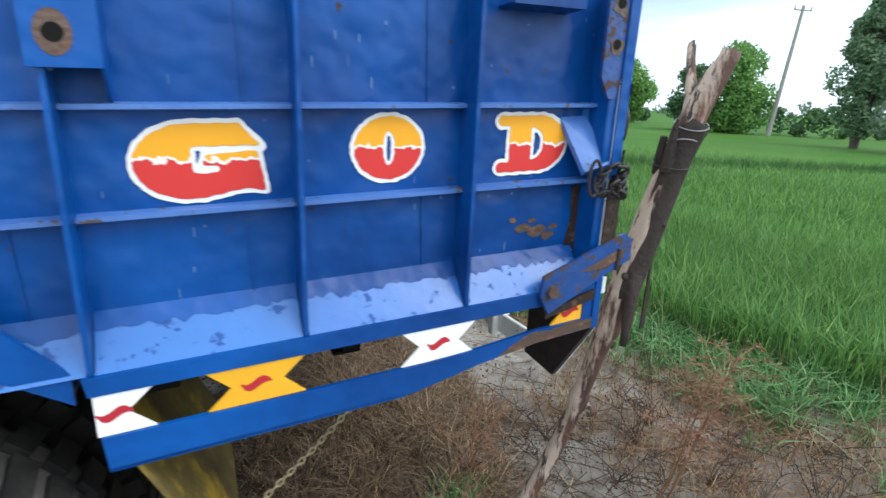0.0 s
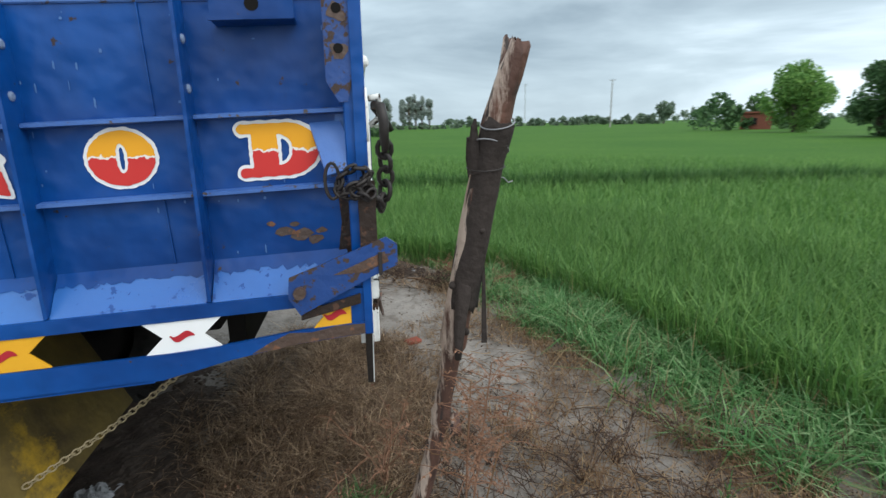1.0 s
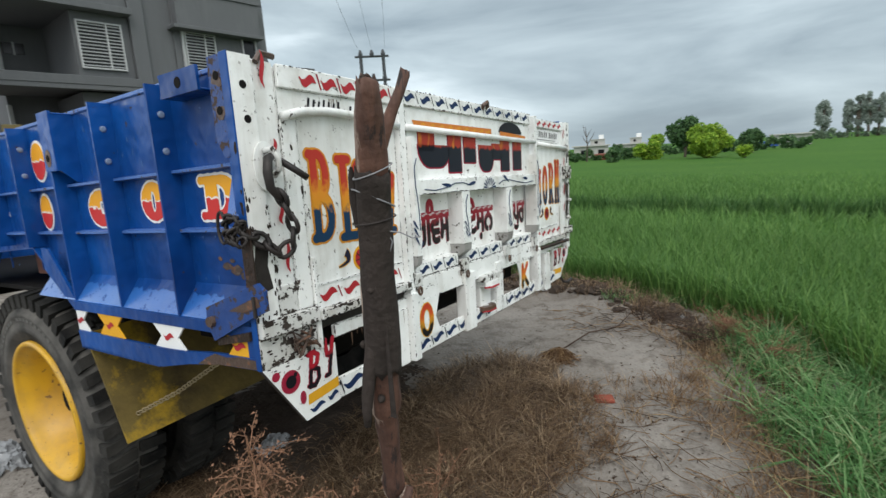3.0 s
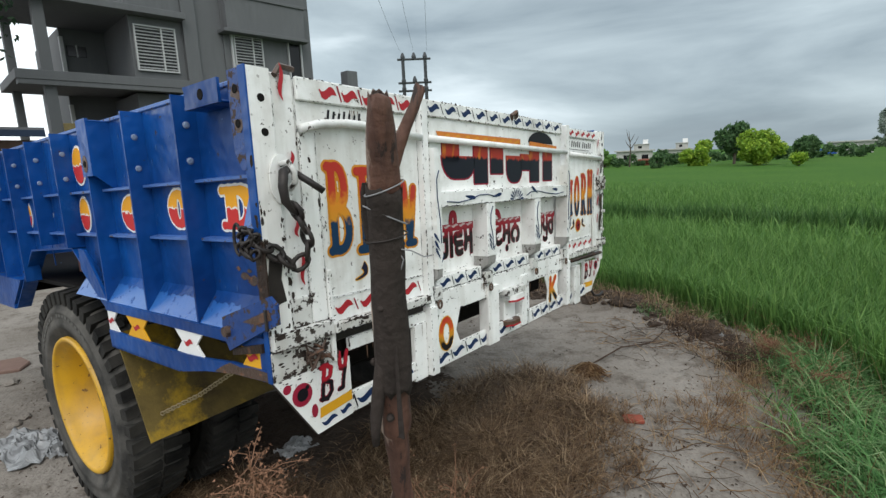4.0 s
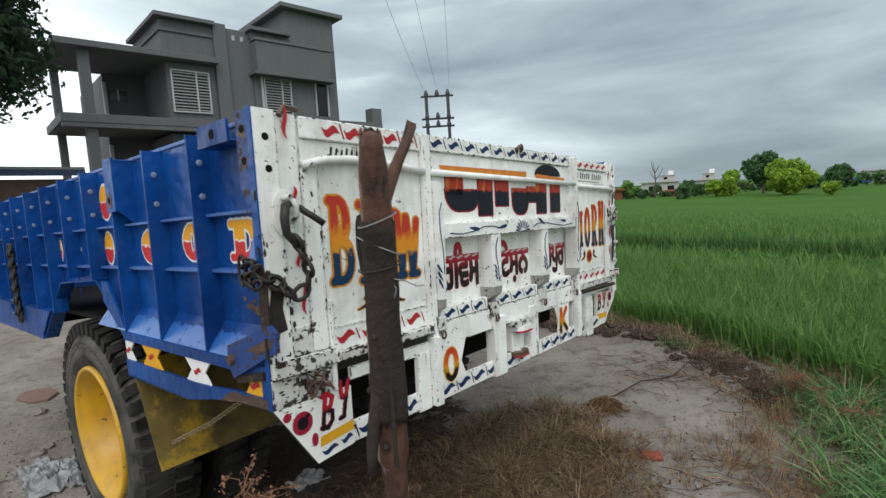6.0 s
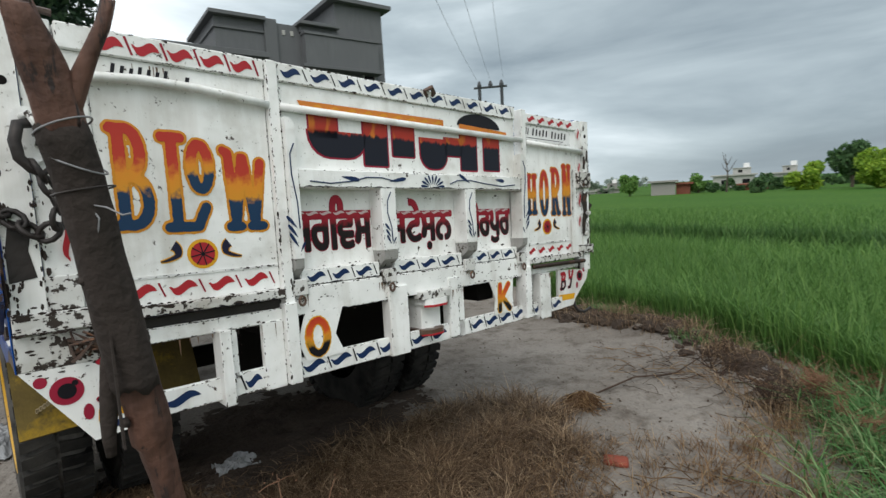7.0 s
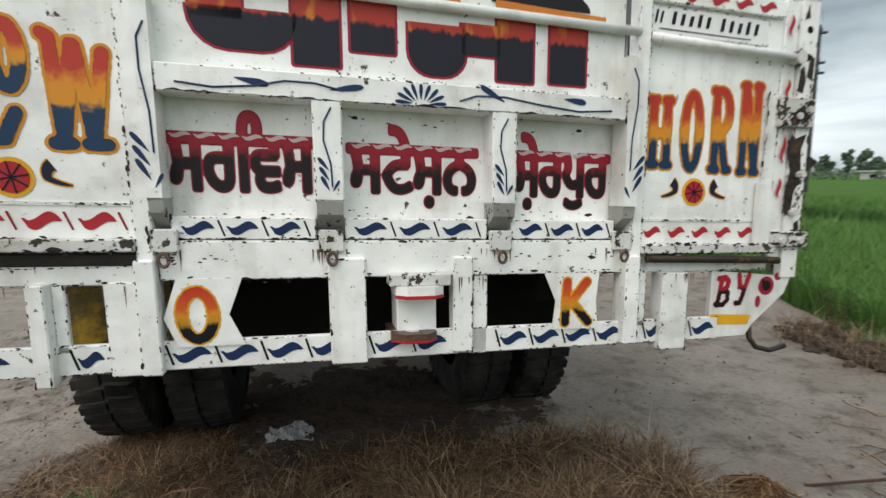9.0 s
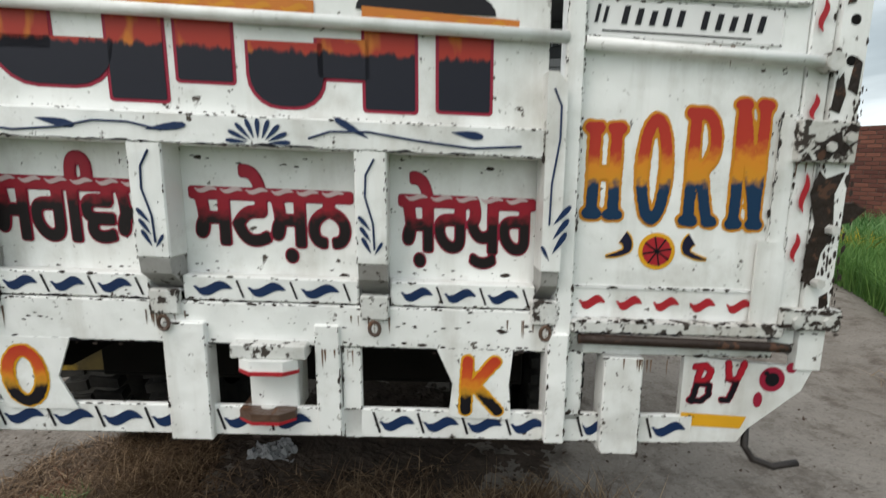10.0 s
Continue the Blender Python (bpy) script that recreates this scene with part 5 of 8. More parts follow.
rbox("cross_band", 1.533, 2.594, 1.342, 1.398, 0.85, 0.922, WHITE, gate, "white cross band with blue flower trim")
for y0, y1, z1 in ((1.503, 1.532, 1.545), (2.595, 2.632, 1.50)):
    part("tall_rib", prism([(y0, 1.13), (y1, 1.13), (y1, z1 - 0.02), ((y0 + y1) / 2, z1), (y0, z1)], "x", 0.86, 0.925), WHITE, gate, "", True)
for y0, y1 in ((1.832, 1.895), (2.241, 2.302)):
    rbox("rib", y0, y1, 1.13, 1.345, 0.85, 0.922, WHITE, gate)
for y0, y1 in ((1.504, 1.532), (1.835, 1.892), (2.244, 2.299), (2.597, 2.630)):
    part("rib_toe", prism([(0.85, 1.13), (0.922, 1.13), (0.918, 1.10), (0.86, 1.06)], "y", y0, y1), WORN_GREY, gate, "grey worn rib foot", True)
for y0, y1 in ((1.533, 1.832), (1.896, 2.240), (2.303, 2.594)):
    rbox("lower_band", y0, y1, 1.042, 1.092, 0.85, 0.888, WHITE, gate, "white band with blue brush marks")
    n = 3
    for k in range(n):
        u = y0 + 0.02 + (y1 - y0 - 0.03) / n * k
        flat([wave_mark(u, 1.067, (y1 - y0) / n * 0.66, 0.036)], "rear", 0.8892, NAVY_PAINT, gate, "brush_mark")
        e = u + (y1 - y0) / n * 0.72
        flat([[(e, 1.084), (e + 0.004, 1.085), (e + 0.016, 1.05), (e + 0.012, 1.049)]], "rear", 0.8893, BLACK_PAINT, gate, "brush_line")
for y in (1.520, 1.864, 2.272, 2.612):
    rbox("hinge_strap", y - 0.028, y + 0.028, 1.015, 1.065, 0.885, 0.905, CHIPPED, gate)
    part("hinge_ring", tube([(0.912, y + 0.010 * math.cos(q), 1.0 + 0.014 * math.sin(q)) for q in [2 * math.pi * k / 12 for k in range(12)]], 0.004, 6, True), RUSTY, gate, "", True)
# round bars across the leaves
for pts in ([(0.986, 1.575), (1.05, 1.592), (1.15, 1.60), (1.27, 1.597), (1.38, 1.588), (1.468, 1.578)], [(1.502, 1.578), (2.05, 1.572), (2.635, 1.565)], [(2.667, 1.558), (3.135, 1.545)]):
    part("round_bar", tube([(0.900, u, w) for u, w in pts], 0.0115, 10), WHITE, gate, "white round bar", True, True)
part("bar_end", tube([(0.885, 3.132, 1.545), (0.915, 3.132, 1.545)], 0.018, 10), CHIPPED, gate, "", True)
# ledges under the side leaves
rbox("ledge", 1.045, 1.468, 1.018, 1.045, 0.88, 0.915, CHIPPED, gate, "chipped white ledge")
rbox("ledge_gap", 1.045, 1.468, 0.985, 1.012, 0.872, 0.880, DARK_STEEL, gate)
rbox("ledge", 2.666, 3.10, 1.005, 1.03, 0.88, 0.915, CHIPPED, gate, "chipped white ledge")
part("rusty_rod", tube([(0.912, 2.68, 0.992), (0.912, 3.08, 0.985), (0.912, 3.115, 0.983)], 0.0105, 10), RUST_DARK, gate, "dark rusty hinge rod", True, True)
part("corner_strip", prism([(3.040, 1.012), (3.098, 1.010), (3.100, 1.150), (3.094, 1.185), (3.080, 1.200), (3.040, 1.202)], "x", 0.887, 0.892), WHITE, gate, "white lap plate with a rounded top", True)
rbox("leaf_frame", 0.987, 1.04, 1.06, 1.57, 0.882, 0.887, WHITE, gate)
rbox("leaf_frame", 3.06, 3.098, 1.04, 1.45, 0.882, 0.887, WHITE, gate)
rbox("weld_seam", 1.05, 1.466, 1.112, 1.118, 0.882, 0.885, WHITE_PAINT, gate)
rbox("weld_seam", 2.668, 3.055, 1.092, 1.098, 0.882, 0.885, WHITE_PAINT, gate)
part("top_latch", tube([(0.89, 2.09, 1.685), (0.905, 2.07, 1.70), (0.91, 2.10, 1.715), (0.90, 2.12, 1.70), (0.89, 2.115, 1.69)], 0.009, 6), RUSTY, gate, "", True)

INDIGO_PAINT = plain("dark_indigo_sign_paint", (0.010, 0.010, 0.035))
# BLOW and HORN with a wheel between two crescents
for ch, u0, u1, w0, w1 in (("B", 1.062, 1.155, 1.235, 1.495), ("L", 1.172, 1.290, 1.226, 1.482), ("O", 1.236, 1.306, 1.325, 1.468), ("W", 1.322, 1.450, 1.222, 1.455)):
    brush_letter(ch, u0, u1, w0, w1, "rear", 0.8832 if ch != "O" else 0.8838, SUNSET, left_leaf, 0.0128, 0.0062, AMBER_PAINT)
for ch, u0, u1, w0, w1 in (("H", 2.680, 2.762, 1.232, 1.420), ("O", 2.785, 2.855, 1.225, 1.440), ("R", 2.875, 2.955, 1.225, 1.455), ("N", 2.970, 3.048, 1.222, 1.475)):
    brush_letter(ch, u0, u1, w0, w1, "rear", 0.8832, SUNSET, right_leaf, 0.0110, 0.0052, AMBER_PAINT)
for leaf, cy, cz, r in ((left_leaf, 1.257, 1.165, 0.040), (right_leaf, 2.838, 1.172, 0.038)):
    flat([disc(cy, cz, r)], "rear", 0.8834, YELLOW_PAINT, leaf, "painted_wheel_rim")
    flat([disc(cy, cz, r * 0.78)], "rear", 0.8846, RED_PAINT, leaf, "painted_wheel")
    bm = bmesh.new()
    for k in range(8):
        q = math.pi * k / 4 + 0.2
        a, b = (math.cos(q), math.sin(q)), (-math.sin(q) * 0.0016, math.cos(q) * 0.0016)
        bm.faces.new([bm.verts.new((0.8856, cy + p[0], cz + p[1])) for p in ((b[0], b[1]), (a[0] * r * 0.8 + b[0], a[1] * r * 0.8 + b[1]), (a[0] * r * 0.8 - b[0], a[1] * r * 0.8 - b[1]), (-b[0], -b[1]))])
    part("painted_spokes", bm, BLACK_PAINT, leaf, "", True)
    for s in (-1, 1):
        mid = cy + s * 0.072
        for name, grow, height, paint in (("crescent_edge", 0.0028, 0.8834, YELLOW_PAINT), ("painted_crescent", 0.0, 0.8840, INDIGO_PAINT)):
            inside, outside = [], []
            for k in range(13):
                q = 1.0 - 2.4 * k / 12
                w = 0.0115 * (1 - k / 12) ** 0.8 + 0.0012 + grow
                out = max(0, k - 7) / 5
                c = (mid + s * 0.012 - s * math.cos(q) * 0.024 + s * 0.024 * out, cz + 0.008 + math.sin(q) * 0.022)
                outside.append((c[0] - s * w * math.cos(q), c[1] + w * math.sin(q)))
                inside.append((c[0] + s * w * math.cos(q), c[1] - w * math.sin(q)))
            flat([outside + inside[::-1]], "rear", height, paint, leaf, name)
# red and blue brush marks along the bands
for k in range(5):
    u = 1.06 + 0.078 * k
    flat([wave_mark(u, 1.678, 0.062, 0.044, -0.006)], "rear", 0.8942, RED_PAINT, gate, "brush_mark")
    flat([wave_mark(2.69 + 0.077 * k, 1.667, 0.058, 0.034)], "rear", 0.8942, RED_PAINT, gate, "brush_mark")
    flat([[(u + 0.062, 1.697), (u + 0.068, 1.698), (u + 0.080, 1.657), (u + 0.075, 1.656)]], "rear", 0.8943, MAROON_PAINT, gate, "brush_line")
for k in range(4):
    u = 1.068 + 0.098 * k
    flat([wave_mark(u, 1.080, 0.07, 0.044)], "rear", 0.8834, RED_PAINT, gate, "brush_mark")
    flat([[(u + 0.072, 1.098), (u + 0.077, 1.099), (u + 0.09, 1.062), (u + 0.086, 1.061)]], "rear", 0.8835, MAROON_PAINT, gate, "brush_line")
for k in range(5):
    flat([wave_mark(2.685 + 0.077 * k, 1.062, 0.055, 0.036)], "rear", 0.8834, RED_PAINT, gate, "brush_mark")
for k in range(11):
    u = 1.515 + 0.098 * k
    flat([wave_mark(u, 1.680, 0.066, 0.036)], "rear", 0.8962, NAVY_PAINT, gate, "brush_mark")
    flat([[(u + 0.07, 1.696), (u + 0.0735, 1.697), (u + 0.088, 1.664), (u + 0.084, 1.663)]], "rear", 0.8963, BLACK_PAINT, gate, "brush_line")
for y, z, l in ((0.945, 1.64, 0.09), (0.96, 1.47, 0.05), (0.965, 1.17, 0.09), (0.958, 1.30, 0.05), (3.12, 1.44, 0.05), (3.122, 1.26, 0.08), (3.118, 1.16, 0.06), (3.115, 1.60, 0.06)):
    flat([[(a, b) for b, a in [(p, q) for q, p in [(y + (w - z) * 0.9, z + (u - y)) for u, w in wave_mark(y, z, l, 0.024)]]]], "rear", 0.8932 if y < 0.95 else 0.8905, RED_PAINT, rear, "brush_mark")

# owner's name, shop name and telephone number stand as plain bars
rbox("number_panel", 2.672, 3.045, 1.572, 1.640, 0.882, 0.8845, WHITE_PAINT, gate)
def bar_row(u0, u1, w0, w1, n, d, parent, slant=0.006, fill=0.42):
    """Lettering that is not spelled out: a row of short bars of its size."""
    step = (u1 - u0) / n
    for k in range(n):
        u, lift = u0 + step * k, 0.2 * (w1 - w0) * ((k * 7) % 3) / 2
        flat([[(u, w0), (u + step * fill, w0), (u + step * fill + slant, w1 - lift), (u + slant, w1 - lift)]], "rear", d, BLACK_PAINT, parent, "paint_bar")


bar_row(1.088, 1.222, 1.604, 1.634, 7, 0.8836, left_leaf)
bar_row(1.252, 1.275, 1.600, 1.626, 1, 0.8836, left_leaf)
flat([[(1.095, 1.5975), (1.235, 1.5995), (1.235, 1.602), (1.095, 1.600)]], "rear", 0.8836, BLACK_PAINT, left_leaf, "paint_bar")
bar_row(2.685, 2.715, 1.598, 1.630, 2, 0.8862, right_leaf)
bar_row(2.735, 2.865, 1.597, 1.629, 5, 0.8862, right_leaf)
bar_row(2.885, 3.020, 1.594, 1.627, 5, 0.8862, right_leaf)
flat([[(2.70, 1.583), (2.985, 1.581), (2.985, 1.5835), (2.70, 1.586)]], "rear", 0.8862, BLACK_PAINT, right_leaf, "paint_bar")
for u0, u1, w0, w1, r in ((1.595, 1.81, 1.442, 1.525, 0.075), (1.80, 1.898, 1.422, 1.575, 0.004), (1.922, 2.020, 1.460, 1.575, 0.004), (2.050, 2.185, 1.421, 1.535, 0.055), (2.175, 2.27, 1.475, 1.545, 0.004), (2.262, 2.354, 1.422, 1.575, 0.004), (2.398, 2.494, 1.426, 1.575, 0.004), (1.600, 1.70, 1.500, 1.575, 0.004)):
    flat([rounded(u0 - 0.006, u1 + 0.006, w0 - 0.006, w1, r + 0.004)], "rear", 0.8858, CRIMSON_PAINT, mid_leaf, "paint_bar_edge")
    flat([rounded(u0, u1, w0, w1, r)], "rear", 0.8870, WORD_PAINT, mid_leaf, "paint_bar")
flat([[(1.565, 1.607), (2.172, 1.608), (2.172, 1.573), (1.578, 1.588)]], "rear", 0.8882, ORANGE_PAINT, mid_leaf, "paint_bar")
flat([[(2.258, 1.603), (2.546, 1.592), (2.546, 1.560), (2.258, 1.570)]], "rear", 0.8882, ORANGE_PAINT, mid_leaf, "paint_bar")
for k in range(9):
    flat([wave_mark(1.60 + 0.064 * k, 1.592, 0.05, 0.022)], "rear", 0.8890, AMBER_PAINT, mid_leaf, "brush_mark")
for k in range(4):
    flat([wave_mark(2.275 + 0.066 * k, 1.580, 0.05, 0.022)], "rear", 0.8890, AMBER_PAINT, mid_leaf, "brush_mark")
flat([arc(2.375, 1.598, 0.128, 0.052, 0, 180, 16)], "rear", 0.8872, BLACK_PAINT, mid_leaf, "paint_bar")

# three words in the recess
brush_word("\u0a38\u0a30\u0a3f\u0a35\u0a38", 1.530, 1.832, 1.150, 1.318, 0.8515, RED_DEEP, recess, 0.0046, 0.0028, CRIMSON_PAINT)
brush_word("\u0a38\u0a1f\u0a47\u0a38\u0a3c\u0a28", 1.912, 2.222, 1.122, 1.305, 0.8515, RED_DEEP, recess, 0.0046, 0.0028, CRIMSON_PAINT)
brush_word("\u0a38\u0a3c\u0a47\u0a30\u0a2a\u0a41\u0a30", 2.325, 2.590, 1.122, 1.305, 0.8515, RED_DEEP, recess, 0.0046, 0.0028, CRIMSON_PAINT)


# pale ribbon brushed along the head line of the words
PINK_PAINT = plain("pale_pink_sign_paint", (0.66, 0.50, 0.50))
for y0, y1, z, n in ((1.535, 1.828, 1.266, 6), (1.918, 2.216, 1.260, 6), (2.332, 2.585, 1.260, 5)):
    for k in range(n):
        flat([wave_mark(y0 + (y1 - y0) / n * k, z, (y1 - y0) / n * 0.9, 0.016)], "rear", 0.8549, PINK_PAINT, recess, "brush_mark")


# blue flower, leaves and tendrils
def petal(u, w, length, width, angle):
    pts = []
    for k in range(12):
        q = 2 * math.pi * k / 12
        a, b = length / 2 * (1 + math.cos(q)), width / 2 * math.sin(q) * (0.6 + 0.4 * math.cos(q))
        pts.append((u + a * math.cos(angle) - b * math.sin(angle), w + a * math.sin(angle) + b * math.cos(angle)))
    return pts


def tendril(pts, r, name="tendril"):
    return part(name, tube([(0.9235 if 1.34 < w < 1.41 and 1.533 < u < 2.594 else 0.9262 if u < 1.55 or u > 2.594 else 0.9235, u, w) for u, w in pts], r, 5), NAVY_PAINT, gate, "", True)


flat([petal(2.07 + 0.019 * math.cos(q), 1.350 + 0.008 * math.sin(q), 0.036 + 0.004 * abs(math.cos(q)), 0.0125, q) for q in [math.pi * (0.02 + 0.12 * k) for k in range(9)]], "rear", 0.9234, NAVY_PAINT, gate, "painted_flower")
flat([petal(1.68, 1.378, 0.07, 0.022, -0.15), petal(1.87, 1.366, 0.075, 0.02, 0.15), petal(2.27, 1.366, 0.07, 0.02, math.pi - 0.5), petal(2.42, 1.384, 0.06, 0.022, -0.1)], "rear", 0.9234, NAVY_PAINT, gate, "painted_leaf")
tendril([(1.57, 1.362), (1.64, 1.356), (1.72, 1.364), (1.78, 1.378), (1.84, 1.378), (1.90, 1.366)], 0.0022)
tendril([(2.16, 1.362), (2.20, 1.376), (2.27, 1.378), (2.36, 1.366), (2.46, 1.357), (2.55, 1.364)], 0.0022)
for y, s in ((1.518, 1), (2.613, -1)):
    tendril([(y + 0.006 * s, 1.47), (y - 0.008 * s, 1.44), (y - 0.008 * s, 1.38), (y + 0.004 * s, 1.30), (y + 0.006 * s, 1.22)], 0.002)
    flat([petal(y - 0.002 * s, 1.165 + 0.028 * k, 0.05, 0.016, math.pi * 0.5 + s * (0.55 + 0.08 * k)) for k in range(3)] + [petal(y + 0.003 * s, 1.150, 0.034, 0.011, math.pi * 0.5 - s * 0.5)], "rear", 0.9262, NAVY_PAINT, gate, "painted_leaf")
for y in (1.866, 2.272):
    tendril([(y + 0.006, 1.33), (y - 0.010, 1.30), (y - 0.012, 1.26), (y + 0.002, 1.21), (y + 0.004, 1.16)], 0.002)
    flat([petal(y - 0.002, 1.152 + 0.022 * k, 0.036, 0.013, math.pi * 0.5 + 0.5 + 0.1 * k) for k in range(3)] + [petal(y + 0.004, 1.150, 0.030, 0.009, math.pi * 0.5 - 0.55)], "rear", 0.9234, NAVY_PAINT, gate, "painted_leaf")

# chain, hook and shackle at the near corner
hook = thing("tailgate_chain", (0.9, 0.93, 1.3), "dark greasy steel chain and hook at the corner post", "chain")
part("backing_plate", prism(disc(0.921, 1.449, 0.036, 0.062, 24), "x", 0.8935, 0.900), WHITE, hook, "white oval backing plate", True)
part("shackle", tube([(0.905, 0.913, 1.485), (0.925, 0.923, 1.49), (0.93, 0.935, 1.465), (0.925, 0.938, 1.44), (0.905, 0.936, 1.425)], 0.008, 8), CHIPPED, hook, "", True, True)
part("hook_bar", tube([(0.915, 0.926, 1.472), (0.93, 0.903, 1.465), (0.935, 0.894, 1.43), (0.935, 0.898, 1.395), (0.938, 0.916, 1.372), (0.938, 0.934, 1.362), (0.936, 0.944, 1.372)], [0.010, 0.012, 0.012, 0.0115, 0.010, 0.008, 0.006], 10), DARK_STEEL, hook, "dark hook bar", True, True)
part("locking_pin", tube([(0.915, 0.940, 1.468), (0.945, 0.975, 1.435), (0.958, 0.998, 1.415)], 0.009, 8), DARK_STEEL, hook, "dark locking pin", True, True)
chain("chain_run", [warp(p) for p in ((0.936, 0.926, 1.368), (0.938, 0.940, 1.335), (0.938, 0.952, 1.295), (0.934, 0.950, 1.255), (0.925, 0.930, 1.236), (0.912, 0.902, 1.245), (0.90, 0.865, 1.28), (0.885, 0.838, 1.30))], 0.050, 0.0064, DARK_STEEL, hook)
knot = thing("corner_chain", (0.84, 0.84, 1.2), "tangled dark chain wound round the corner lug", "chain")
chain("chain_run", [warp(p) for p in ((0.893, 0.838, 1.30), (0.885, 0.826, 1.328), (0.858, 0.828, 1.332), (0.835, 0.834, 1.318), (0.822, 0.838, 1.288), (0.836, 0.832, 1.270), (0.862, 0.828, 1.272), (0.886, 0.83, 1.288), (0.897, 0.836, 1.315), (0.875, 0.822, 1.300), (0.85, 0.82, 1.29), (0.885, 0.822, 1.262), (0.90, 0.83, 1.275))], 0.030, 0.0042, DARK_STEEL, knot)
part("wire_loop", tube([warp((0.812 + 0.016 * math.cos(q), 0.836, 1.305 + 0.04 * math.sin(q))) for q in [2 * math.pi * k / 16 for k in range(16)]], 0.004, 6, True), DARK_STEEL, knot)
bm = bmesh.new()
wire = [[random.uniform(-1, 1) for _ in range(3)] for _ in range(27)]
add_tube(bm, [warp(Vector((0.905 + 0.012 * q[0], 0.985 + 0.045 * q[1], 0.975 + 0.035 * q[2]))) for q in wire], 0.0035, 5)
side_chain = thing("side_chain", (-1.95, 0.85, 0.8), "dark chain hung in a double strand on the trailer side", "chain")
for dx in (0.0, 0.055):
    chain("chain_run", [warp(p) for p in ((-1.99 + dx, 0.848, 1.40), (-1.975 + dx, 0.846, 1.25), (-1.96 + dx, 0.844, 1.08), (-1.95 + dx, 0.846, 0.96))], 0.05, 0.007, DARK_STEEL, side_chain)
part("shackle", tube([warp((-2.02 + 0.05 * math.cos(q), 0.84, 1.03 + 0.045 * math.sin(q))) for q in [0.4 + 5.2 * k / 14 for k in range(15)]], 0.010, 7), BLUE, side_chain, "blue shackle", smooth=True)
part("wire_knot", bm, RUSTY, rear, "rusty knot of wire")
part("fuel_hose", tube([(0.86, 3.08, 0.80), (0.88, 3.07, 0.745), (0.89, 3.085, 0.72), (0.905, 3.12, 0.712), (0.91, 3.17, 0.725)], 0.008, 8), DARK_STEEL, rear, "black bent rod", True, True)
part("tail_latch", prism([(3.205, 1.235), (3.240, 1.245), (3.268, 1.272), (3.240, 1.285), (3.205, 1.28)], "x", 0.83, 0.875), RUST_DARK, rear, "rusty latch tongue", True)
part("shim_chain", tube([(0.89, 0.93, 1.70), (0.885, 0.95, 1.725), (0.885, 0.99, 1.722)], 0.008, 6), RUSTY, rear, "", True)


# ragged lower rim of the old blue paint, over the freshly painted foot
rag = random.Random(8)
bm = bmesh.new()


def on_slope(x, z):
    return (x, 0.9195 - (1.135 - z) * 0.724, z)


for a, b in zip(ends[1:], ends):
    if b < -0.2:
        continue
    x, lows = a + 0.007, []
    while x < b - 0.007:
        lows.append((x, 1.104 + rag.uniform(0.0, 0.008) - (0.006 if rag.random() < 0.2 else 0)))
        x += rag.uniform(0.003, 0.016)
    lows.append((b - 0.007, 1.106))
    for (xa, za), (xb, zb) in zip(lows, lows[1:]):
        bm.faces.new([bm.verts.new(p) for p in (on_slope(xa, 1.136), on_slope(xb, 1.136), on_slope(xb, zb), on_slope(xa, za))])
part("old_paint_rim", bm, BLUE, near_side, "", True)
# run-down stains, scuffs and pale scratches on the side sheet
PALE_SCUFF = plain("pale_scuffed_blue", (0.09, 0.20, 0.46), rough=0.6, vary=0.5, scale=70)
bm = bmesh.new()
for _ in range(60):
    x, z, l, w = rag.uniform(-0.9, 0.84), rag.choice((rag.uniform(1.14, 1.28), rag.uniform(1.31, 1.45), rag.uniform(1.48, 1.69))), rag.uniform(0.002, 0.012), rag.uniform(0.0008, 0.0024)
    if rag.random() < 0.35:
        l, w = w * 2, l * 0.3
    bm.faces.new([bm.verts.new((x + dx * w, 0.9182, z + dz * l)) for dx, dz in ((-1, -0.6), (0.7, -1), (1, 0.5), (0.1, 1), (-0.8, 0.7))])
part("scuffing", bm, PALE_SCUFF, near_side, "", True, kind="stuff")
part("rust_ring", prism(disc(-0.136, 1.556, 0.022, 0.030, 16), "y", 0.8449, 0.8457), RUSTY, trailer, "", True)
# black disc for the shade in the bracket's hole
part("bolt_hole", prism(disc(-0.136, 1.556, 0.0125, n=14), "y", 0.8436, 0.8446), UNDER, trailer, "", True)
# long dark seams where the white sheets meet
for y, z0, z1, d in ((1.0405, 1.06, 1.57, 0.8876), (1.4672, 1.10, 1.66, 0.8826), (0.9865, 1.06, 1.70, 0.8846), (2.6665, 1.06, 1.64, 0.8826), (3.0595, 1.05, 1.45, 0.8876)):
    pts = [(y + rag.gauss(0, 0.0008), z0 + (z1 - z0) * k / 24) for k in range(25)]
    back = [(u + rag.uniform(0.0006, 0.0045) * rag.random(), w) for u, w in pts[::-1]]
    flat([pts + back], "rear", d, BLACK_PAINT, gate, "open_seam")
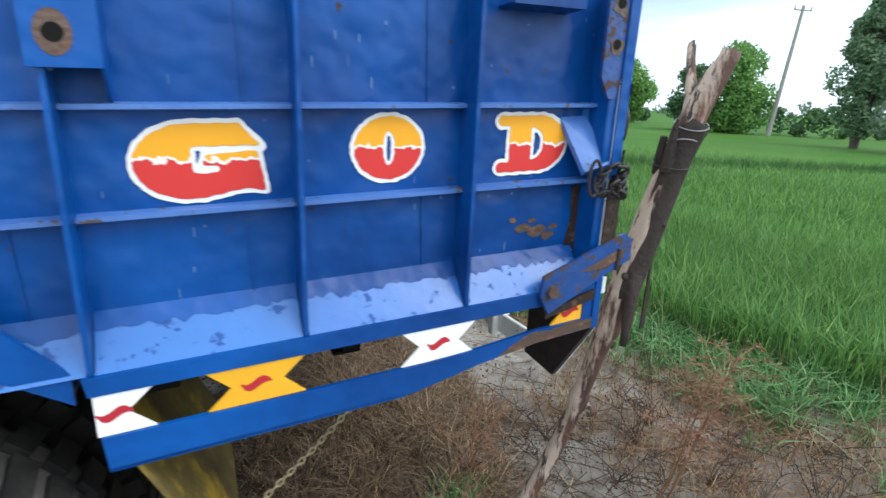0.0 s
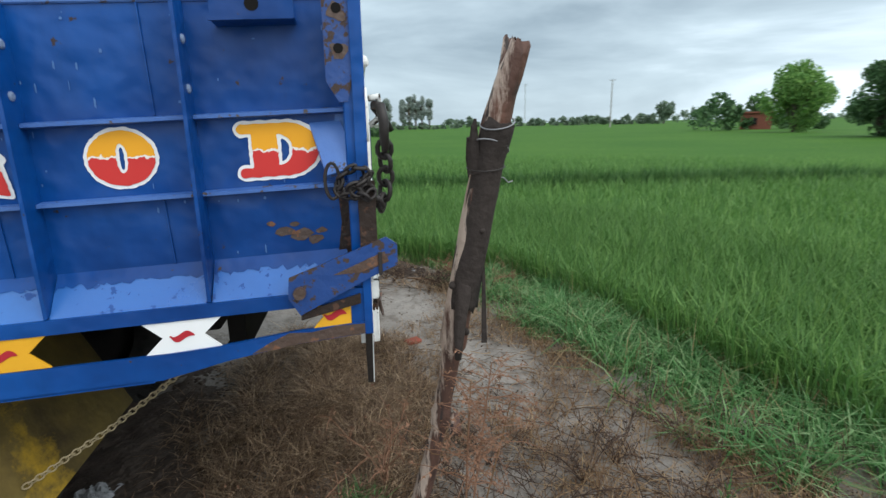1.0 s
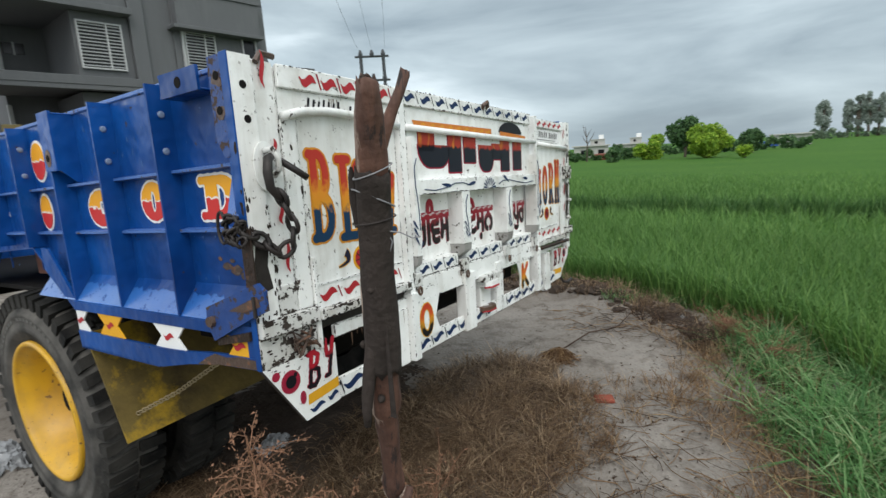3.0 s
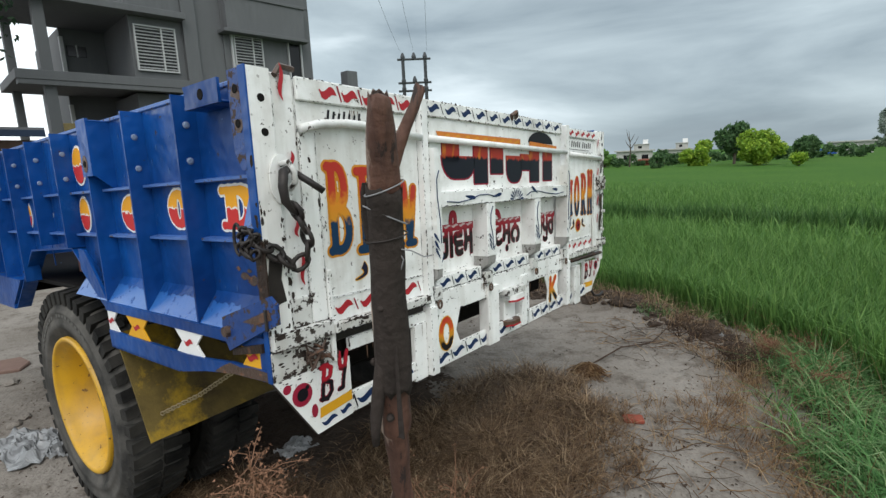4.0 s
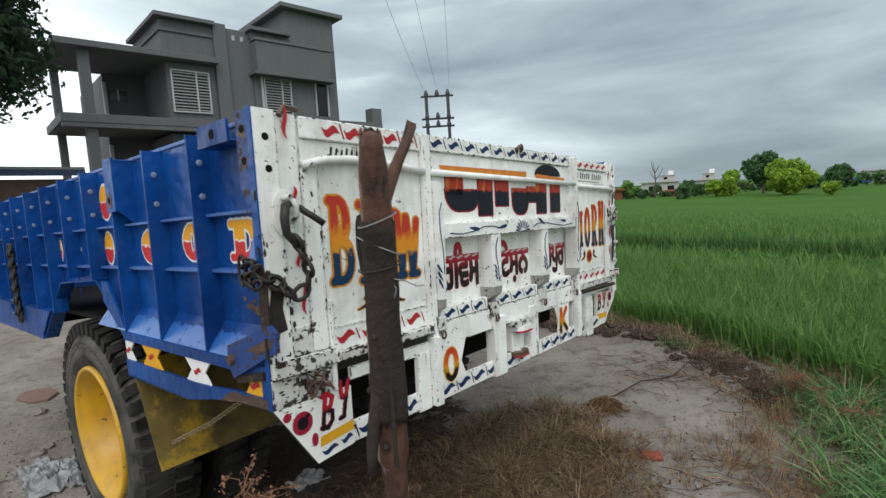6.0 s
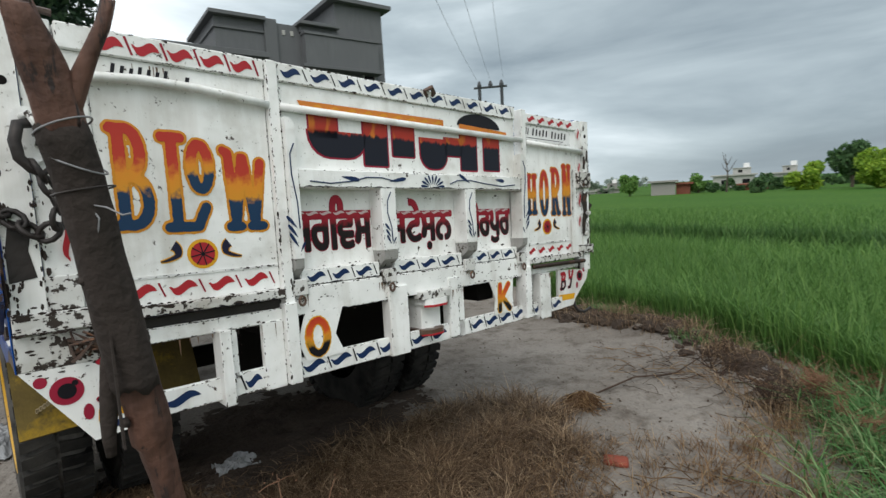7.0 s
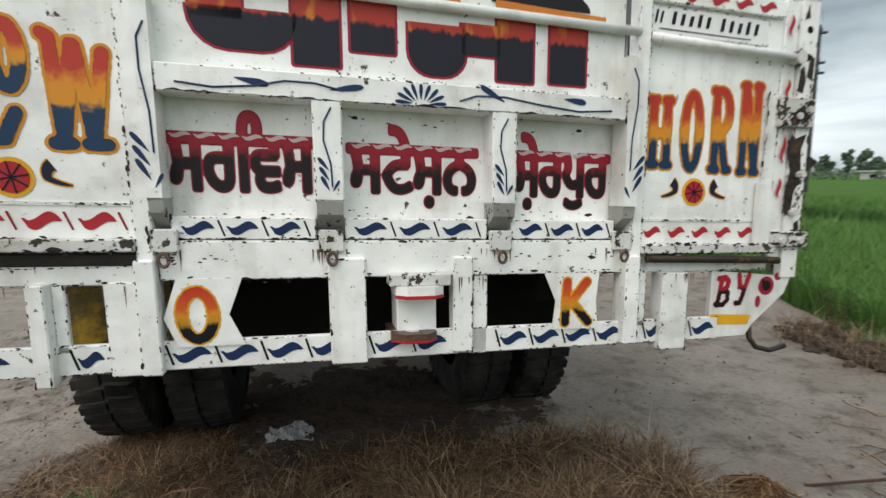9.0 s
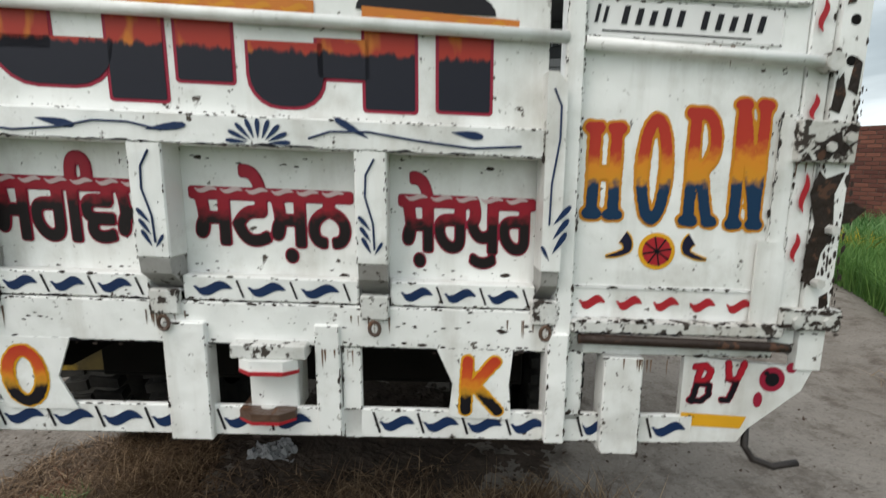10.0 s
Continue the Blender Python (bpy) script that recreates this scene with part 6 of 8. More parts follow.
for z, y0, y1, d in ((1.0172, 1.05, 1.468, 0.9157), (1.6475, 1.0, 1.46, 0.8826), (1.6515, 1.51, 2.59, 0.8857), (1.0415, 1.51, 2.62, 0.8927), (0.9525, 1.51, 2.62, 0.8928), (1.3445, 1.55, 2.60, 0.9228), (1.0035, 2.67, 3.09, 0.9157), (1.6445, 2.67, 3.08, 0.8826)):
    n = 60
    pts = [(y0 + (y1 - y0) * k / n, z + rag.gauss(0, 0.0006)) for k in range(n + 1)]
    back = [(u, w + 0.0008 + 0.006 * rag.random() ** 3) for u, w in pts[::-1]]
    flat([pts + back], "rear", d, BLACK_PAINT, gate, "open_seam")
# the corner post's outer edge is blue and rusty, like the side
part("post_edge", box(0.866, 0.8935, 0.8475, 0.8525, 1.30, 1.713, 0.001), BLUE, rear, "blue post edge", True)
part("post_edge", box(0.866, 0.906, 0.8445, 0.8495, 1.08, 1.30, 0.001), RUST_DARK, rear, "rusty post edge", True)
part("post_edge", box(0.866, 0.886, 0.8445, 0.8475, 0.93, 1.08, 0.001), BLUE, rear, "blue post edge", True)


# ---- flaked paint along the white edges ----
def flakes(name, lines, d, mat, parent, seed, size=0.006, per_m=90, spread=0.004):
    """Small ragged patches where paint has flaked off along edges."""
    r = random.Random(seed)
    bm = bmesh.new()
    for (ua, wa), (ub, wb) in lines:
        length = math.hypot(ub - ua, wb - wa)
        t = 0.0
        while t < length:
            t += r.expovariate(per_m * r.choice((0.35, 1, 2.2)))
            f = t / length
            if f > 1:
                break
            u, w = ua + (ub - ua) * f + r.gauss(0, spread), wa + (wb - wa) * f + r.gauss(0, spread)
            s = size * r.uniform(0.3, 1.0) * (2.2 if r.random() < 0.08 else 1)
            along = math.atan2(wb - wa, ub - ua)
            n = 7
            pts = []
            for k in range(n):
                q = 2 * math.pi * k / n
                a, b2 = s * 1.5 * r.uniform(0.5, 1) * math.cos(q), s * 0.6 * r.uniform(0.4, 1) * math.sin(q)
                pts.append((u + a * math.cos(along) - b2 * math.sin(along), w + a * math.sin(along) + b2 * math.cos(along)))
            bm.faces.new([bm.verts.new((d, p, q)) for p, q in pts])
    return part(name, bm, mat, parent, "", True, kind="stuff")


FLAKE = plain("bare_flaked_steel", (0.05, 0.036, 0.03), rough=0.85, vary=0.6, scale=60)
flakes("flaked_edge", [((1.05, 1.046), (1.468, 1.046)), ((2.67, 1.031), (3.10, 1.031)), ((1.05, 1.02), (1.468, 1.02))], 0.9156, FLAKE, gate, 1, 0.006, 150, 0.003)
flakes("flaked_edge", [((1.468, 1.0), (1.468, 1.7)), ((1.502, 1.0), (1.502, 1.7)), ((2.632, 0.97), (2.632, 1.7)), ((2.666, 0.97), (2.666, 1.7))], 0.9056, FLAKE, gate, 2, 0.004, 80, 0.0015)
flakes("flaked_edge", [((0.853, 1.05), (0.853, 1.5)), ((0.915, 1.06), (0.915, 1.35)), ((0.86, 1.06), (0.90, 1.3)), ((3.205, 1.05), (3.205, 1.6)), ((3.15, 1.05), (3.15, 1.65)), ((3.18, 1.05), (3.18, 1.45))], 0.8927, FLAKE, rear, 3, 0.008, 140, 0.008)
flakes("flaked_edge", [((1.508, 1.041), (2.62, 1.041)), ((1.508, 0.956), (2.62, 0.956)), ((1.51, 1.0), (2.6, 1.0))], 0.8926, FLAKE, rear, 4, 0.005, 70, 0.006)
flakes("flaked_edge", [((1.11, 0.753), (2.94, 0.753)), ((1.11, 0.816), (2.94, 0.816))], 0.8887, FLAKE, rear, 5, 0.004, 60, 0.002)
flakes("flaked_edge", [((1.55, 1.346), (2.60, 1.346)), ((1.55, 1.399), (2.60, 1.399)), ((1.82, 1.14), (1.82, 1.34)), ((2.238, 1.14), (2.238, 1.34)), ((1.88, 1.14), (1.88, 1.34)), ((2.298, 1.14), (2.298, 1.34))], 0.9226, FLAKE, gate, 6, 0.0035, 60, 0.0015)
flakes("flaked_edge", [((1.0, 1.649), (1.46, 1.649)), ((2.67, 1.647), (3.08, 1.647)), ((0.995, 1.70), (1.46, 1.70))], 0.8937, FLAKE, gate, 7, 0.0035, 70, 0.0015)
flakes("flaked_edge", [((1.51, 1.653), (2.59, 1.653)), ((1.51, 1.704), (2.59, 1.704))], 0.8957, FLAKE, gate, 8, 0.004, 80, 0.002)
flakes("flaked_edge", [((0.99, 1.55), (1.06, 1.30)), ((1.04, 1.06), (1.04, 1.5)), ((1.0, 1.1), (1.0, 1.4)), ((3.06, 1.05), (3.06, 1.44))], 0.8877, FLAKE, gate, 9, 0.005, 70, 0.006)
flakes("flaked_edge", [((1.555, 1.10), (1.82, 1.10)), ((1.89, 1.10), (2.23, 1.10)), ((2.31, 1.10), (2.58, 1.10)), ((1.9, 1.32), (2.2, 1.32)), ((2.33, 1.32), (2.55, 1.32))], 0.8508, FLAKE, gate, 10, 0.005, 40, 0.008)
flakes("flaked_edge", [((0.86, 0.935), (1.04, 0.935)), ((0.86, 1.01), (1.04, 1.01)), ((0.87, 0.97), (1.03, 0.97)), ((0.95, 0.95), (0.95, 1.01))], 0.8867, FLAKE, rear, 11, 0.008, 160, 0.012)
flakes("flaked_edge", [((0.855, 1.02), (1.04, 1.02)), ((0.855, 1.058), (1.04, 1.058)), ((3.105, 1.03), (3.22, 1.03)), ((3.105, 1.06), (3.22, 1.06)), ((3.1, 1.365), (3.2, 1.435))], 0.9057, FLAKE, rear, 12, 0.007, 200, 0.008)
flakes("flaked_edge", [((1.11, 0.946), (1.46, 0.946)), ((1.11, 0.984), (1.46, 0.984)), ((2.67, 0.955), (3.09, 0.955)), ((2.67, 0.983), (3.09, 0.983)), ((1.33, 0.82), (1.33, 0.94))], 0.8887, FLAKE, rear, 13, 0.004, 80, 0.002)


for owner in (rear, gate):
    bars = [b for b in WORN_BARS if b[0] is owner]
    for depth in sorted({round(b[5], 4) for b in bars}):
        lines = []
        for _, y0, y1, z0, z1, x1 in bars:
            if round(x1, 4) == depth:
                lines += [((y0 + 0.002, z0), (y0 + 0.002, z1)), ((y1 - 0.002, z0), (y1 - 0.002, z1)), ((y0, z0 + 0.002), (y1, z0 + 0.002)), ((y0, z1 - 0.002), (y1, z1 - 0.002))]
        flakes("flaked_edge", lines, depth + 0.0007, FLAKE, owner, int(depth * 10000) % 997, 0.0034, 85, 0.0009)
# rust run down from hinges and joints
r = random.Random(19)
bm = bmesh.new()
for k in range(70):
    y, z, d = r.choice(((1.525, 1.02, 0.8932), (1.85, 1.02, 0.8932), (2.27, 1.02, 0.8932), (2.60, 1.02, 0.8932), (1.25, 0.944, 0.8892), (1.42, 0.944, 0.8928), (2.2, 0.95, 0.9008), (2.8, 0.95, 0.9088), (1.2, 1.64, 0.8832), (2.9, 1.57, 0.8856), (3.12, 1.36, 0.8858)))
    y += r.gauss(0, 0.03)
    l, w = r.uniform(0.012, 0.05), r.uniform(0.0007, 0.0022)
    bm.faces.new([bm.verts.new((d, y + a * w, z - b * l)) for a, b in ((-1, 0), (1, 0), (0.7, 0.5), (0.2, 1), (-0.6, 0.6))])
part("rust_run", bm, plain("brown_rust_run", (0.20, 0.12, 0.075), rough=0.8, vary=0.5, scale=50), rear, "", True, kind="stuff")


# ---- the stake in front of the tailgate ----
stake = thing("forked_stake", (1.005, 1.226, 0.0), "weathered brown forked branch driven into the ground as a stake", "wooden stake")


def rough_tube(pts, radii, n, seed, amount=0.12, ends=0.0):
    """A tube with knobs and long grooves, its two ends broken unevenly."""
    r = random.Random(seed)
    off = Vector((r.uniform(0, 50), r.uniform(0, 50), 0))
    bm = tube(pts, radii, n)
    bm.verts.ensure_lookup_table()
    for i, v in enumerate(bm.verts):
        k = i // n
        c = Vector(pts[k])
        out = v.co - c
        g = noise.noise(Vector((out.x * 55, out.y * 55, v.co.z * 5)) + off) * 0.9 + noise.noise(Vector((v.co.x * 16, v.co.y * 16, v.co.z * 13)) + off) * 0.7
        v.co = c + out * (1 + amount * 1.6 * g)
        if ends and k in (0, len(pts) - 1):
            v.co.z += ends * r.uniform(-1, 1)
    return bm


def stake_at(z):
    table = [(-0.15, 0.97, 1.275), (0.0, 1.005, 1.226), (0.15, 1.041, 1.178), (0.3, 1.07, 1.138), (0.45, 1.092, 1.104), (0.6, 1.111, 1.076), (0.75, 1.126, 1.051), (0.9, 1.14, 1.028), (1.05, 1.155, 1.007), (1.2, 1.173, 0.985), (1.35, 1.194, 0.962), (1.5, 1.226, 0.93), (1.65, 1.262, 0.886)]
    for (za, xa, ya), (zb, xb, yb) in zip(table, table[1:]):
        if z <= zb:
            f = (z - za) / (zb - za)
            return (xa + (xb - xa) * f, ya + (yb - ya) * f, z)
    return (1.262, 0.886, z)


zs = [-0.12 + 0.022 * k for k in range(80)]
part("trunk", rough_tube([stake_at(z) for z in zs], [(0.027 if z < 0.55 else 0.029 if z < 0.80 else 0.037) - 0.004 * max(0.0, min(1.0, (z - 1.25) / 0.2)) - 0.016 * max(0.0, min(1.0, (z - 1.50) / 0.13)) + 0.003 * math.sin(z * 9) + (0.006 if 0.5 < z < 0.57 else 0) for z in zs], 22, 3, 0.12, 0.012), WOOD, stake, smooth=True)
fork = [(1.212, 0.940, 1.43), (1.220, 0.955, 1.475), (1.230, 0.973, 1.52), (1.240, 0.992, 1.565), (1.250, 1.010, 1.605), (1.258, 1.022, 1.645)]
part("fork", rough_tube(fork, [0.028, 0.020, 0.0155, 0.0135, 0.013, 0.011], 14, 4, 0.14, 0.010), WOOD, stake, smooth=True)
zs = [0.93 + 0.022 * k for k in range(24)]
sleeve = [tuple(Vector(stake_at(z)) + Vector((0.009, -0.005, 0))) for z in zs]
part("bark", rough_tube(sleeve, [0.0425 + 0.002 * math.sin(z * 14) - 0.005 * max(0.0, min(1.0, (z - 1.25) / 0.2)) for z in zs], 24, 6, 0.055, 0.014), BARK_DARK, stake, "dark loose bark on one side", smooth=True)
part("bark_flap", rough_tube([(1.155, 0.992, 1.04), (1.146, 0.982, 0.98), (1.138, 0.974, 0.92), (1.133, 0.969, 0.87), (1.131, 0.966, 0.83), (1.130, 0.966, 0.79)], [0.026, 0.022, 0.018, 0.015, 0.012, 0.009], 14, 7, 0.16), BARK_DARK, stake, "long hanging flap of bark", smooth=True)
part("bark_flap", rough_tube([(1.150, 1.010, 1.00), (1.146, 1.004, 0.94), (1.143, 1.002, 0.90), (1.140, 1.003, 0.865)], [0.026, 0.020, 0.012, 0.005], 10, 17, 0.15), BARK_DARK, stake, "short hanging flap of bark", smooth=True)
for pts in ([(1.165, 0.955, 1.31), (1.158, 0.945, 1.37), (1.156, 0.940, 1.425), (1.158, 0.938, 1.445)], [(1.172, 0.985, 1.30), (1.160, 0.975, 1.35), (1.152, 0.968, 1.40)]):
    part("bark_splinter", rough_tube(pts, [0.016, 0.014, 0.009, 0.004][:len(pts)], 8, 8, 0.2), BARK_DARK, stake)
part("broken_stub", rough_tube([(1.145, 1.055, 0.50), (1.15, 1.085, 0.515), (1.15, 1.10, 0.54)], [0.022, 0.018, 0.012], 9, 9, 0.15), WOOD, stake, smooth=True)
for z, dx, dy in ((1.0, -0.032, -0.024), (0.86, 0.020, -0.040), (1.16, 0.016, -0.038)):
    c = Vector(stake_at(z)) + Vector((dx, dy, 0))
    part("knot", rough_tube([c, c + Vector((dx, dy, 0)) * 0.22, c + Vector((dx, dy, 0)) * 0.34], [0.011, 0.008, 0.003], 9, int(z * 100), 0.25), BARK_DARK, stake, smooth=True)
for z, tilt, r in ((1.435, 0.016, 0.043), (1.375, -0.022, 0.047), (1.325, 0.008, 0.049)):
    c = Vector(stake_at(z)) + Vector((0.004, -0.002, 0))
    part("wire", tube([c + Vector((r * math.cos(q), r * math.sin(q), tilt * math.sin(q + 0.6))) for q in [2 * math.pi * k / 20 for k in range(20)]], 0.0019, 5, True), WIRE if z > 1.34 else DARK_STEEL, stake, "twisted binding wire", smooth=True)
part("wire_tail", tube([(1.225, 0.965, 1.30), (1.25, 0.985, 1.295), (1.27, 1.005, 1.28), (1.285, 1.015, 1.283)], 0.0017, 5), WIRE, stake)
part("wire_tail", tube([(1.225, 0.965, 1.30), (1.235, 0.975, 1.275), (1.228, 0.972, 1.25)], 0.0017, 5), WIRE, stake)
part("strap", prism([(1.195, 1.10), (1.20, 1.10), (1.216, 0.83), (1.20, 0.83)], "y", 0.975, 0.979), BARK_DARK, stake, "dark hanging strap")
part("string", tube([stake_at(0.52) if k == 0 else tuple(Vector(stake_at(0.5 - 0.02 * k)) + Vector((0.04 * math.cos(k * 1.1), 0.04 * math.sin(k * 1.1), 0))) for k in range(9)], 0.0018, 4), STRAW, stake)
for ob in stake.children:
    for v in ob.data.vertices:
        v.co = Vector((v.co.x + 0.0305 * v.co.z, v.co.y + 0.005 * v.co.z, v.co.z - 0.0305 * (v.co.x - 0.95)))


# ---- dry grass, weeds and litter on the ground ----
def patch(n, cx, cy, rx, ry, seed, power=0.6):
    r = np.random.default_rng(seed)
    a, q = r.uniform(0, 2 * np.pi, n), r.uniform(0, 1, n) ** power
    x, y = cx + rx * q * np.cos(a), cy + ry * q * np.sin(a)
    return np.stack([x, y, ground_height(x, y)], -1)


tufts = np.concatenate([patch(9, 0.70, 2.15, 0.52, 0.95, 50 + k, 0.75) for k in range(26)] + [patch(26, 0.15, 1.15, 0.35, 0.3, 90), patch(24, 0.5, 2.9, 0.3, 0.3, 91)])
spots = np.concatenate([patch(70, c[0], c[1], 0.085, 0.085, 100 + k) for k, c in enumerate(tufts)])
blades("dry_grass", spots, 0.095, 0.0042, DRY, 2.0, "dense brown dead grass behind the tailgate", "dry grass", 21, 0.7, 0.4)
spots = np.concatenate([patch(60, *c, 0.09, 0.09, 500 + k) for k, c in enumerate([(1.0 + 0.09 * k % 0.9, 1.2 + 0.31 * k % 2.6) for k in range(24)])])
mat_spots = patch(16000, 0.64, 2.1, 0.80, 1.25, 96, 0.62)
ragged = 0.35 * np.sin(mat_spots[:, 0] * 11 + 2 * np.sin(mat_spots[:, 1] * 7)) + 0.35 * np.sin(mat_spots[:, 1] * 9 + 1.5 * np.sin(mat_spots[:, 0] * 8)) + 1.25 - 1.25 * (((mat_spots[:, 0] - 0.64) / 0.80) ** 2 + ((mat_spots[:, 1] - 2.1) / 1.25) ** 2)
mat_spots = mat_spots[ragged > np.random.default_rng(99).uniform(0, 0.7, len(mat_spots))]
mat_spots = np.concatenate([mat_spots, patch(6500, -0.02, 1.05, 0.45, 0.42, 97, 0.6)])
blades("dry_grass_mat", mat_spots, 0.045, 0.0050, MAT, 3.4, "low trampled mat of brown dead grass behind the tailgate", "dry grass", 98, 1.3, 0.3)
blades("dry_grass_sparse", spots, 0.09, 0.003, STRAW, 1.8, "sparse brown dead grass on the bare earth", "dry grass", 22, 0.8)
litter = lambda x, y, d: ((x > 1.2) & np.where(y < 1.5, (d > -1.3) & (d < -0.10), (d > -1.1) & (d < -0.60)) & (np.sin(x * 7.3 + 2 * y) + np.sin(y * 5.1 - x) > -0.4)) * np.clip((y + 1) / 2, 0.3, 1)
blades("straw_litter", scatter(17000, 1.0, 3.8, -1.0, 4.9, -1.3, 0, 25, litter), 0.15, 0.0040, STRAW, 2.6, "tangled dead straw along the grass verge", "straw", 23, 1.4)
blades("green_tuft", np.concatenate([patch(260, 0.83, 1.35, 0.10, 0.10, 31), patch(200, 0.2, 1.0, 0.12, 0.1, 32), patch(200, -0.2, 5.3, 0.25, 0.12, 33), patch(160, 0.9, 4.75, 0.2, 0.1, 34)]), 0.10, 0.006, VERGE, 1.0, "small green grass tufts in the bare earth", "grass", 24, 0.8)


def lying_stalks(name, spots, length, radius, mat, label, category, seed):
    """Fallen stalks: thin three-sided rods lying on the ground, joined."""
    r = random.Random(seed)
    bm = bmesh.new()
    for x, y, z in spots:
        a, l = r.uniform(0, math.pi), length * r.uniform(0.4, 1.2)
        bend = r.uniform(-0.3, 0.3)
        pts = []
        for k in range(4):
            f = k / 3 - 0.5
            px, py = x + l * f * math.cos(a + bend * f), y + l * f * math.sin(a + bend * f)
            pts.append((px, py, float(ground_height(px, py)) + 0.006 + r.uniform(0, 0.018)))
        add_tube(bm, pts, radius * r.uniform(0.6, 1.3), 3)
    me = bpy.data.meshes.new(name)
    bm.to_mesh(me)
    bm.free()
    me.materials.append(mat)
    return tagged(new(name, me), label, category, kind="stuff")


spots = np.concatenate([patch(260, 1.6, 2.0, 0.75, 1.1, 41), patch(70, 1.0, 4.3, 0.7, 0.4, 42), patch(120, 2.1, 1.3, 0.6, 0.7, 43), patch(60, 0.9, 1.3, 0.5, 0.4, 44)])
lying_stalks("fallen_stalks", spots, 0.20, 0.0022, STRAW, "fallen dry stalks scattered over the earth", "straw", 45)
TWIG = plain("dark_twig", (0.065, 0.040, 0.028), rough=0.9, vary=0.4)
spots = np.concatenate([patch(110, 1.75, 1.9, 0.75, 1.1, 46), patch(80, 2.0, 1.0, 0.8, 0.5, 47), patch(70, 1.25, 1.2, 0.45, 0.4, 48), patch(50, 1.2, 4.1, 0.6, 0.45, 49)])
lying_stalks("dark_stalks", spots, 0.24, 0.0019, TWIG, "dark dead stalks and twigs pressed into the earth", "twigs", 46)
# crumbs of dark leaf and earth strewn over the yard
r = np.random.default_rng(88)
spots = np.concatenate([patch(600, 1.5, 2.2, 1.1, 1.8, 52), patch(160, 0.4, 3.9, 1.3, 1.2, 53), patch(900, -1.8, 0.3, 1.6, 1.2, 54), patch(700, 0.5, 1.3, 0.8, 0.7, 55)])
blades("leaf_crumbs", spots, 0.012, 0.011, TWIG, 2.5, "dark crumbs of leaf and bark on the earth", "leaf litter", 56, 1.5)
RED_WEED = plain("reddish_dry_weed", (0.26, 0.135, 0.08), rough=0.9, vary=0.5, scale=40)


def dead_weed(name, base, height, spread, stems, mat, label, seed, clusters=True):
    """A dead branching weed: thin stems with small seed clusters."""
    r = random.Random(seed)
    weed = thing(name, base, label, "dead weed", "dead weeds")
    b = Vector(base)
    for _ in range(stems):
        a, lean = r.uniform(0, 2 * math.pi), spread * r.uniform(0.3, 1.0)
        pts = [b + Vector((math.cos(a) * lean * f ** 1.4, math.sin(a) * lean * f ** 1.4, height * r.uniform(0.9, 1.1) * f * (1 - 0.25 * f))) + Vector((r.gauss(0, 0.008), r.gauss(0, 0.008), 0)) for f in (0, 0.25, 0.5, 0.75, 1.0)]
        bm = tube(pts, [0.0035, 0.003, 0.0025, 0.002, 0.0012], 4)
        tips = []
        for k in (2, 3, 4):
            for _ in range(3):
                e = pts[k] + Vector((r.uniform(-1, 1), r.uniform(-1, 1), r.uniform(-0.3, 0.8))) * 0.07
                add_tube(bm, [pts[k], (pts[k] + e) / 2 + Vector((0, 0, 0.006)), e], [0.002, 0.0016, 0.001], 3)
                tips.append(e)
        if clusters:
            for e in tips + pts[3:]:
                for _ in range(9):
                    c = e + Vector((r.gauss(0, 0.012), r.gauss(0, 0.012), r.gauss(0, 0.012)))
                    s = r.uniform(0.003, 0.008)
                    vs = [bm.verts.new(c + Vector((r.uniform(-s, s), r.uniform(-s, s), r.uniform(-s, s)))) for _ in range(3)]
                    bm.faces.new(vs)
        part("stem", bm, mat, weed)
    return weed


def clod_bank(name, spots, lo, hi, mat, label, seed, detail=2):
    """Lumps of turned earth lying close together, joined."""
    r = random.Random(seed)
    verts, faces = [], []
    base = bmesh.new()
    bmesh.ops.create_icosphere(base, subdivisions=detail, radius=1)
    base.verts.index_update()
    dirs, tris = [v.co.copy() for v in base.verts], [[v.index for v in f.verts] for f in base.faces]
    base.free()
    for x, y, z in spots:
        s, o = r.uniform(lo, hi) * r.choice((0.5, 0.7, 1.0)), len(verts)
        off = Vector((r.uniform(0, 90), r.uniform(0, 90), 0))
        for d in dirs:
            k = s * (0.85 + 0.55 * noise.noise(d * 1.6 + off) + 0.2 * noise.noise(d * 5 + off))
            verts.append((x + d.x * k * 1.25, y + d.y * k, z + d.z * k * 0.65 + s * 0.1))
        faces += [[o + i for i in t] for t in tris]
    me = bpy.data.meshes.new(name)
    me.from_pydata(verts, [], faces)
    me.materials.append(mat)
    return tagged(new(name, me), label, "earth clods", kind="stuff")


bank_line = [((-0.95, 5.4), (-0.2, 5.12)), ((-0.2, 5.12), (0.3, 5.08)), ((0.3, 5.08), (0.9, 4.78)), ((0.9, 4.78), (1.5, 4.4)), ((1.5, 4.4), (1.95, 4.0)), ((1.95, 4.0), (2.2, 3.4))]
r = np.random.default_rng(71)
bank = []
for i, ((ax, ay), (bx, by)) in enumerate(bank_line):
    f = r.uniform(0, 1, 46 if i < 4 else 26)
    x, y = ax + (bx - ax) * f + r.normal(0, 0.07, len(f)), ay + (by - ay) * f + r.normal(0, 0.08, len(f))
    bank.append(np.stack([x, y, ground_height(x, y)], -1))
bank = np.concatenate(bank)
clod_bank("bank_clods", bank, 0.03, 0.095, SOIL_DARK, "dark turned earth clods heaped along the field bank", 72)
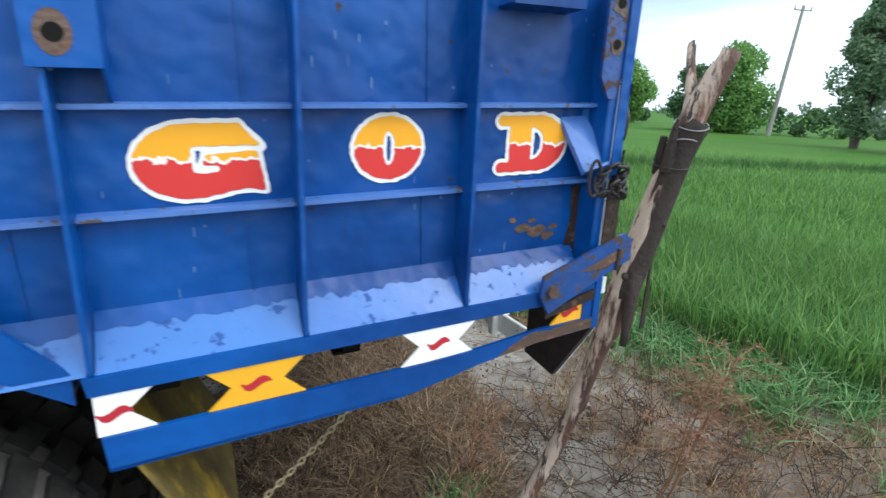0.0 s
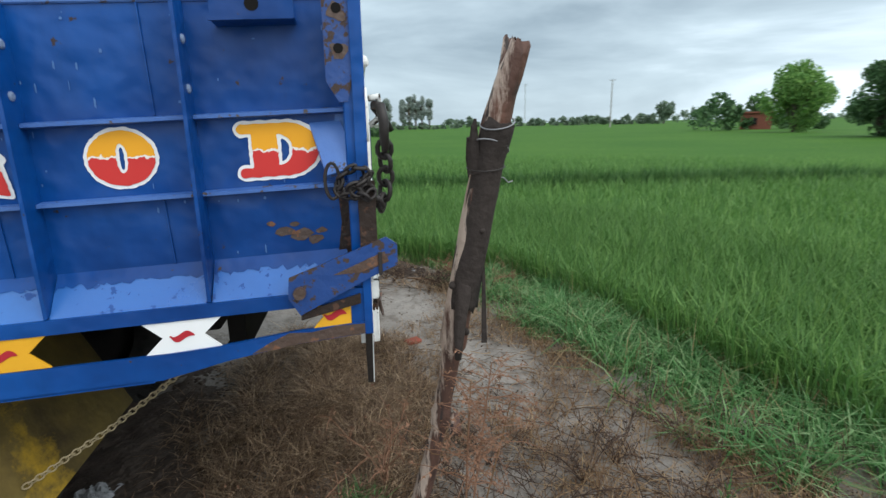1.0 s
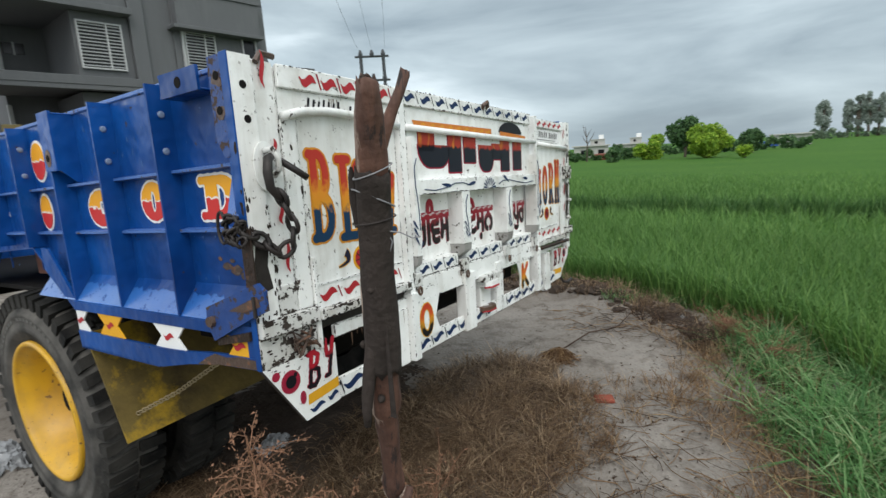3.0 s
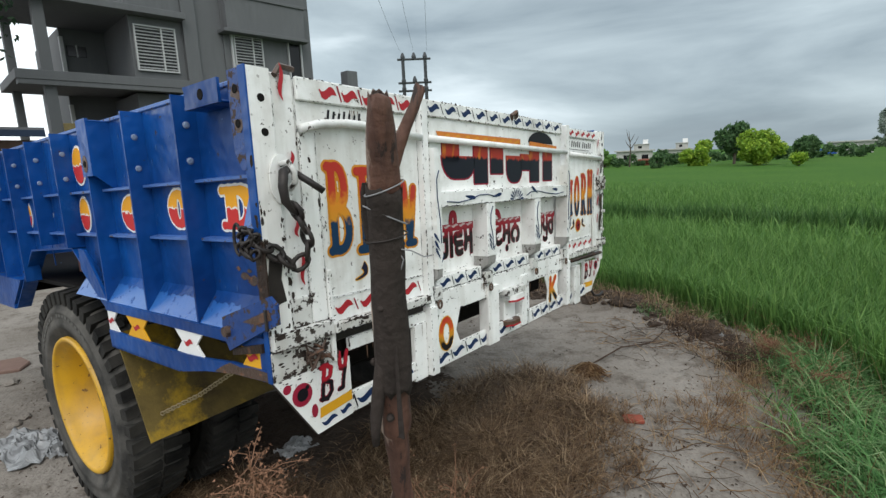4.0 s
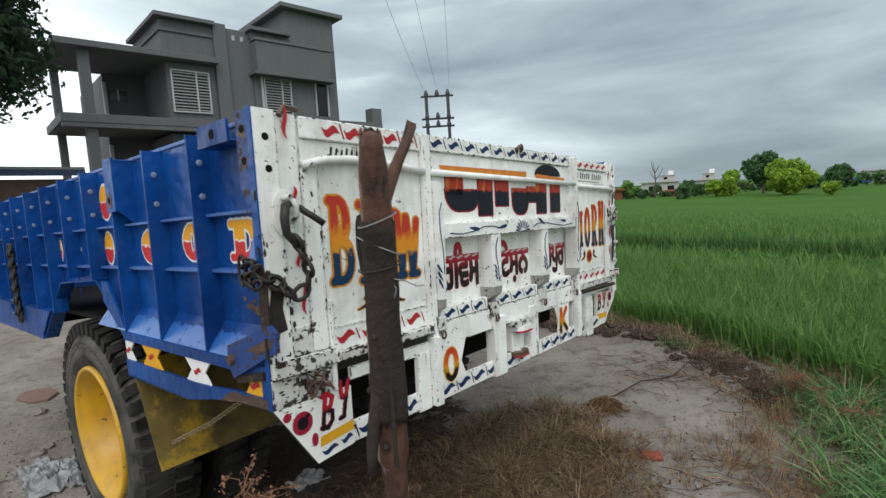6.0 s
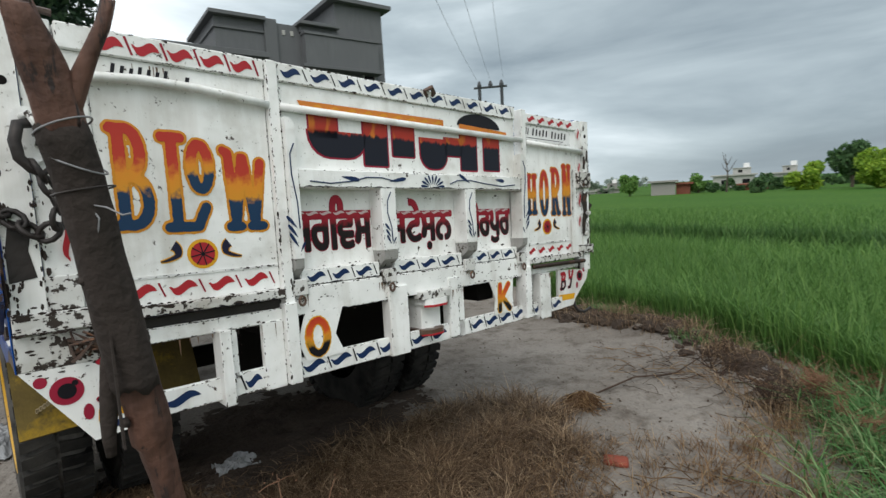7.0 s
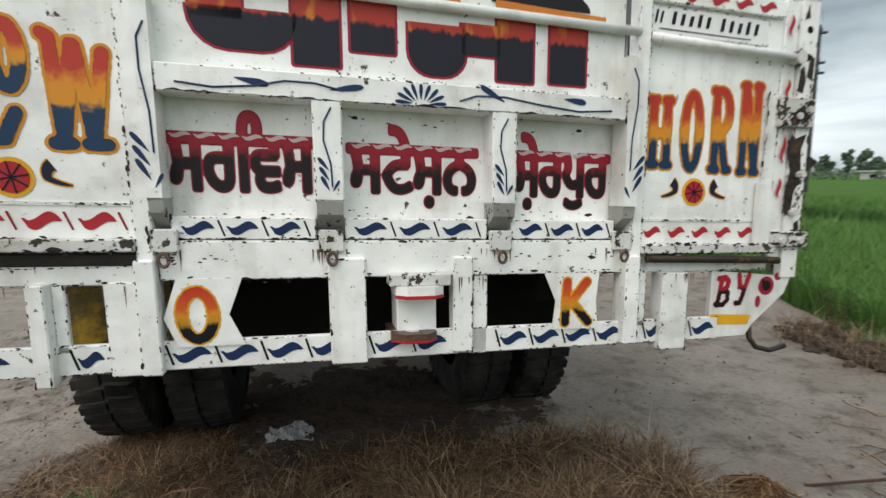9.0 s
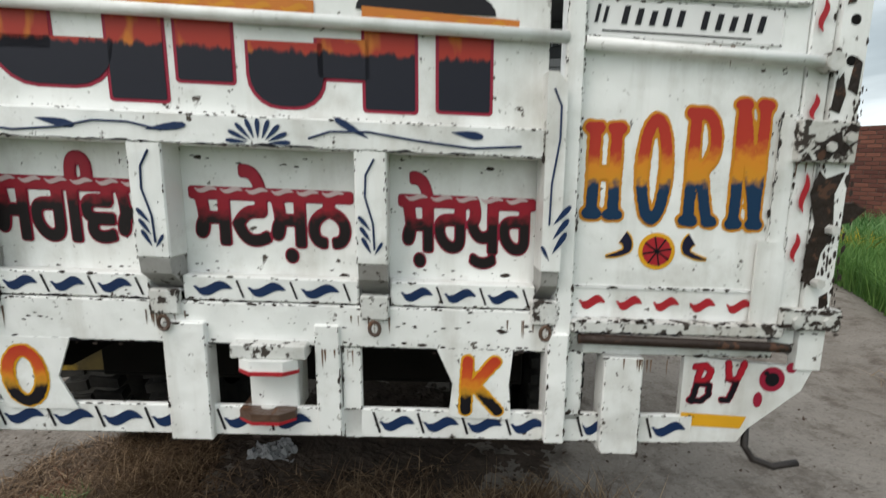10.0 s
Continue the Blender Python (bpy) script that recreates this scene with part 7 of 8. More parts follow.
# a low churned loam sheet between the wheels, darkened for trailer shade, with crumbs on it
def shaded_loam_sheet(cx, cy, rx, ry, seed):
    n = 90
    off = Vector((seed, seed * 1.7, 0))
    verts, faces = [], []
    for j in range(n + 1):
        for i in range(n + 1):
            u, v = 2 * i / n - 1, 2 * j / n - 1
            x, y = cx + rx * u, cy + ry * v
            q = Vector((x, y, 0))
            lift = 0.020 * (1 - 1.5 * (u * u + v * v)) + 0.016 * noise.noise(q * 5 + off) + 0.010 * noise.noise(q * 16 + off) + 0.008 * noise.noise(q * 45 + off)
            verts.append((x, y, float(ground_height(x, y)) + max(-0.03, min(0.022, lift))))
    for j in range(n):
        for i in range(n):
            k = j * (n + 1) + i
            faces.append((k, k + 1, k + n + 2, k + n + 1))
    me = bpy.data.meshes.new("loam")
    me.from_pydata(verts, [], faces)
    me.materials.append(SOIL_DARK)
    return tagged(new("loam", me), "dark crumbly loam under the trailer, coloured with its shade", "earth", kind="stuff")


shaded_loam_sheet(-0.42, 2.0, 0.85, 1.05, 3)
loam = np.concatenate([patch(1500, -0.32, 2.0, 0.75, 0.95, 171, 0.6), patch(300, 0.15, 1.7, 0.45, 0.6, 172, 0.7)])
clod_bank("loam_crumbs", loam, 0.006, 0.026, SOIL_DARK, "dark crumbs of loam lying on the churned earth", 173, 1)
blades("bank_straw", tufted(bank[::3], 24, 0.06, 73), 0.17, 0.004, DRY, 1.8, "brown dead weeds and straw over the field bank", "straw", 74, 0.9)
blades("bank_weeds", tufted(np.array([[1.62, 4.15, 0], [1.8, 3.95, 0], [1.95, 3.8, 0], [2.05, 4.5, 0], [2.0, 3.6, 0], [2.15, 3.2, 0], [2.12, 2.75, 0], [2.25, 4.2, 0], [1.75, 4.35, 0], [2.2, 2.4, 0], [1.95, 3.0, 0], [1.63, 3.85, 0], [1.75, 4.05, 0], [1.80, 4.3, 0], [1.58, 3.98, 0]]), 90, 0.085, 75), 0.13, 0.0046, DRY, 1.5, "brown dead bushy weeds at the edge of the verge", "dead weeds", 76, 0.6, 0.3)
blades("verge_mat", tufted(scatter(80, 1.45, 2.75, 0.3, 1.75, -1.5, -0.1, 77), 26, 0.06, 78), 0.15, 0.0034, STRAW, 2.2, "matted brown dead weeds in front of the verge", "dead weeds", 79, 1.2)


def on_ground(x, y):
    return (x, y, float(ground_height(x, y)))


def feather_weed(base, tip, label, seed):
    """A tall dry weed: thin stalks, a feathery drooping reddish head."""
    r = random.Random(seed)
    weed = thing("tall_dry_weed", base, label, "dead weed", "dead weeds")
    b, e = Vector(base), Vector(tip)
    for k in range(4):
        sway = Vector((r.uniform(-0.05, 0.05), r.uniform(-0.05, 0.05), 0))
        top = e + sway * 2.6 - Vector((0, 0, 0.05 * k))
        line = [b + sway * 0.4, b.lerp(top, 0.3) + sway, b.lerp(top, 0.6) - sway * 0.4, b.lerp(top, 0.85), top]
        part("stem", tube(line, [0.003, 0.0028, 0.0024, 0.002, 0.0012], 5), STRAW if k % 2 else RED_WEED, weed)
        bm = bmesh.new()
        for j in range(22):
            f = r.uniform(0.72, 1.0)
            p = b.lerp(top, f)
            q = r.uniform(0, 2 * math.pi)
            l = r.uniform(0.04, 0.13) * (1.35 - f)  / 0.45
            out = p + Vector((math.cos(q) * l, math.sin(q) * l, l * r.uniform(-0.35, 0.5)))
            mid = (p + out) / 2 + Vector((0, 0, 0.01))
            add_tube(bm, [p, mid, out], [0.0013, 0.0011, 0.0008], 3)
            for _ in range(22):
                c = mid.lerp(out, r.uniform(-0.4, 1.05)) + Vector((r.gauss(0, 0.006), r.gauss(0, 0.006), r.gauss(0, 0.006)))
                s = r.uniform(0.003, 0.0065)
                bm.faces.new([bm.verts.new(c + Vector((r.uniform(-s, s), r.uniform(-s, s), r.uniform(-s, s)))) for _ in range(3)])
        part("seed_head", bm, RED_WEED, weed, "feathery reddish-brown seed head")
    return weed


feather_weed(on_ground(1.10, 0.80), (1.155, 0.64, 0.94), "tall reddish dry weed with a feathery seed head", 81)
dead_weed("dead_weed", on_ground(0.60, 1.18), 0.30, 0.34, 12, RED_WEED, "reddish dead weed with seed heads under the trailer corner", 61)
dead_weed("dead_weed", on_ground(0.95, 1.45), 0.42, 0.25, 6, RED_WEED, "dry brown weed beside the stake", 62)
dead_weed("dead_weed", on_ground(1.25, 1.35), 0.30, 0.30, 5, TWIG, "dark dead weed with small seed clusters near the stake", 63)
dead_weed("dead_weed", on_ground(1.75, 1.35), 0.24, 0.35, 6, TWIG, "dark dead weed lying in the straw", 64)
dead_weed("dead_weed", on_ground(2.0, 3.75), 0.32, 0.25, 6, RED_WEED, "brown dead weed on the field edge", 65)
dead_weed("dead_weed", on_ground(1.15, 4.35), 0.18, 0.35, 7, TWIG, "dark thorny twigs on the bare earth", 66)
for k, (x, y) in enumerate(((1.5, 1.2), (1.85, 1.05), (2.2, 1.2), (1.65, 0.8), (2.45, 1.45), (2.1, 0.75), (1.95, 1.45), (2.55, 1.0), (1.4, 1.55), (2.3, 1.75))):
    dead_weed("dead_weed", on_ground(x, y), 0.17, 0.38, 6, TWIG, "dark sprawling dead weed with seed clusters on straw", 300 + k)
for k, (x, y) in enumerate(((1.85, 4.1), (2.05, 4.35))):
    dead_weed("dead_weed", on_ground(x, y), 0.22, 0.22, 7, RED_WEED, "brown dead weed standing among the verge grass", 320 + k)
dead_weed("dead_weed", on_ground(1.60, 3.92), 0.22, 0.26, 11, TWIG, "dark thorny dead weed at the edge of the verge", 330)
dead_weed("dead_weed", on_ground(1.76, 4.12), 0.30, 0.22, 10, RED_WEED, "brown dead bush standing by the field bank", 331)
dead_weed("dead_weed", on_ground(1.22, 4.30), 0.10, 0.34, 9, TWIG, "dark twigs strewn at the foot of the bank", 332, False)
dead_weed("dead_weed", on_ground(-0.5, 5.25), 0.40, 0.12, 5, TWIG, "dark dead stalks by the field bank", 67, False)


def straw_heap(base, radius, label, seed):
    """A low nest of bent straws lying over one another."""
    r = random.Random(seed)
    b = Vector(base)
    bm = bmesh.new()
    for _ in range(170):
        a, rad = r.uniform(0, 2 * math.pi), radius * r.uniform(0.1, 1.0)
        c = b + Vector((math.cos(a) * rad * 0.55, math.sin(a) * rad * 0.55, 0))
        turn, bend, l = r.uniform(0, 2 * math.pi), r.uniform(-2.2, 2.2), radius * r.uniform(0.5, 1.5)
        top = radius * 0.62 * max(0.0, 1 - (rad / radius) ** 2)
        pts = []
        for k in range(5):
            f = k / 4 - 0.5
            pts.append(c + Vector((math.cos(turn + bend * f) * l * f, math.sin(turn + bend * f) * l * f, 0.006 + top * r.uniform(0.5, 1.0) * (1 - 2.6 * f * f))))
        add_tube(bm, pts, r.uniform(0.0016, 0.0032), 3)
    return tagged(part("straw_heap", bm, STRAW, None), label, "straw", kind="stuff")


straw_heap(on_ground(0.80, 3.30), 0.15, "small tangled heap of dry straw on bare earth", 68)
branch = tagged(part("fallen_branch", tube([on_ground(0.75, 3.55), tuple(Vector(on_ground(0.85, 3.85)) + Vector((0, 0, 0.03))), on_ground(1.0, 4.1), tuple(Vector(on_ground(1.05, 4.45)) + Vector((0, 0, 0.04)))], [0.006, 0.006, 0.005, 0.003], 5), TWIG, None), "thin dark fallen branch on the earth", "branch")
bar = tagged(part("cane_bundle", tube([on_ground(1.35, 4.35), tuple(Vector(on_ground(1.55, 4.2)) + Vector((0, 0, 0.03))), on_ground(1.95, 3.85)], [0.012, 0.014, 0.010], 6), STRAW, None), "pale dry canes lying at the field bank", "cane")

bm = box(-0.055, 0.055, -0.035, 0.035, -0.01, 0.018, 0.008)
bmesh.ops.rotate(bm, cent=(0, 0, 0), matrix=Euler((0.05, 0.04, 0.5)).to_matrix(), verts=bm.verts)
bmesh.ops.translate(bm, vec=Vector(on_ground(1.23, 2.88)) + Vector((0, 0, 0.004)), verts=bm.verts)
tagged(part("brick_piece", bm, plain("broken_brick", (0.31, 0.078, 0.05), rough=0.9, scale=30), None), "broken piece of red brick on bare earth", "brick")
bm = box(-0.10, 0.10, -0.055, 0.055, -0.03, 0.045, 0.01)
bmesh.ops.rotate(bm, cent=(0, 0, 0), matrix=Euler((0.1, 0.0, 0.9)).to_matrix(), verts=bm.verts)
bmesh.ops.translate(bm, vec=Vector(on_ground(0.86, 1.32)), verts=bm.verts)
tagged(part("mud_brick", bm, plain("muddy_brick", (0.20, 0.12, 0.09), rough=0.95, scale=12), None), "muddy half-buried brick at the foot of the stake", "brick")


bm = bmesh.new()
add_prism(bm, [(-0.22, -0.07), (-0.08, -0.15), (0.14, -0.11), (0.23, 0.01), (0.08, 0.12), (-0.14, 0.11)], "z", -0.01, 0.028)
bmesh.ops.bevel(bm, geom=list(bm.edges), offset=0.008, segments=1, affect="EDGES")
bmesh.ops.translate(bm, vec=Vector(on_ground(-3.5, 1.18)), verts=bm.verts)
tagged(part("broken_slab", bm, plain("reddish_broken_slab", (0.21, 0.135, 0.11), rough=0.95, vary=0.4, scale=18), None), "flat broken reddish slab lying on the earth", "rubble")


def crumpled(name, centre, size, flat_by, seed, label, mat):
    """Crumpled plastic sheet: a thin sheet thrown into sharp folds, its hem on the ground."""
    bm = bmesh.new()
    r = random.Random(seed)
    off = Vector((r.uniform(0, 9), r.uniform(0, 9), r.uniform(0, 9)))
    n = 34
    grid = []
    for j in range(n + 1):
        row = []
        for i in range(n + 1):
            u, v = i / n * 2 - 1, j / n * 2 - 1
            q = Vector((u * 2.2, v * 2.2, 0)) + off
            fold = (1 - abs(noise.noise(q * 1.1))) * 0.5 + (1 - abs(noise.noise(q * 2.7))) * 0.45 + noise.noise(q * 5.0) * 0.05
            edge = max(0.0, 1 - (u * u + v * v) ** 0.5 * (0.85 + 0.5 * noise.noise(q * 0.8 + off)))
            x, y = centre[0] + size[0] * (u + 0.22 * noise.noise(q * 1.7 + off)), centre[1] + size[1] * (v + 0.22 * noise.noise(q * 1.9 - off))
            row.append(bm.verts.new((x, y, float(ground_height(x, y)) + 0.004 + flat_by * (fold - 0.25) * min(1.0, edge * 2.4) * 1.3)) if edge > 0.02 else None)
        grid.append(row)
    for j in range(n):
        for i in range(n):
            f = [grid[j][i], grid[j][i + 1], grid[j + 1][i + 1], grid[j + 1][i]]
            if all(f):
                bm.faces.new(f)
    bmesh.ops.delete(bm, geom=[v for v in bm.verts if not v.link_faces], context="VERTS")
    return tagged(part(name, bm, mat, None), label, "plastic bag", "plastic litter")


crumpled("plastic_bag", on_ground(-0.24, 1.68), (0.078, 0.10), 0.055, 1, "crumpled white plastic bag on the ground behind the wheel", plain("white_plastic", (0.31, 0.315, 0.32), rough=0.35, vary=0.3, scale=30))
crumpled("plastic_bag", on_ground(-1.65, 0.86), (0.24, 0.15), 0.10, 2, "crumpled clear plastic sheet beside the wheel", PLASTIC)
crumpled("plastic_bag", on_ground(-1.45, 1.0), (0.15, 0.13), 0.10, 3, "crumpled clear plastic sheet beside the wheel", PLASTIC)
crumpled("plastic_bag", on_ground(1.45, 4.5), (0.07, 0.05), 0.04, 4, "small pale plastic scrap on the field bank", PLASTIC)
r = random.Random(77)
for k in range(60):
    x, y = (r.uniform(-3.2, -0.9), r.uniform(-0.6, 1.4)) if k < 34 else (r.uniform(-0.3, 2.0), r.uniform(1.0, 5.0))
    s = r.uniform(0.02, 0.07) if k < 34 else r.uniform(0.006, 0.02)
    bm = bmesh.new()
    bmesh.ops.create_icosphere(bm, subdivisions=2, radius=1)
    for v in bm.verts:
        v.co *= 0.8 + 0.35 * noise.noise(v.co * 1.7 + Vector((k, 0, 0)))
        v.co = Vector((v.co.x * s * 1.3, v.co.y * s, v.co.z * s * 0.55)) + Vector(on_ground(x, y)) + Vector((0, 0, s * 0.15))
    tagged(part("earth_clod", bm, SOIL, None), "dry clod of grey earth", "clod", "earth clods")


# ---- the grey house behind the trailer ----
house = thing("grey_house", (-18.5, 9.5, 0.0), "unpainted grey cement house with flat roof and open porch", "house")
HOUSE_TURN = Matrix.Translation((-15.45, 10, 0.46)) @ Matrix.Rotation(radians(-7), 4, "Z") @ Matrix.Translation((15.6, -10, 0))


def hbox(name, x0, x1, y0, y1, z0, z1, mat=CONCRETE, parent=None, label="", bevel=0.01):
    bm = box(x0, x1, y0, y1, z0, z1, bevel)
    bm.transform(HOUSE_TURN)
    return part(name, bm, mat, parent or house, label)


hbox("pilaster", -16.2, -15.5, 9.39, 9.84, -0.7, 7.45)
wall = hbox("wall", -23, -15.66, 9.84, 10.75, -0.7, 7.38)
for y in (10.08, 10.39):
    hbox("wall_slot", -15.68, -15.63, y, y + 0.11, 6.98, 7.16, PALE_WALL, wall)
right = hbox("wall", -23, -15.6, 10.75, 14.3, -0.7, 7.2)
hbox("upper_box", -15.9, -15.25, 10.78, 13.86, 5.90, 7.02, parent=right)
hbox("ledge", -15.9, -15.1, 10.6, 13.92, 5.80, 5.92, parent=right)
hbox("ledge", -15.9, -15.2, 10.74, 13.90, 7.02, 7.12, parent=right)
hbox("parapet", -19, -15.45, 10.72, 12.2, 7.12, 7.36)
hbox("parapet_cap", -19, -15.2, 10.6, 12.2, 7.36, 7.48)
tower = hbox("stair_tower", -19.5, -15.6, 12.2, 14.29, 7.1, 8.46)
hbox("tower_cap", -19.8, -15.3, 11.9, 14.62, 8.46, 8.62, parent=tower)
hbox("parapet", -19, -15.6, 7.72, 9.39, 6.18, 7.32)
hbox("parapet_band", -19.05, -15.54, 7.66, 9.39, 6.92, 7.0)
hbox("parapet_cap", -19.1, -15.35, 7.52, 9.42, 7.32, 7.45)
hbox("roof_slab", -18.6, -15.2, 4.73, 9.39, 5.99, 6.18)
hbox("floor_slab", -18.6, -15.3, 4.75, 9.39, 3.80, 4.06)
hbox("slab_beam", -15.6, -15.32, 4.78, 9.39, 3.66, 3.80)
hbox("column", -15.75, -15.45, 5.38, 5.66, -0.7, 5.99)
hbox("column", -18.3, -18.05, 4.98, 5.2, -0.7, 5.99)
back = hbox("wall", -23, -18.5, 6.5, 9.39, -0.7, 6.0)
bay = hbox("bay", -18.5, -15.66, 7.80, 9.39, 4.06, 5.99)
low_bay = hbox("porch_wall", -18.5, -15.9, 7.85, 9.39, -0.7, 3.66)
hbox("terrace_wing", -20, -15.9, 14.3, 16.3, -0.7, 4.3)
hbox("terrace_rail", -15.2, -14.72, 15.35, 15.85, 4.25, 4.85)
hbox("door_canopy", -15.9, -14.7, 12.7, 15.85, 3.72, 3.9)
hbox("canopy_edge", -14.95, -14.7, 12.7, 15.85, 3.9, 4.25)
hbox("canopy_edge", -15.6, -14.95, 9.84, 11.8, 3.76, 3.95)


def louvre_window(y0, y1, z0, z1, x, parent, n=13, mullion=0.64):
    def piece(name, xa, xb, ya, yb, za, zb, mat, p):
        return hbox(name, xa, xb, ya, yb, za, zb, mat, p, bevel=0.004)
    w = piece("window", x, x + 0.03, y0, y1, z0, z1, GLASS_DARK, parent)
    for a, b, c, d in ((y0 - 0.05, y0, z0 - 0.05, z1 + 0.05), (y1, y1 + 0.05, z0 - 0.05, z1 + 0.05), (y0, y1, z0 - 0.05, z0), (y0, y1, z1, z1 + 0.05), (y0 + (y1 - y0) * mullion, y0 + (y1 - y0) * mullion + 0.05, z0, z1)):
        piece("frame", x, x + 0.09, a, b, c, d, FRAME_PALE, w)
    for k in range(n):
        z = z0 + (z1 - z0) * (k + 0.5) / n
        piece("slat", x + 0.03, x + 0.075, y0, y1, z - 0.021, z + 0.021, FRAME_WHITE, w)


FRAME_PALE = plain("pale_window_frame", (0.46, 0.47, 0.47))
louvre_window(7.95, 9.10, 4.37, 5.68, -15.66, bay)
louvre_window(11.14, 12.14, 4.46, 5.78, -15.6, right)
louvre_window(14.4, 15.2, 2.95, 3.55, -15.9, right, 6, 0.5)
louvre_window(8.0, 9.1, 2.0, 2.85, -15.9, low_bay, 8)
louvre_window(6.7, 7.2, 1.5, 2.55, -18.5, back, 8, 0.5)
hbox("doorway", -15.62, -15.57, 13.27, 13.76, 4.55, 5.78, GLASS_DARK, right)
for y0, y1 in ((13.22, 13.27), (13.76, 13.82)):
    hbox("door_frame", -15.6, -15.5, y0, y1, 4.5, 5.84, FRAME_PALE, right)
hbox("white_jamb", -15.6, -15.5, 10.98, 11.06, 4.40, 5.85, FRAME_PALE, right)
hbox("window", -18.52, -18.47, 6.66, 7.21, 5.10, 5.45, GLASS_DARK, back)
hbox("window_frame", -18.5, -18.44, 6.91, 6.96, 5.08, 5.48, FRAME_PALE, back)
hbox("door_jamb", -18.5, -18.38, 6.46, 6.58, 4.06, 5.7, FRAME_PALE, back)
hbox("door_jamb", -18.5, -18.38, 6.46, 6.58, 0.3, 3.5, FRAME_PALE, back)
hbox("shutter_board", -15.45, -15.40, 5.66, 6.12, 1.9, 2.62, plain("ochre_board", (0.26, 0.20, 0.08), vary=0.5), house)

shed = thing("field_shed", (-13.5, 2.0, 0.0), "low brown brick shed with a blue-edged sheet roof", "shed")
part("wall", box(-16.5, -13.0, -2.0, 4.5, -0.2, 2.42, 0.02), plain("shed_brickwork", (0.13, 0.085, 0.065), rough=0.9, vary=0.6, scale=5), shed)
part("roof", prism([(-17.0, 2.87), (-12.7, 2.62), (-12.7, 2.69), (-17.0, 2.96)], "y", -2.2, 4.32), plain("grey_sheet_roof", (0.20, 0.20, 0.21)), shed)
part("roof_edge", box(-12.72, -12.68, -2.2, 4.32, 2.48, 2.63, 0.004), plain("blue_sheet_edge", (0.025, 0.045, 0.09)), shed)


# ---- trees, hedges, far houses and poles round the field ----
def far(azimuth, distance, z=-0.42):
    a = radians(azimuth)
    return (1.6 - distance * math.sin(a), 0.3 + distance * math.cos(a), z)


def leaf_cloud(centres, n, leaf, seed, squash=1.0):
    """Leaves as small folded pairs of triangles on the shells of many overlapping clumps."""
    r = np.random.default_rng(seed)
    which = r.integers(0, len(centres), n)
    C = np.array([c[:3] for c in centres])[which]
    R = np.array([c[3] for c in centres])[which]
    v = r.normal(size=(n, 3))
    v /= np.linalg.norm(v, axis=1)[:, None]
    P = C + v * (R * r.uniform(0.55, 1.05, n))[:, None] * np.array([1, 1, squash])
    a = r.normal(size=(n, 3))
    a /= np.linalg.norm(a, axis=1)[:, None]
    b = np.cross(a, r.normal(size=(n, 3)))
    b /= np.linalg.norm(b, axis=1)[:, None]
    s = leaf * r.uniform(0.6, 1.4, n)[:, None]
    V = np.stack([P - a * s, P - b * s * 0.45, P + a * s, P + b * s * 0.45], 1)
    me = bpy.data.meshes.new("crown")
    i = np.arange(n)[:, None] * 4
    me.from_pydata(V.reshape(-1, 3).tolist(), [], np.hstack([i, i + 1, i + 2, i + 3]).tolist())
    return me


def tree(base, height, crown_r, leaf_mat, label, seed, n=1500, leaf=0.22, trunk_h=0.35, tall=1.0, clumps=14, group="trees round the field"):
    r = random.Random(seed)
    t = thing("tree", base, label, "tree", group)
    b = Vector(base)
    top = b + Vector((r.uniform(-0.2, 0.2) * crown_r, 0, height * 0.75))
    bm = tube([b + Vector((0, 0, -0.2)), b + Vector((0.05, 0, height * trunk_h)), top], [height * 0.035, height * 0.026, height * 0.008], 7)
    half = height * (1 - trunk_h) / 2
    blob = min(crown_r, half)
    cz = height - half
    centres = []
    for _ in range(clumps):
        q, u = r.uniform(0, 2 * math.pi), r.uniform(-1, 1)
        ring = math.sqrt(1 - u * u) * r.uniform(0.35, 0.75)
        c = b + Vector((math.cos(q) * ring * crown_r, math.sin(q) * ring * crown_r, cz + u * half * (0.58 if trunk_h > 0.08 else 0.72)))
        centres.append((c.x, c.y, c.z, blob * r.uniform(0.32, 0.48)))
        add_tube(bm, [b + Vector((0, 0, height * trunk_h * r.uniform(0.8, 1.3))), (b + c) / 2 + Vector((0, 0, height * 0.25)), c], [height * 0.014, height * 0.009, height * 0.003], 5)
    part("trunk", bm, BARK, t)
    part("crown", leaf_cloud(centres, n, leaf, seed, tall), leaf_mat, t)
    return t


def hedge(az0, az1, distance, height, leaf_mat, label, seed, n=2500, leaf=0.4):
    """A far line of bushes whose plants cannot be told apart."""
    r = random.Random(seed)
    centres = []
    steps = int(abs(az1 - az0) / 57.3 * distance / (height * 0.7)) + 2
    for k in range(steps):
        a = az0 + (az1 - az0) * (k + r.uniform(-0.3, 0.3)) / steps
        d = distance * r.uniform(0.95, 1.08)
        h = height * r.choice((0.45, 0.6, 0.8, 1.0, 1.15))
        p = far(a, d)
        centres.append((p[0], p[1], h * 0.5, h * 0.55))
        if h > height * 0.7:
            centres.append((p[0] + r.uniform(-1, 1), p[1], h * 0.8, h * 0.35))
    me = leaf_cloud(centres, n, leaf, seed)
    me.materials.append(leaf_mat)
    return tagged(new("bushes", me), label, "bushes", kind="stuff")


tree(far(5.0, 50), 3.4, 2.15, LEAF_BRIGHT, "rounded bright green mango tree at the far field edge", 201, 10000, 0.15, 0.12, clumps=30)
tree(far(7.0, 56), 4.5, 1.7, LEAF_DARK, "tall dark green tree behind a brighter one", 202, 2600, 0.22, 0.2)
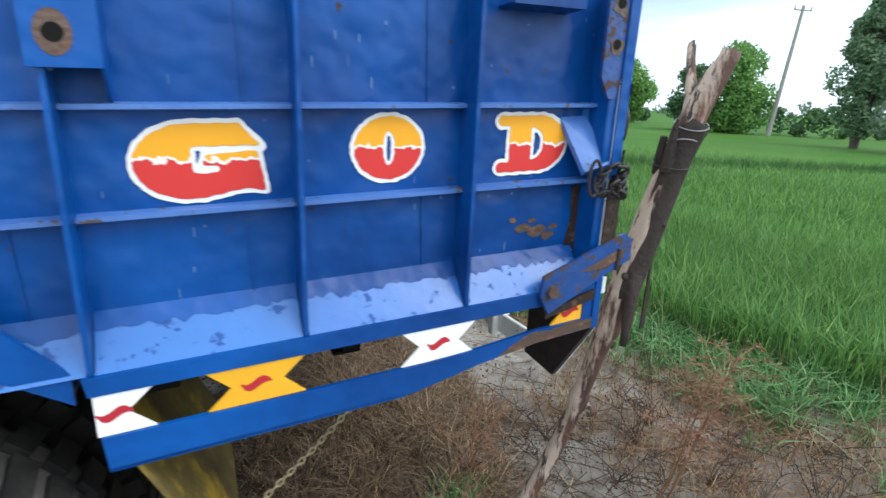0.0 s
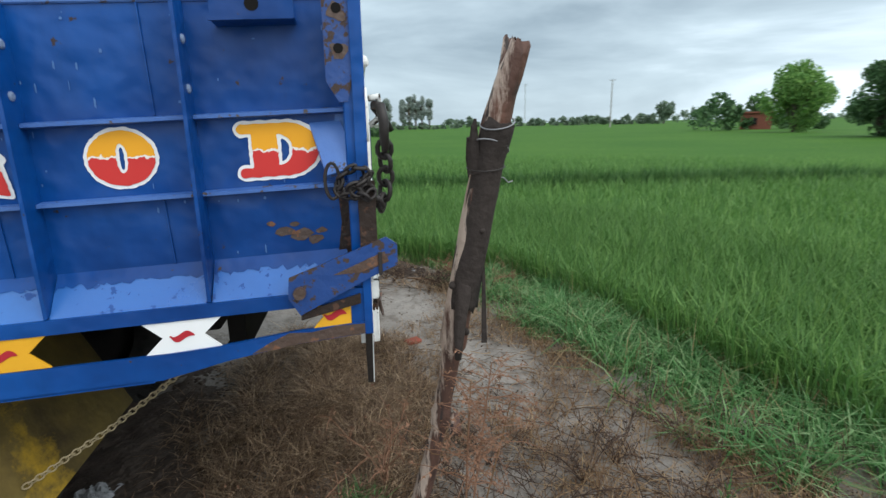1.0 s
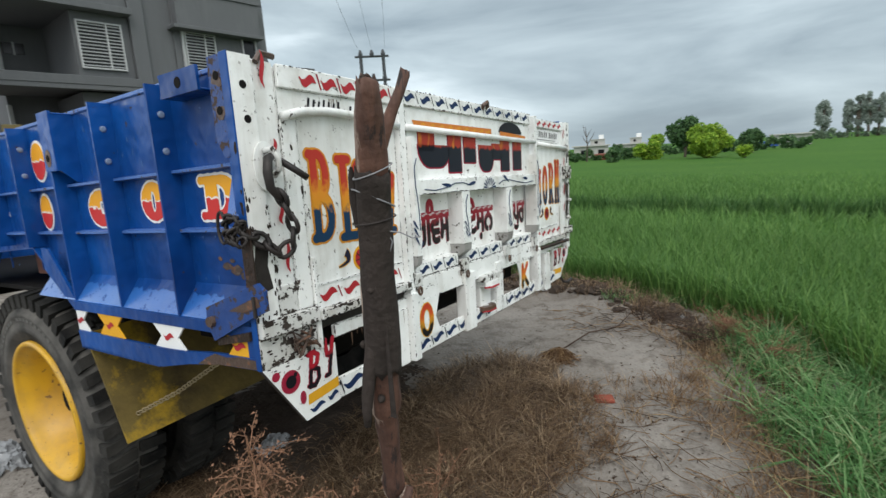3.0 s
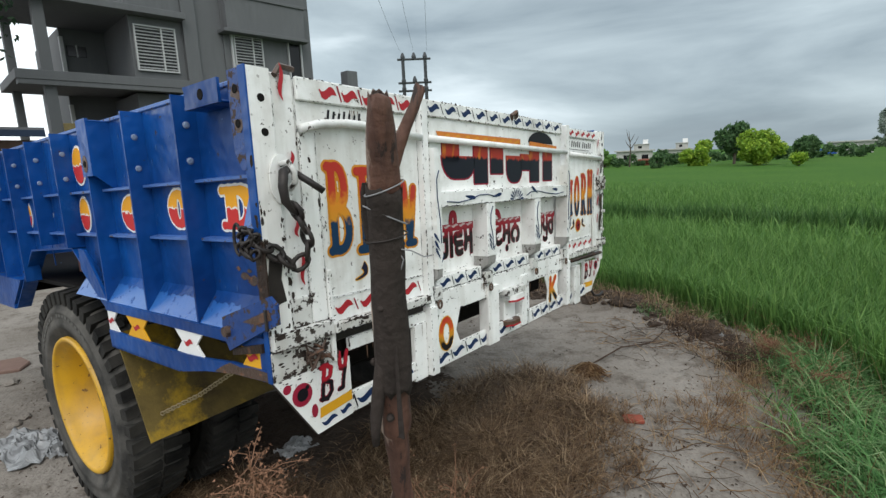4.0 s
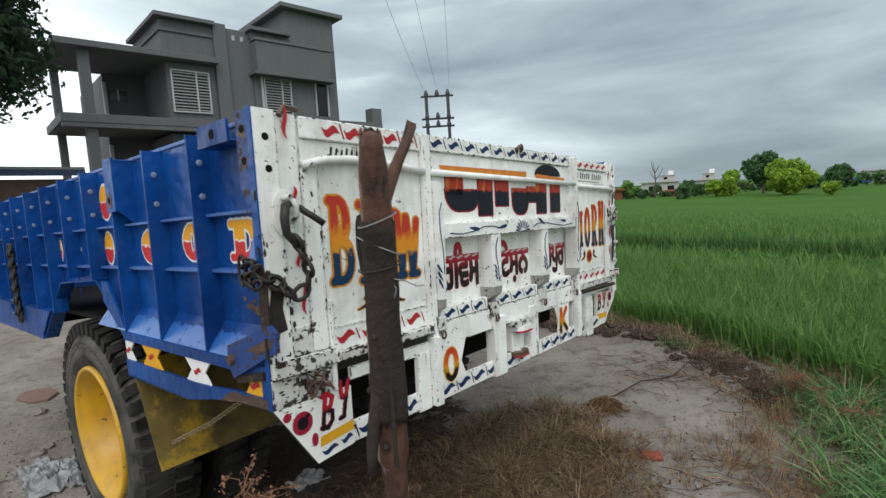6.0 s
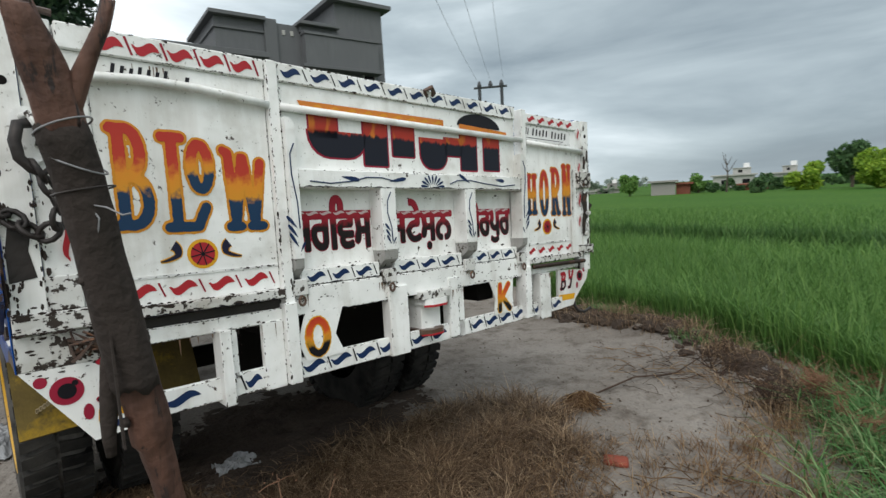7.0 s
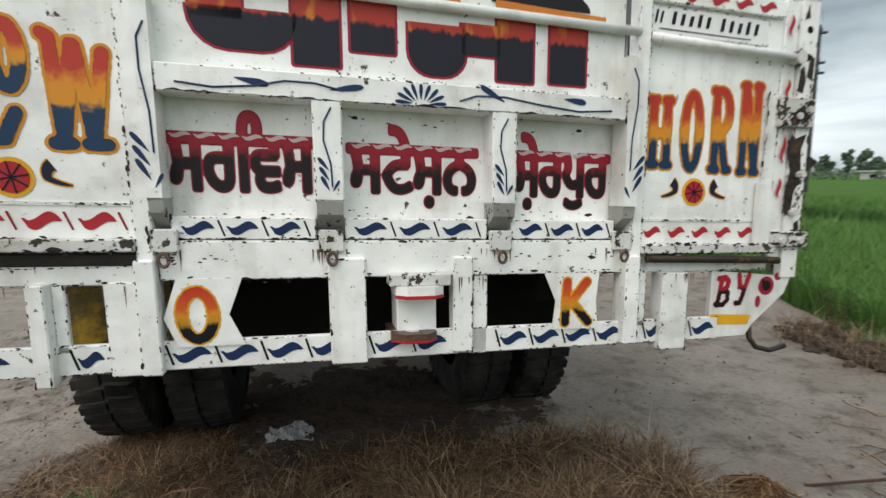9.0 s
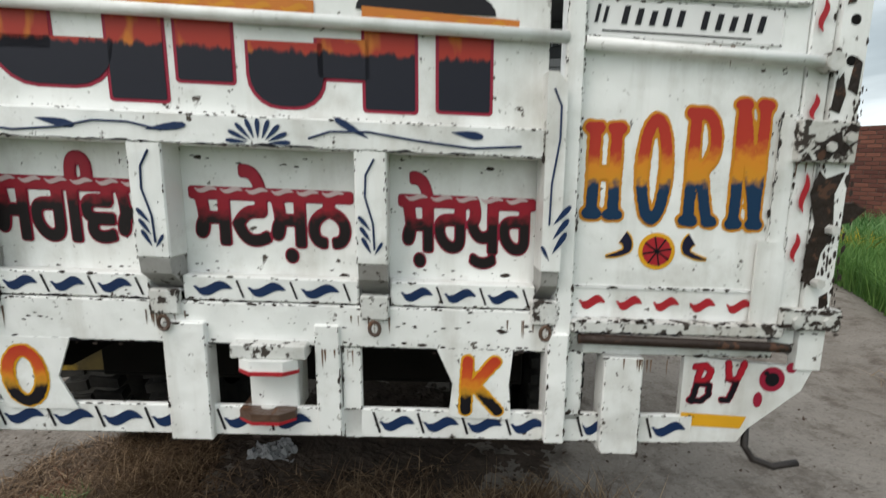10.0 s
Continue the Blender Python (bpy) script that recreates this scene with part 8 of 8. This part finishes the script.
tree(far(10.2, 54), 2.7, 1.7, LEAF_BRIGHT, "low yellow-green bushy tree at the field edge", 203, 3000, 0.2, 0.06)
tree(far(1.2, 58), 2.7, 1.3, LEAF_DARK, "small dark green tree", 204, 1500, 0.22, 0.25)
tree(far(1.7, 45), 1.5, 0.75, LEAF_BRIGHT, "small young green tree", 205, 500, 0.17, 0.3)
tree(far(14.02, 50.5), 1.6, 0.8, LEAF_DARK, "dark green bush beside the far houses", 206, 900, 0.16, 0.05)
tree(far(19.07, 60.4), 2.5, 1.1, LEAF_GREEN, "green leafy tree beside the far pump house", 207, 1500, 0.18, 0.1)
tree(far(13.56, 72.5), 2.3, 0.9, LEAF_DARK, "small dark green tree between the far houses", 214, 900, 0.18, 0.2)
tree(far(25.57, 58.9), 2.9, 1.15, LEAF_GREEN, "rounded green tree at the far field edge", 208, 2000, 0.2, 0.2)
for k, (a, d, h, w) in enumerate(((36.54, 95.6, 5.5, 0.85), (35.36, 96.7, 5.0, 1.25), (34.55, 94.7, 3.7, 1.1), (33.54, 92.7, 2.3, 1.5), (32.39, 97.7, 4.0, 1.5), (31.46, 93.7, 2.7, 1.3), (30.49, 95.8, 4.1, 1.35), (29.78, 94.8, 2.8, 1.1), (38.16, 99.6, 4.4, 1.4), (39.63, 96.6, 3.2, 1.6))):
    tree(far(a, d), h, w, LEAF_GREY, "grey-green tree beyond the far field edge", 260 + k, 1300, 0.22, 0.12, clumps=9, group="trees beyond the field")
for k, (a, h) in enumerate(((-3.9, 11.5), (-5.6, 11.0), (-6.3, 13.0), (-7.0, 13.2), (-7.7, 12.6), (-8.5, 12.0))):
    tree(far(a, 165), h, 1.35 if k else 1.9, LEAF_HAZED, "tall slim grey-green tree in a far row", 220 + k, 2800, 0.34, 0.10, 1.6, 22, "far row of tall trees")
tree(far(-44.0, 62), 7.0, 3.1, LEAF_GREEN, "rounded green tree at the far field edge", 230, 9000, 0.2, 0.06, clumps=26)
tree(far(-50.3, 48), 5.9, 2.3, LEAF_DARK, "dark green bushy tree beside a brighter one", 231, 10000, 0.15, 0.0, clumps=26)
tree(far(-53.9, 46), 7.2, 2.9, LEAF_GREEN, "leafy bright green tree", 232, 14000, 0.16, 0.0, clumps=34)
tree(far(-63.6, 33), 8.7, 1.7, LEAF_PALE, "airy grey-green tree with drooping branches", 233, 15000, 0.12, 0.02, clumps=30)
tree(far(-69.5, 30), 4.4, 2.6, LEAF_GREY, "dark green tree at the field edge", 234, 8000, 0.12, 0.02, clumps=22)
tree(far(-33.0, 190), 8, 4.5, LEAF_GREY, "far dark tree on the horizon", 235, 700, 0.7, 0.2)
tree((-11.7, 1.5, 0), 10.4, 2.8, LEAF_SHADE, "big dark leafy tree beside the house", 236, 42000, 0.085, 0.24, 1.0, 60)
hedge(-36, -47, 75, 3.4, LEAF_DARK, "low green bushes along the far field edge", 241, 2600, 0.34)
hedge(-58, -75, 48, 1.6, LEAF_DARK, "low bushes beyond the field", 242, 2200, 0.24)
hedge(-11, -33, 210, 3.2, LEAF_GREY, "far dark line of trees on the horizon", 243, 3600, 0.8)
hedge(10, -3, 70, 1.2, LEAF_DARK, "low bushes along the far field edge", 244, 2200, 0.3)
hedge(20, 11, 60, 1.0, LEAF_DARK, "low bushes in front of far houses", 245, 2200, 0.2)
hedge(46, 27, 88, 0.9, LEAF_GREY, "low bushes along the far field edge", 246, 2600, 0.2)
hedge(45, 24, 240, 3.4, LEAF_HAZED, "faint far line of trees on the horizon", 250, 2000, 0.8)
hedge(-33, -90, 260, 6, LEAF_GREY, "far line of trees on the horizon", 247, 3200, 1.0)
hedge(-3, -12, 160, 2.2, LEAF_GREY, "low bushes below the tall trees", 248, 1200, 0.5)
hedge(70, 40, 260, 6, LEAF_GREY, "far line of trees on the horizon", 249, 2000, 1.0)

DEAD = far(16.6, 58)
dead = thing("dead_tree", DEAD, "leafless dead grey tree standing at the field edge", "tree")
b = Vector(DEAD)
bm = tube([b, b + Vector((0.1, 0, 2.2)), b + Vector((-0.1, 0, 4.1))], [0.11, 0.07, 0.02], 6)
for dx, z0, z1 in ((0.9, 2.2, 3.5), (-0.45, 2.4, 3.2), (0.5, 3.0, 3.8), (-0.35, 2.9, 4.3)):
    add_tube(bm, [b + Vector((0.05, 0, z0)), b + Vector((dx * 0.6, 0, (z0 + z1) / 2)), b + Vector((dx, 0, z1))], [0.05, 0.035, 0.014], 5)
part("trunk", bm, BARK, dead)


def far_house(az, distance, width, height, mat, label, tank=True, blue=False):
    p = Vector(far(az, distance))
    h = thing("far_house", p, label, "house", "houses beyond the field")
    a = radians(az)
    turn = Matrix.Translation(p) @ Matrix.Rotation(a, 4, "Z")

    def piece(name, x0, x1, y0, y1, z0, z1, m, parent=h):
        bm = box(x0, x1, y0, y1, z0, z1, 0.02)
        bm.transform(turn)
        return part(name, bm, m, parent)
    w = piece("wall", -width / 2, width / 2, 0, 5, 0, height, mat)
    piece("roof_slab", -width / 2 - 0.3, width / 2 + 0.3, -0.3, 5.3, height, height + 0.2, mat)
    for k in range(int(width // 2.5)):
        x = -width / 2 + 1.0 + k * 2.5
        win = piece("window", x, x + 0.9, -0.03, 0.02, height * 0.4, height * 0.75, GLASS_DARK, w)
        piece("window_sill", x - 0.05, x + 0.95, -0.1, 0.0, height * 0.37, height * 0.4, mat, win)
    if tank:
        room = piece("roof_room", -width * 0.02, width * 0.40, 0.2, 4, height + 0.2, height + 0.95, mat)
        piece("room_window", width * 0.10, width * 0.20, 0.17, 0.22, height + 0.40, height + 0.75, GLASS_DARK, room)
        piece("room_slab", -width * 0.04, width * 0.42, 0.1, 4.1, height + 0.95, height + 1.05, mat, room)
        piece("water_tank", width * 0.30 - 0.35, width * 0.30 + 0.35, 1.0, 1.8, height + 1.05, height + 1.65, WHITE_PAINT)
    if blue:
        piece("blue_tarpaulin", -width / 2 - 1.5, -width / 2 + 1.0, -0.6, -0.4, 0, height * 0.6, plain("blue_tarpaulin", (0.03, 0.10, 0.40)))
    return h


far_house(16.22, 80.4, 5.0, 2.0, PALE_WALL, "pale flat-roofed far house with a white water tank")
far_house(12.27, 84.5, 4.0, 1.95, PALE_WALL, "pale flat-roofed far house with a white water tank")
far_house(-1.7, 92, 5, 1.9, PALE_WALL, "long pale far house with a blue cover", False, True)
far_house(-16.0, 165, 8, 2.2, PALE_WALL, "low white far house on the horizon", False)
far_house(22.27, 57.3, 2.3, 1.65, POLE_CEMENT, "small grey plastered far pump house", False)
far_house(20.43, 58.4, 1.3, 1.35, BRICKS, "small brick lean-to beside the far pump house", False)
far_house(14.03, 62.5, 3.4, 0.85, BRICKS, "low red brick far outbuilding", False)
far_house(-41.0, 78, 3.5, 2.4, BRICKS, "small brick far house among bushes", False)
far_house(34.22, 90.7, 4.4, 1.35, PALE_WALL, "low white far house beyond the field", False)
far_house(29.88, 88.8, 1.9, 0.75, PALE_WALL, "low white far hut beyond the field", False)
far_house(28.0, 88.8, 3.6, 0.95, POLE_CEMENT, "low grey far house with a white water tank", True)


STEEL = plain("dark_galvanised", (0.06, 0.065, 0.07))


def power_pole(base, height, lean, label, arms=1, thick=1.0, mat=POLE_CEMENT):
    p = thing("power_pole", base, label, "power pole", "power poles")
    b = Vector(base)
    top = b + Vector((lean[0], lean[1], height))
    part("pole", tube([b, top], [0.17 * thick, 0.11 * thick], 8), mat, p)
    for k in range(arms):
        c = top - Vector((0, 0, 0.3 + 0.7 * k))
        arm = part("cross_arm", tube([c + Vector((-0.7, 0.2, 0)), c + Vector((0.7, -0.2, 0))], 0.05, 5), mat, p)
        for s in (-0.65, 0, 0.65):
            part("insulator", tube([c + Vector((s, -0.28 * s, 0.04)), c + Vector((s, -0.28 * s, 0.28))], [0.07, 0.04], 6), FRAME_WHITE, arm)


power_pole(far(-57.1, 45), 9.4, (0.5, -0.3), "leaning pale cement power pole beyond the field")
power_pole(far(-27.8, 125), 11, (0, 0), "far thin power pole on the horizon")
power_pole(far(32.28, 62.7), 4.9, (0.08, 0), "far thin dark power pole beyond the field", 1, 0.55, STEEL)
power_pole(far(-19.0, 260), 20, (0, 0), "far pylon on the horizon", 2)

twin = thing("twin_power_pole", (-19.5, 26.4, 0.0), "twin-legged power pole with insulators on a cross bar", "power pole")
A, B = Vector((-20.2, 26.0, 0)), Vector((-19.1, 26.9, 0))
for p in (A, B):
    part("leg", box(p.x - 0.08, p.x + 0.08, p.y - 0.08, p.y + 0.08, -0.3, 8.05, 0.01), STEEL, twin)
for z in (8.0, 6.55, 6.05):
    bar2 = part("cross_bar", tube([A + (A - B) * 0.25 + Vector((0, 0, z)), B + (B - A) * 0.25 + Vector((0, 0, z))], 0.07, 6), STEEL, twin)
    for f in (0.0, 0.5, 1.0):
        c = A.lerp(B, f) + Vector((0, 0, z))
        part("insulator", tube([c, c + Vector((0, 0, 0.16)), c + Vector((0, 0, 0.4))], [0.13, 0.15, 0.06], 8), STEEL, bar2)
for k, f in enumerate((-0.1, 0.5, 1.1)):
    c = A.lerp(B, f) + Vector((0, 0, 8.5))
    e = Vector((7.0 + 1.5 * f, -9.5 + 1.2 * f, 9.6))
    pts = [c.lerp(e, q) - Vector((0, 0, 1.0 * 4 * q * (1 - q))) for q in [j / 14 for j in range(15)]]
    tagged(part("overhead_wire", tube(pts, 0.007, 4), STEEL, None), "thin dark overhead power wire", "wire", "overhead wires")

# brick wall beyond the far side of the trailer, laid course by course
yard_wall = thing("brick_wall", (-7.0, 10.2, 0.0), "low red-brown brick yard wall", "wall")
WALL_A, WALL_B = Vector((-10.0, 9.1, 0)), Vector((-6.3, 10.65, 0))
along = (WALL_B - WALL_A)
length = along.length
along.normalize()
across = Vector((-along.y, along.x, 0))
core = bmesh.new()
c = [WALL_A - across * 0.1, WALL_B - across * 0.1, WALL_B + across * 0.1, WALL_A + across * 0.1]
lo, hi = [core.verts.new(p + Vector((0, 0, -0.3))) for p in c], [core.verts.new(p + Vector((0, 0, 1.84))) for p in c]
core.faces.new(lo)
core.faces.new(hi)
for k in range(4):
    core.faces.new((lo[k], lo[(k + 1) % 4], hi[(k + 1) % 4], hi[k]))
part("mortar", core, plain("grey_mortar", (0.16, 0.13, 0.11), rough=0.95), yard_wall)
bm = box(0, 0.222, -0.115, 0.115, 0, 0.066, 0.004)
bmesh.ops.rotate(bm, cent=(0, 0, 0), matrix=Matrix.Rotation(math.atan2(along.y, along.x), 3, "Z"), verts=bm.verts)
brick_mesh = bpy.data.meshes.new("brick")
bm.to_mesh(brick_mesh)
bm.free()
BRICK_MAT = bpy.data.materials.new("varied_red_brick")
BRICK_MAT.use_nodes = True
bt = BRICK_MAT.node_tree
info = node(bt, "ShaderNodeObjectInfo")
link(bt, ramp(bt, [(0.0, (0.075, 0.024, 0.018)), (0.5, (0.12, 0.040, 0.028)), (1.0, (0.18, 0.065, 0.043))], info.outputs["Random"]).outputs[0], bt.nodes["Principled BSDF"].inputs["Base Color"])
bt.nodes["Principled BSDF"].inputs["Roughness"].default_value = 0.9
brick_mesh.materials.append(BRICK_MAT)
for row in range(24):
    for k in range(12):
        s = length - 0.235 * (k + 1) + (0.117 if row % 2 else 0.0)
        if s < 0.0:
            continue
        ob = new("brick", brick_mesh)
        ob.parent = yard_wall
        ob.location = WALL_A + along * s + Vector((0, 0, row * 0.0765)) - Vector(yard_wall.location)
blades("wall_foot_weeds", np.concatenate([patch(900, -6.2, 9.6, 1.2, 0.6, 91), patch(500, -5.0, 8.6, 0.9, 0.5, 92)]), 0.55, 0.02, VERGE, 0.8, "tall green weeds at the foot of the brick wall", "weeds", 93)
blades("yellow_flowers", patch(160, -4.6, 8.0, 0.35, 0.25, 94), 0.45, 0.03, plain("yellow_petal", (0.62, 0.42, 0.02)), 0.9, "yellow flowering weeds by the field bank", "flowers", 95)
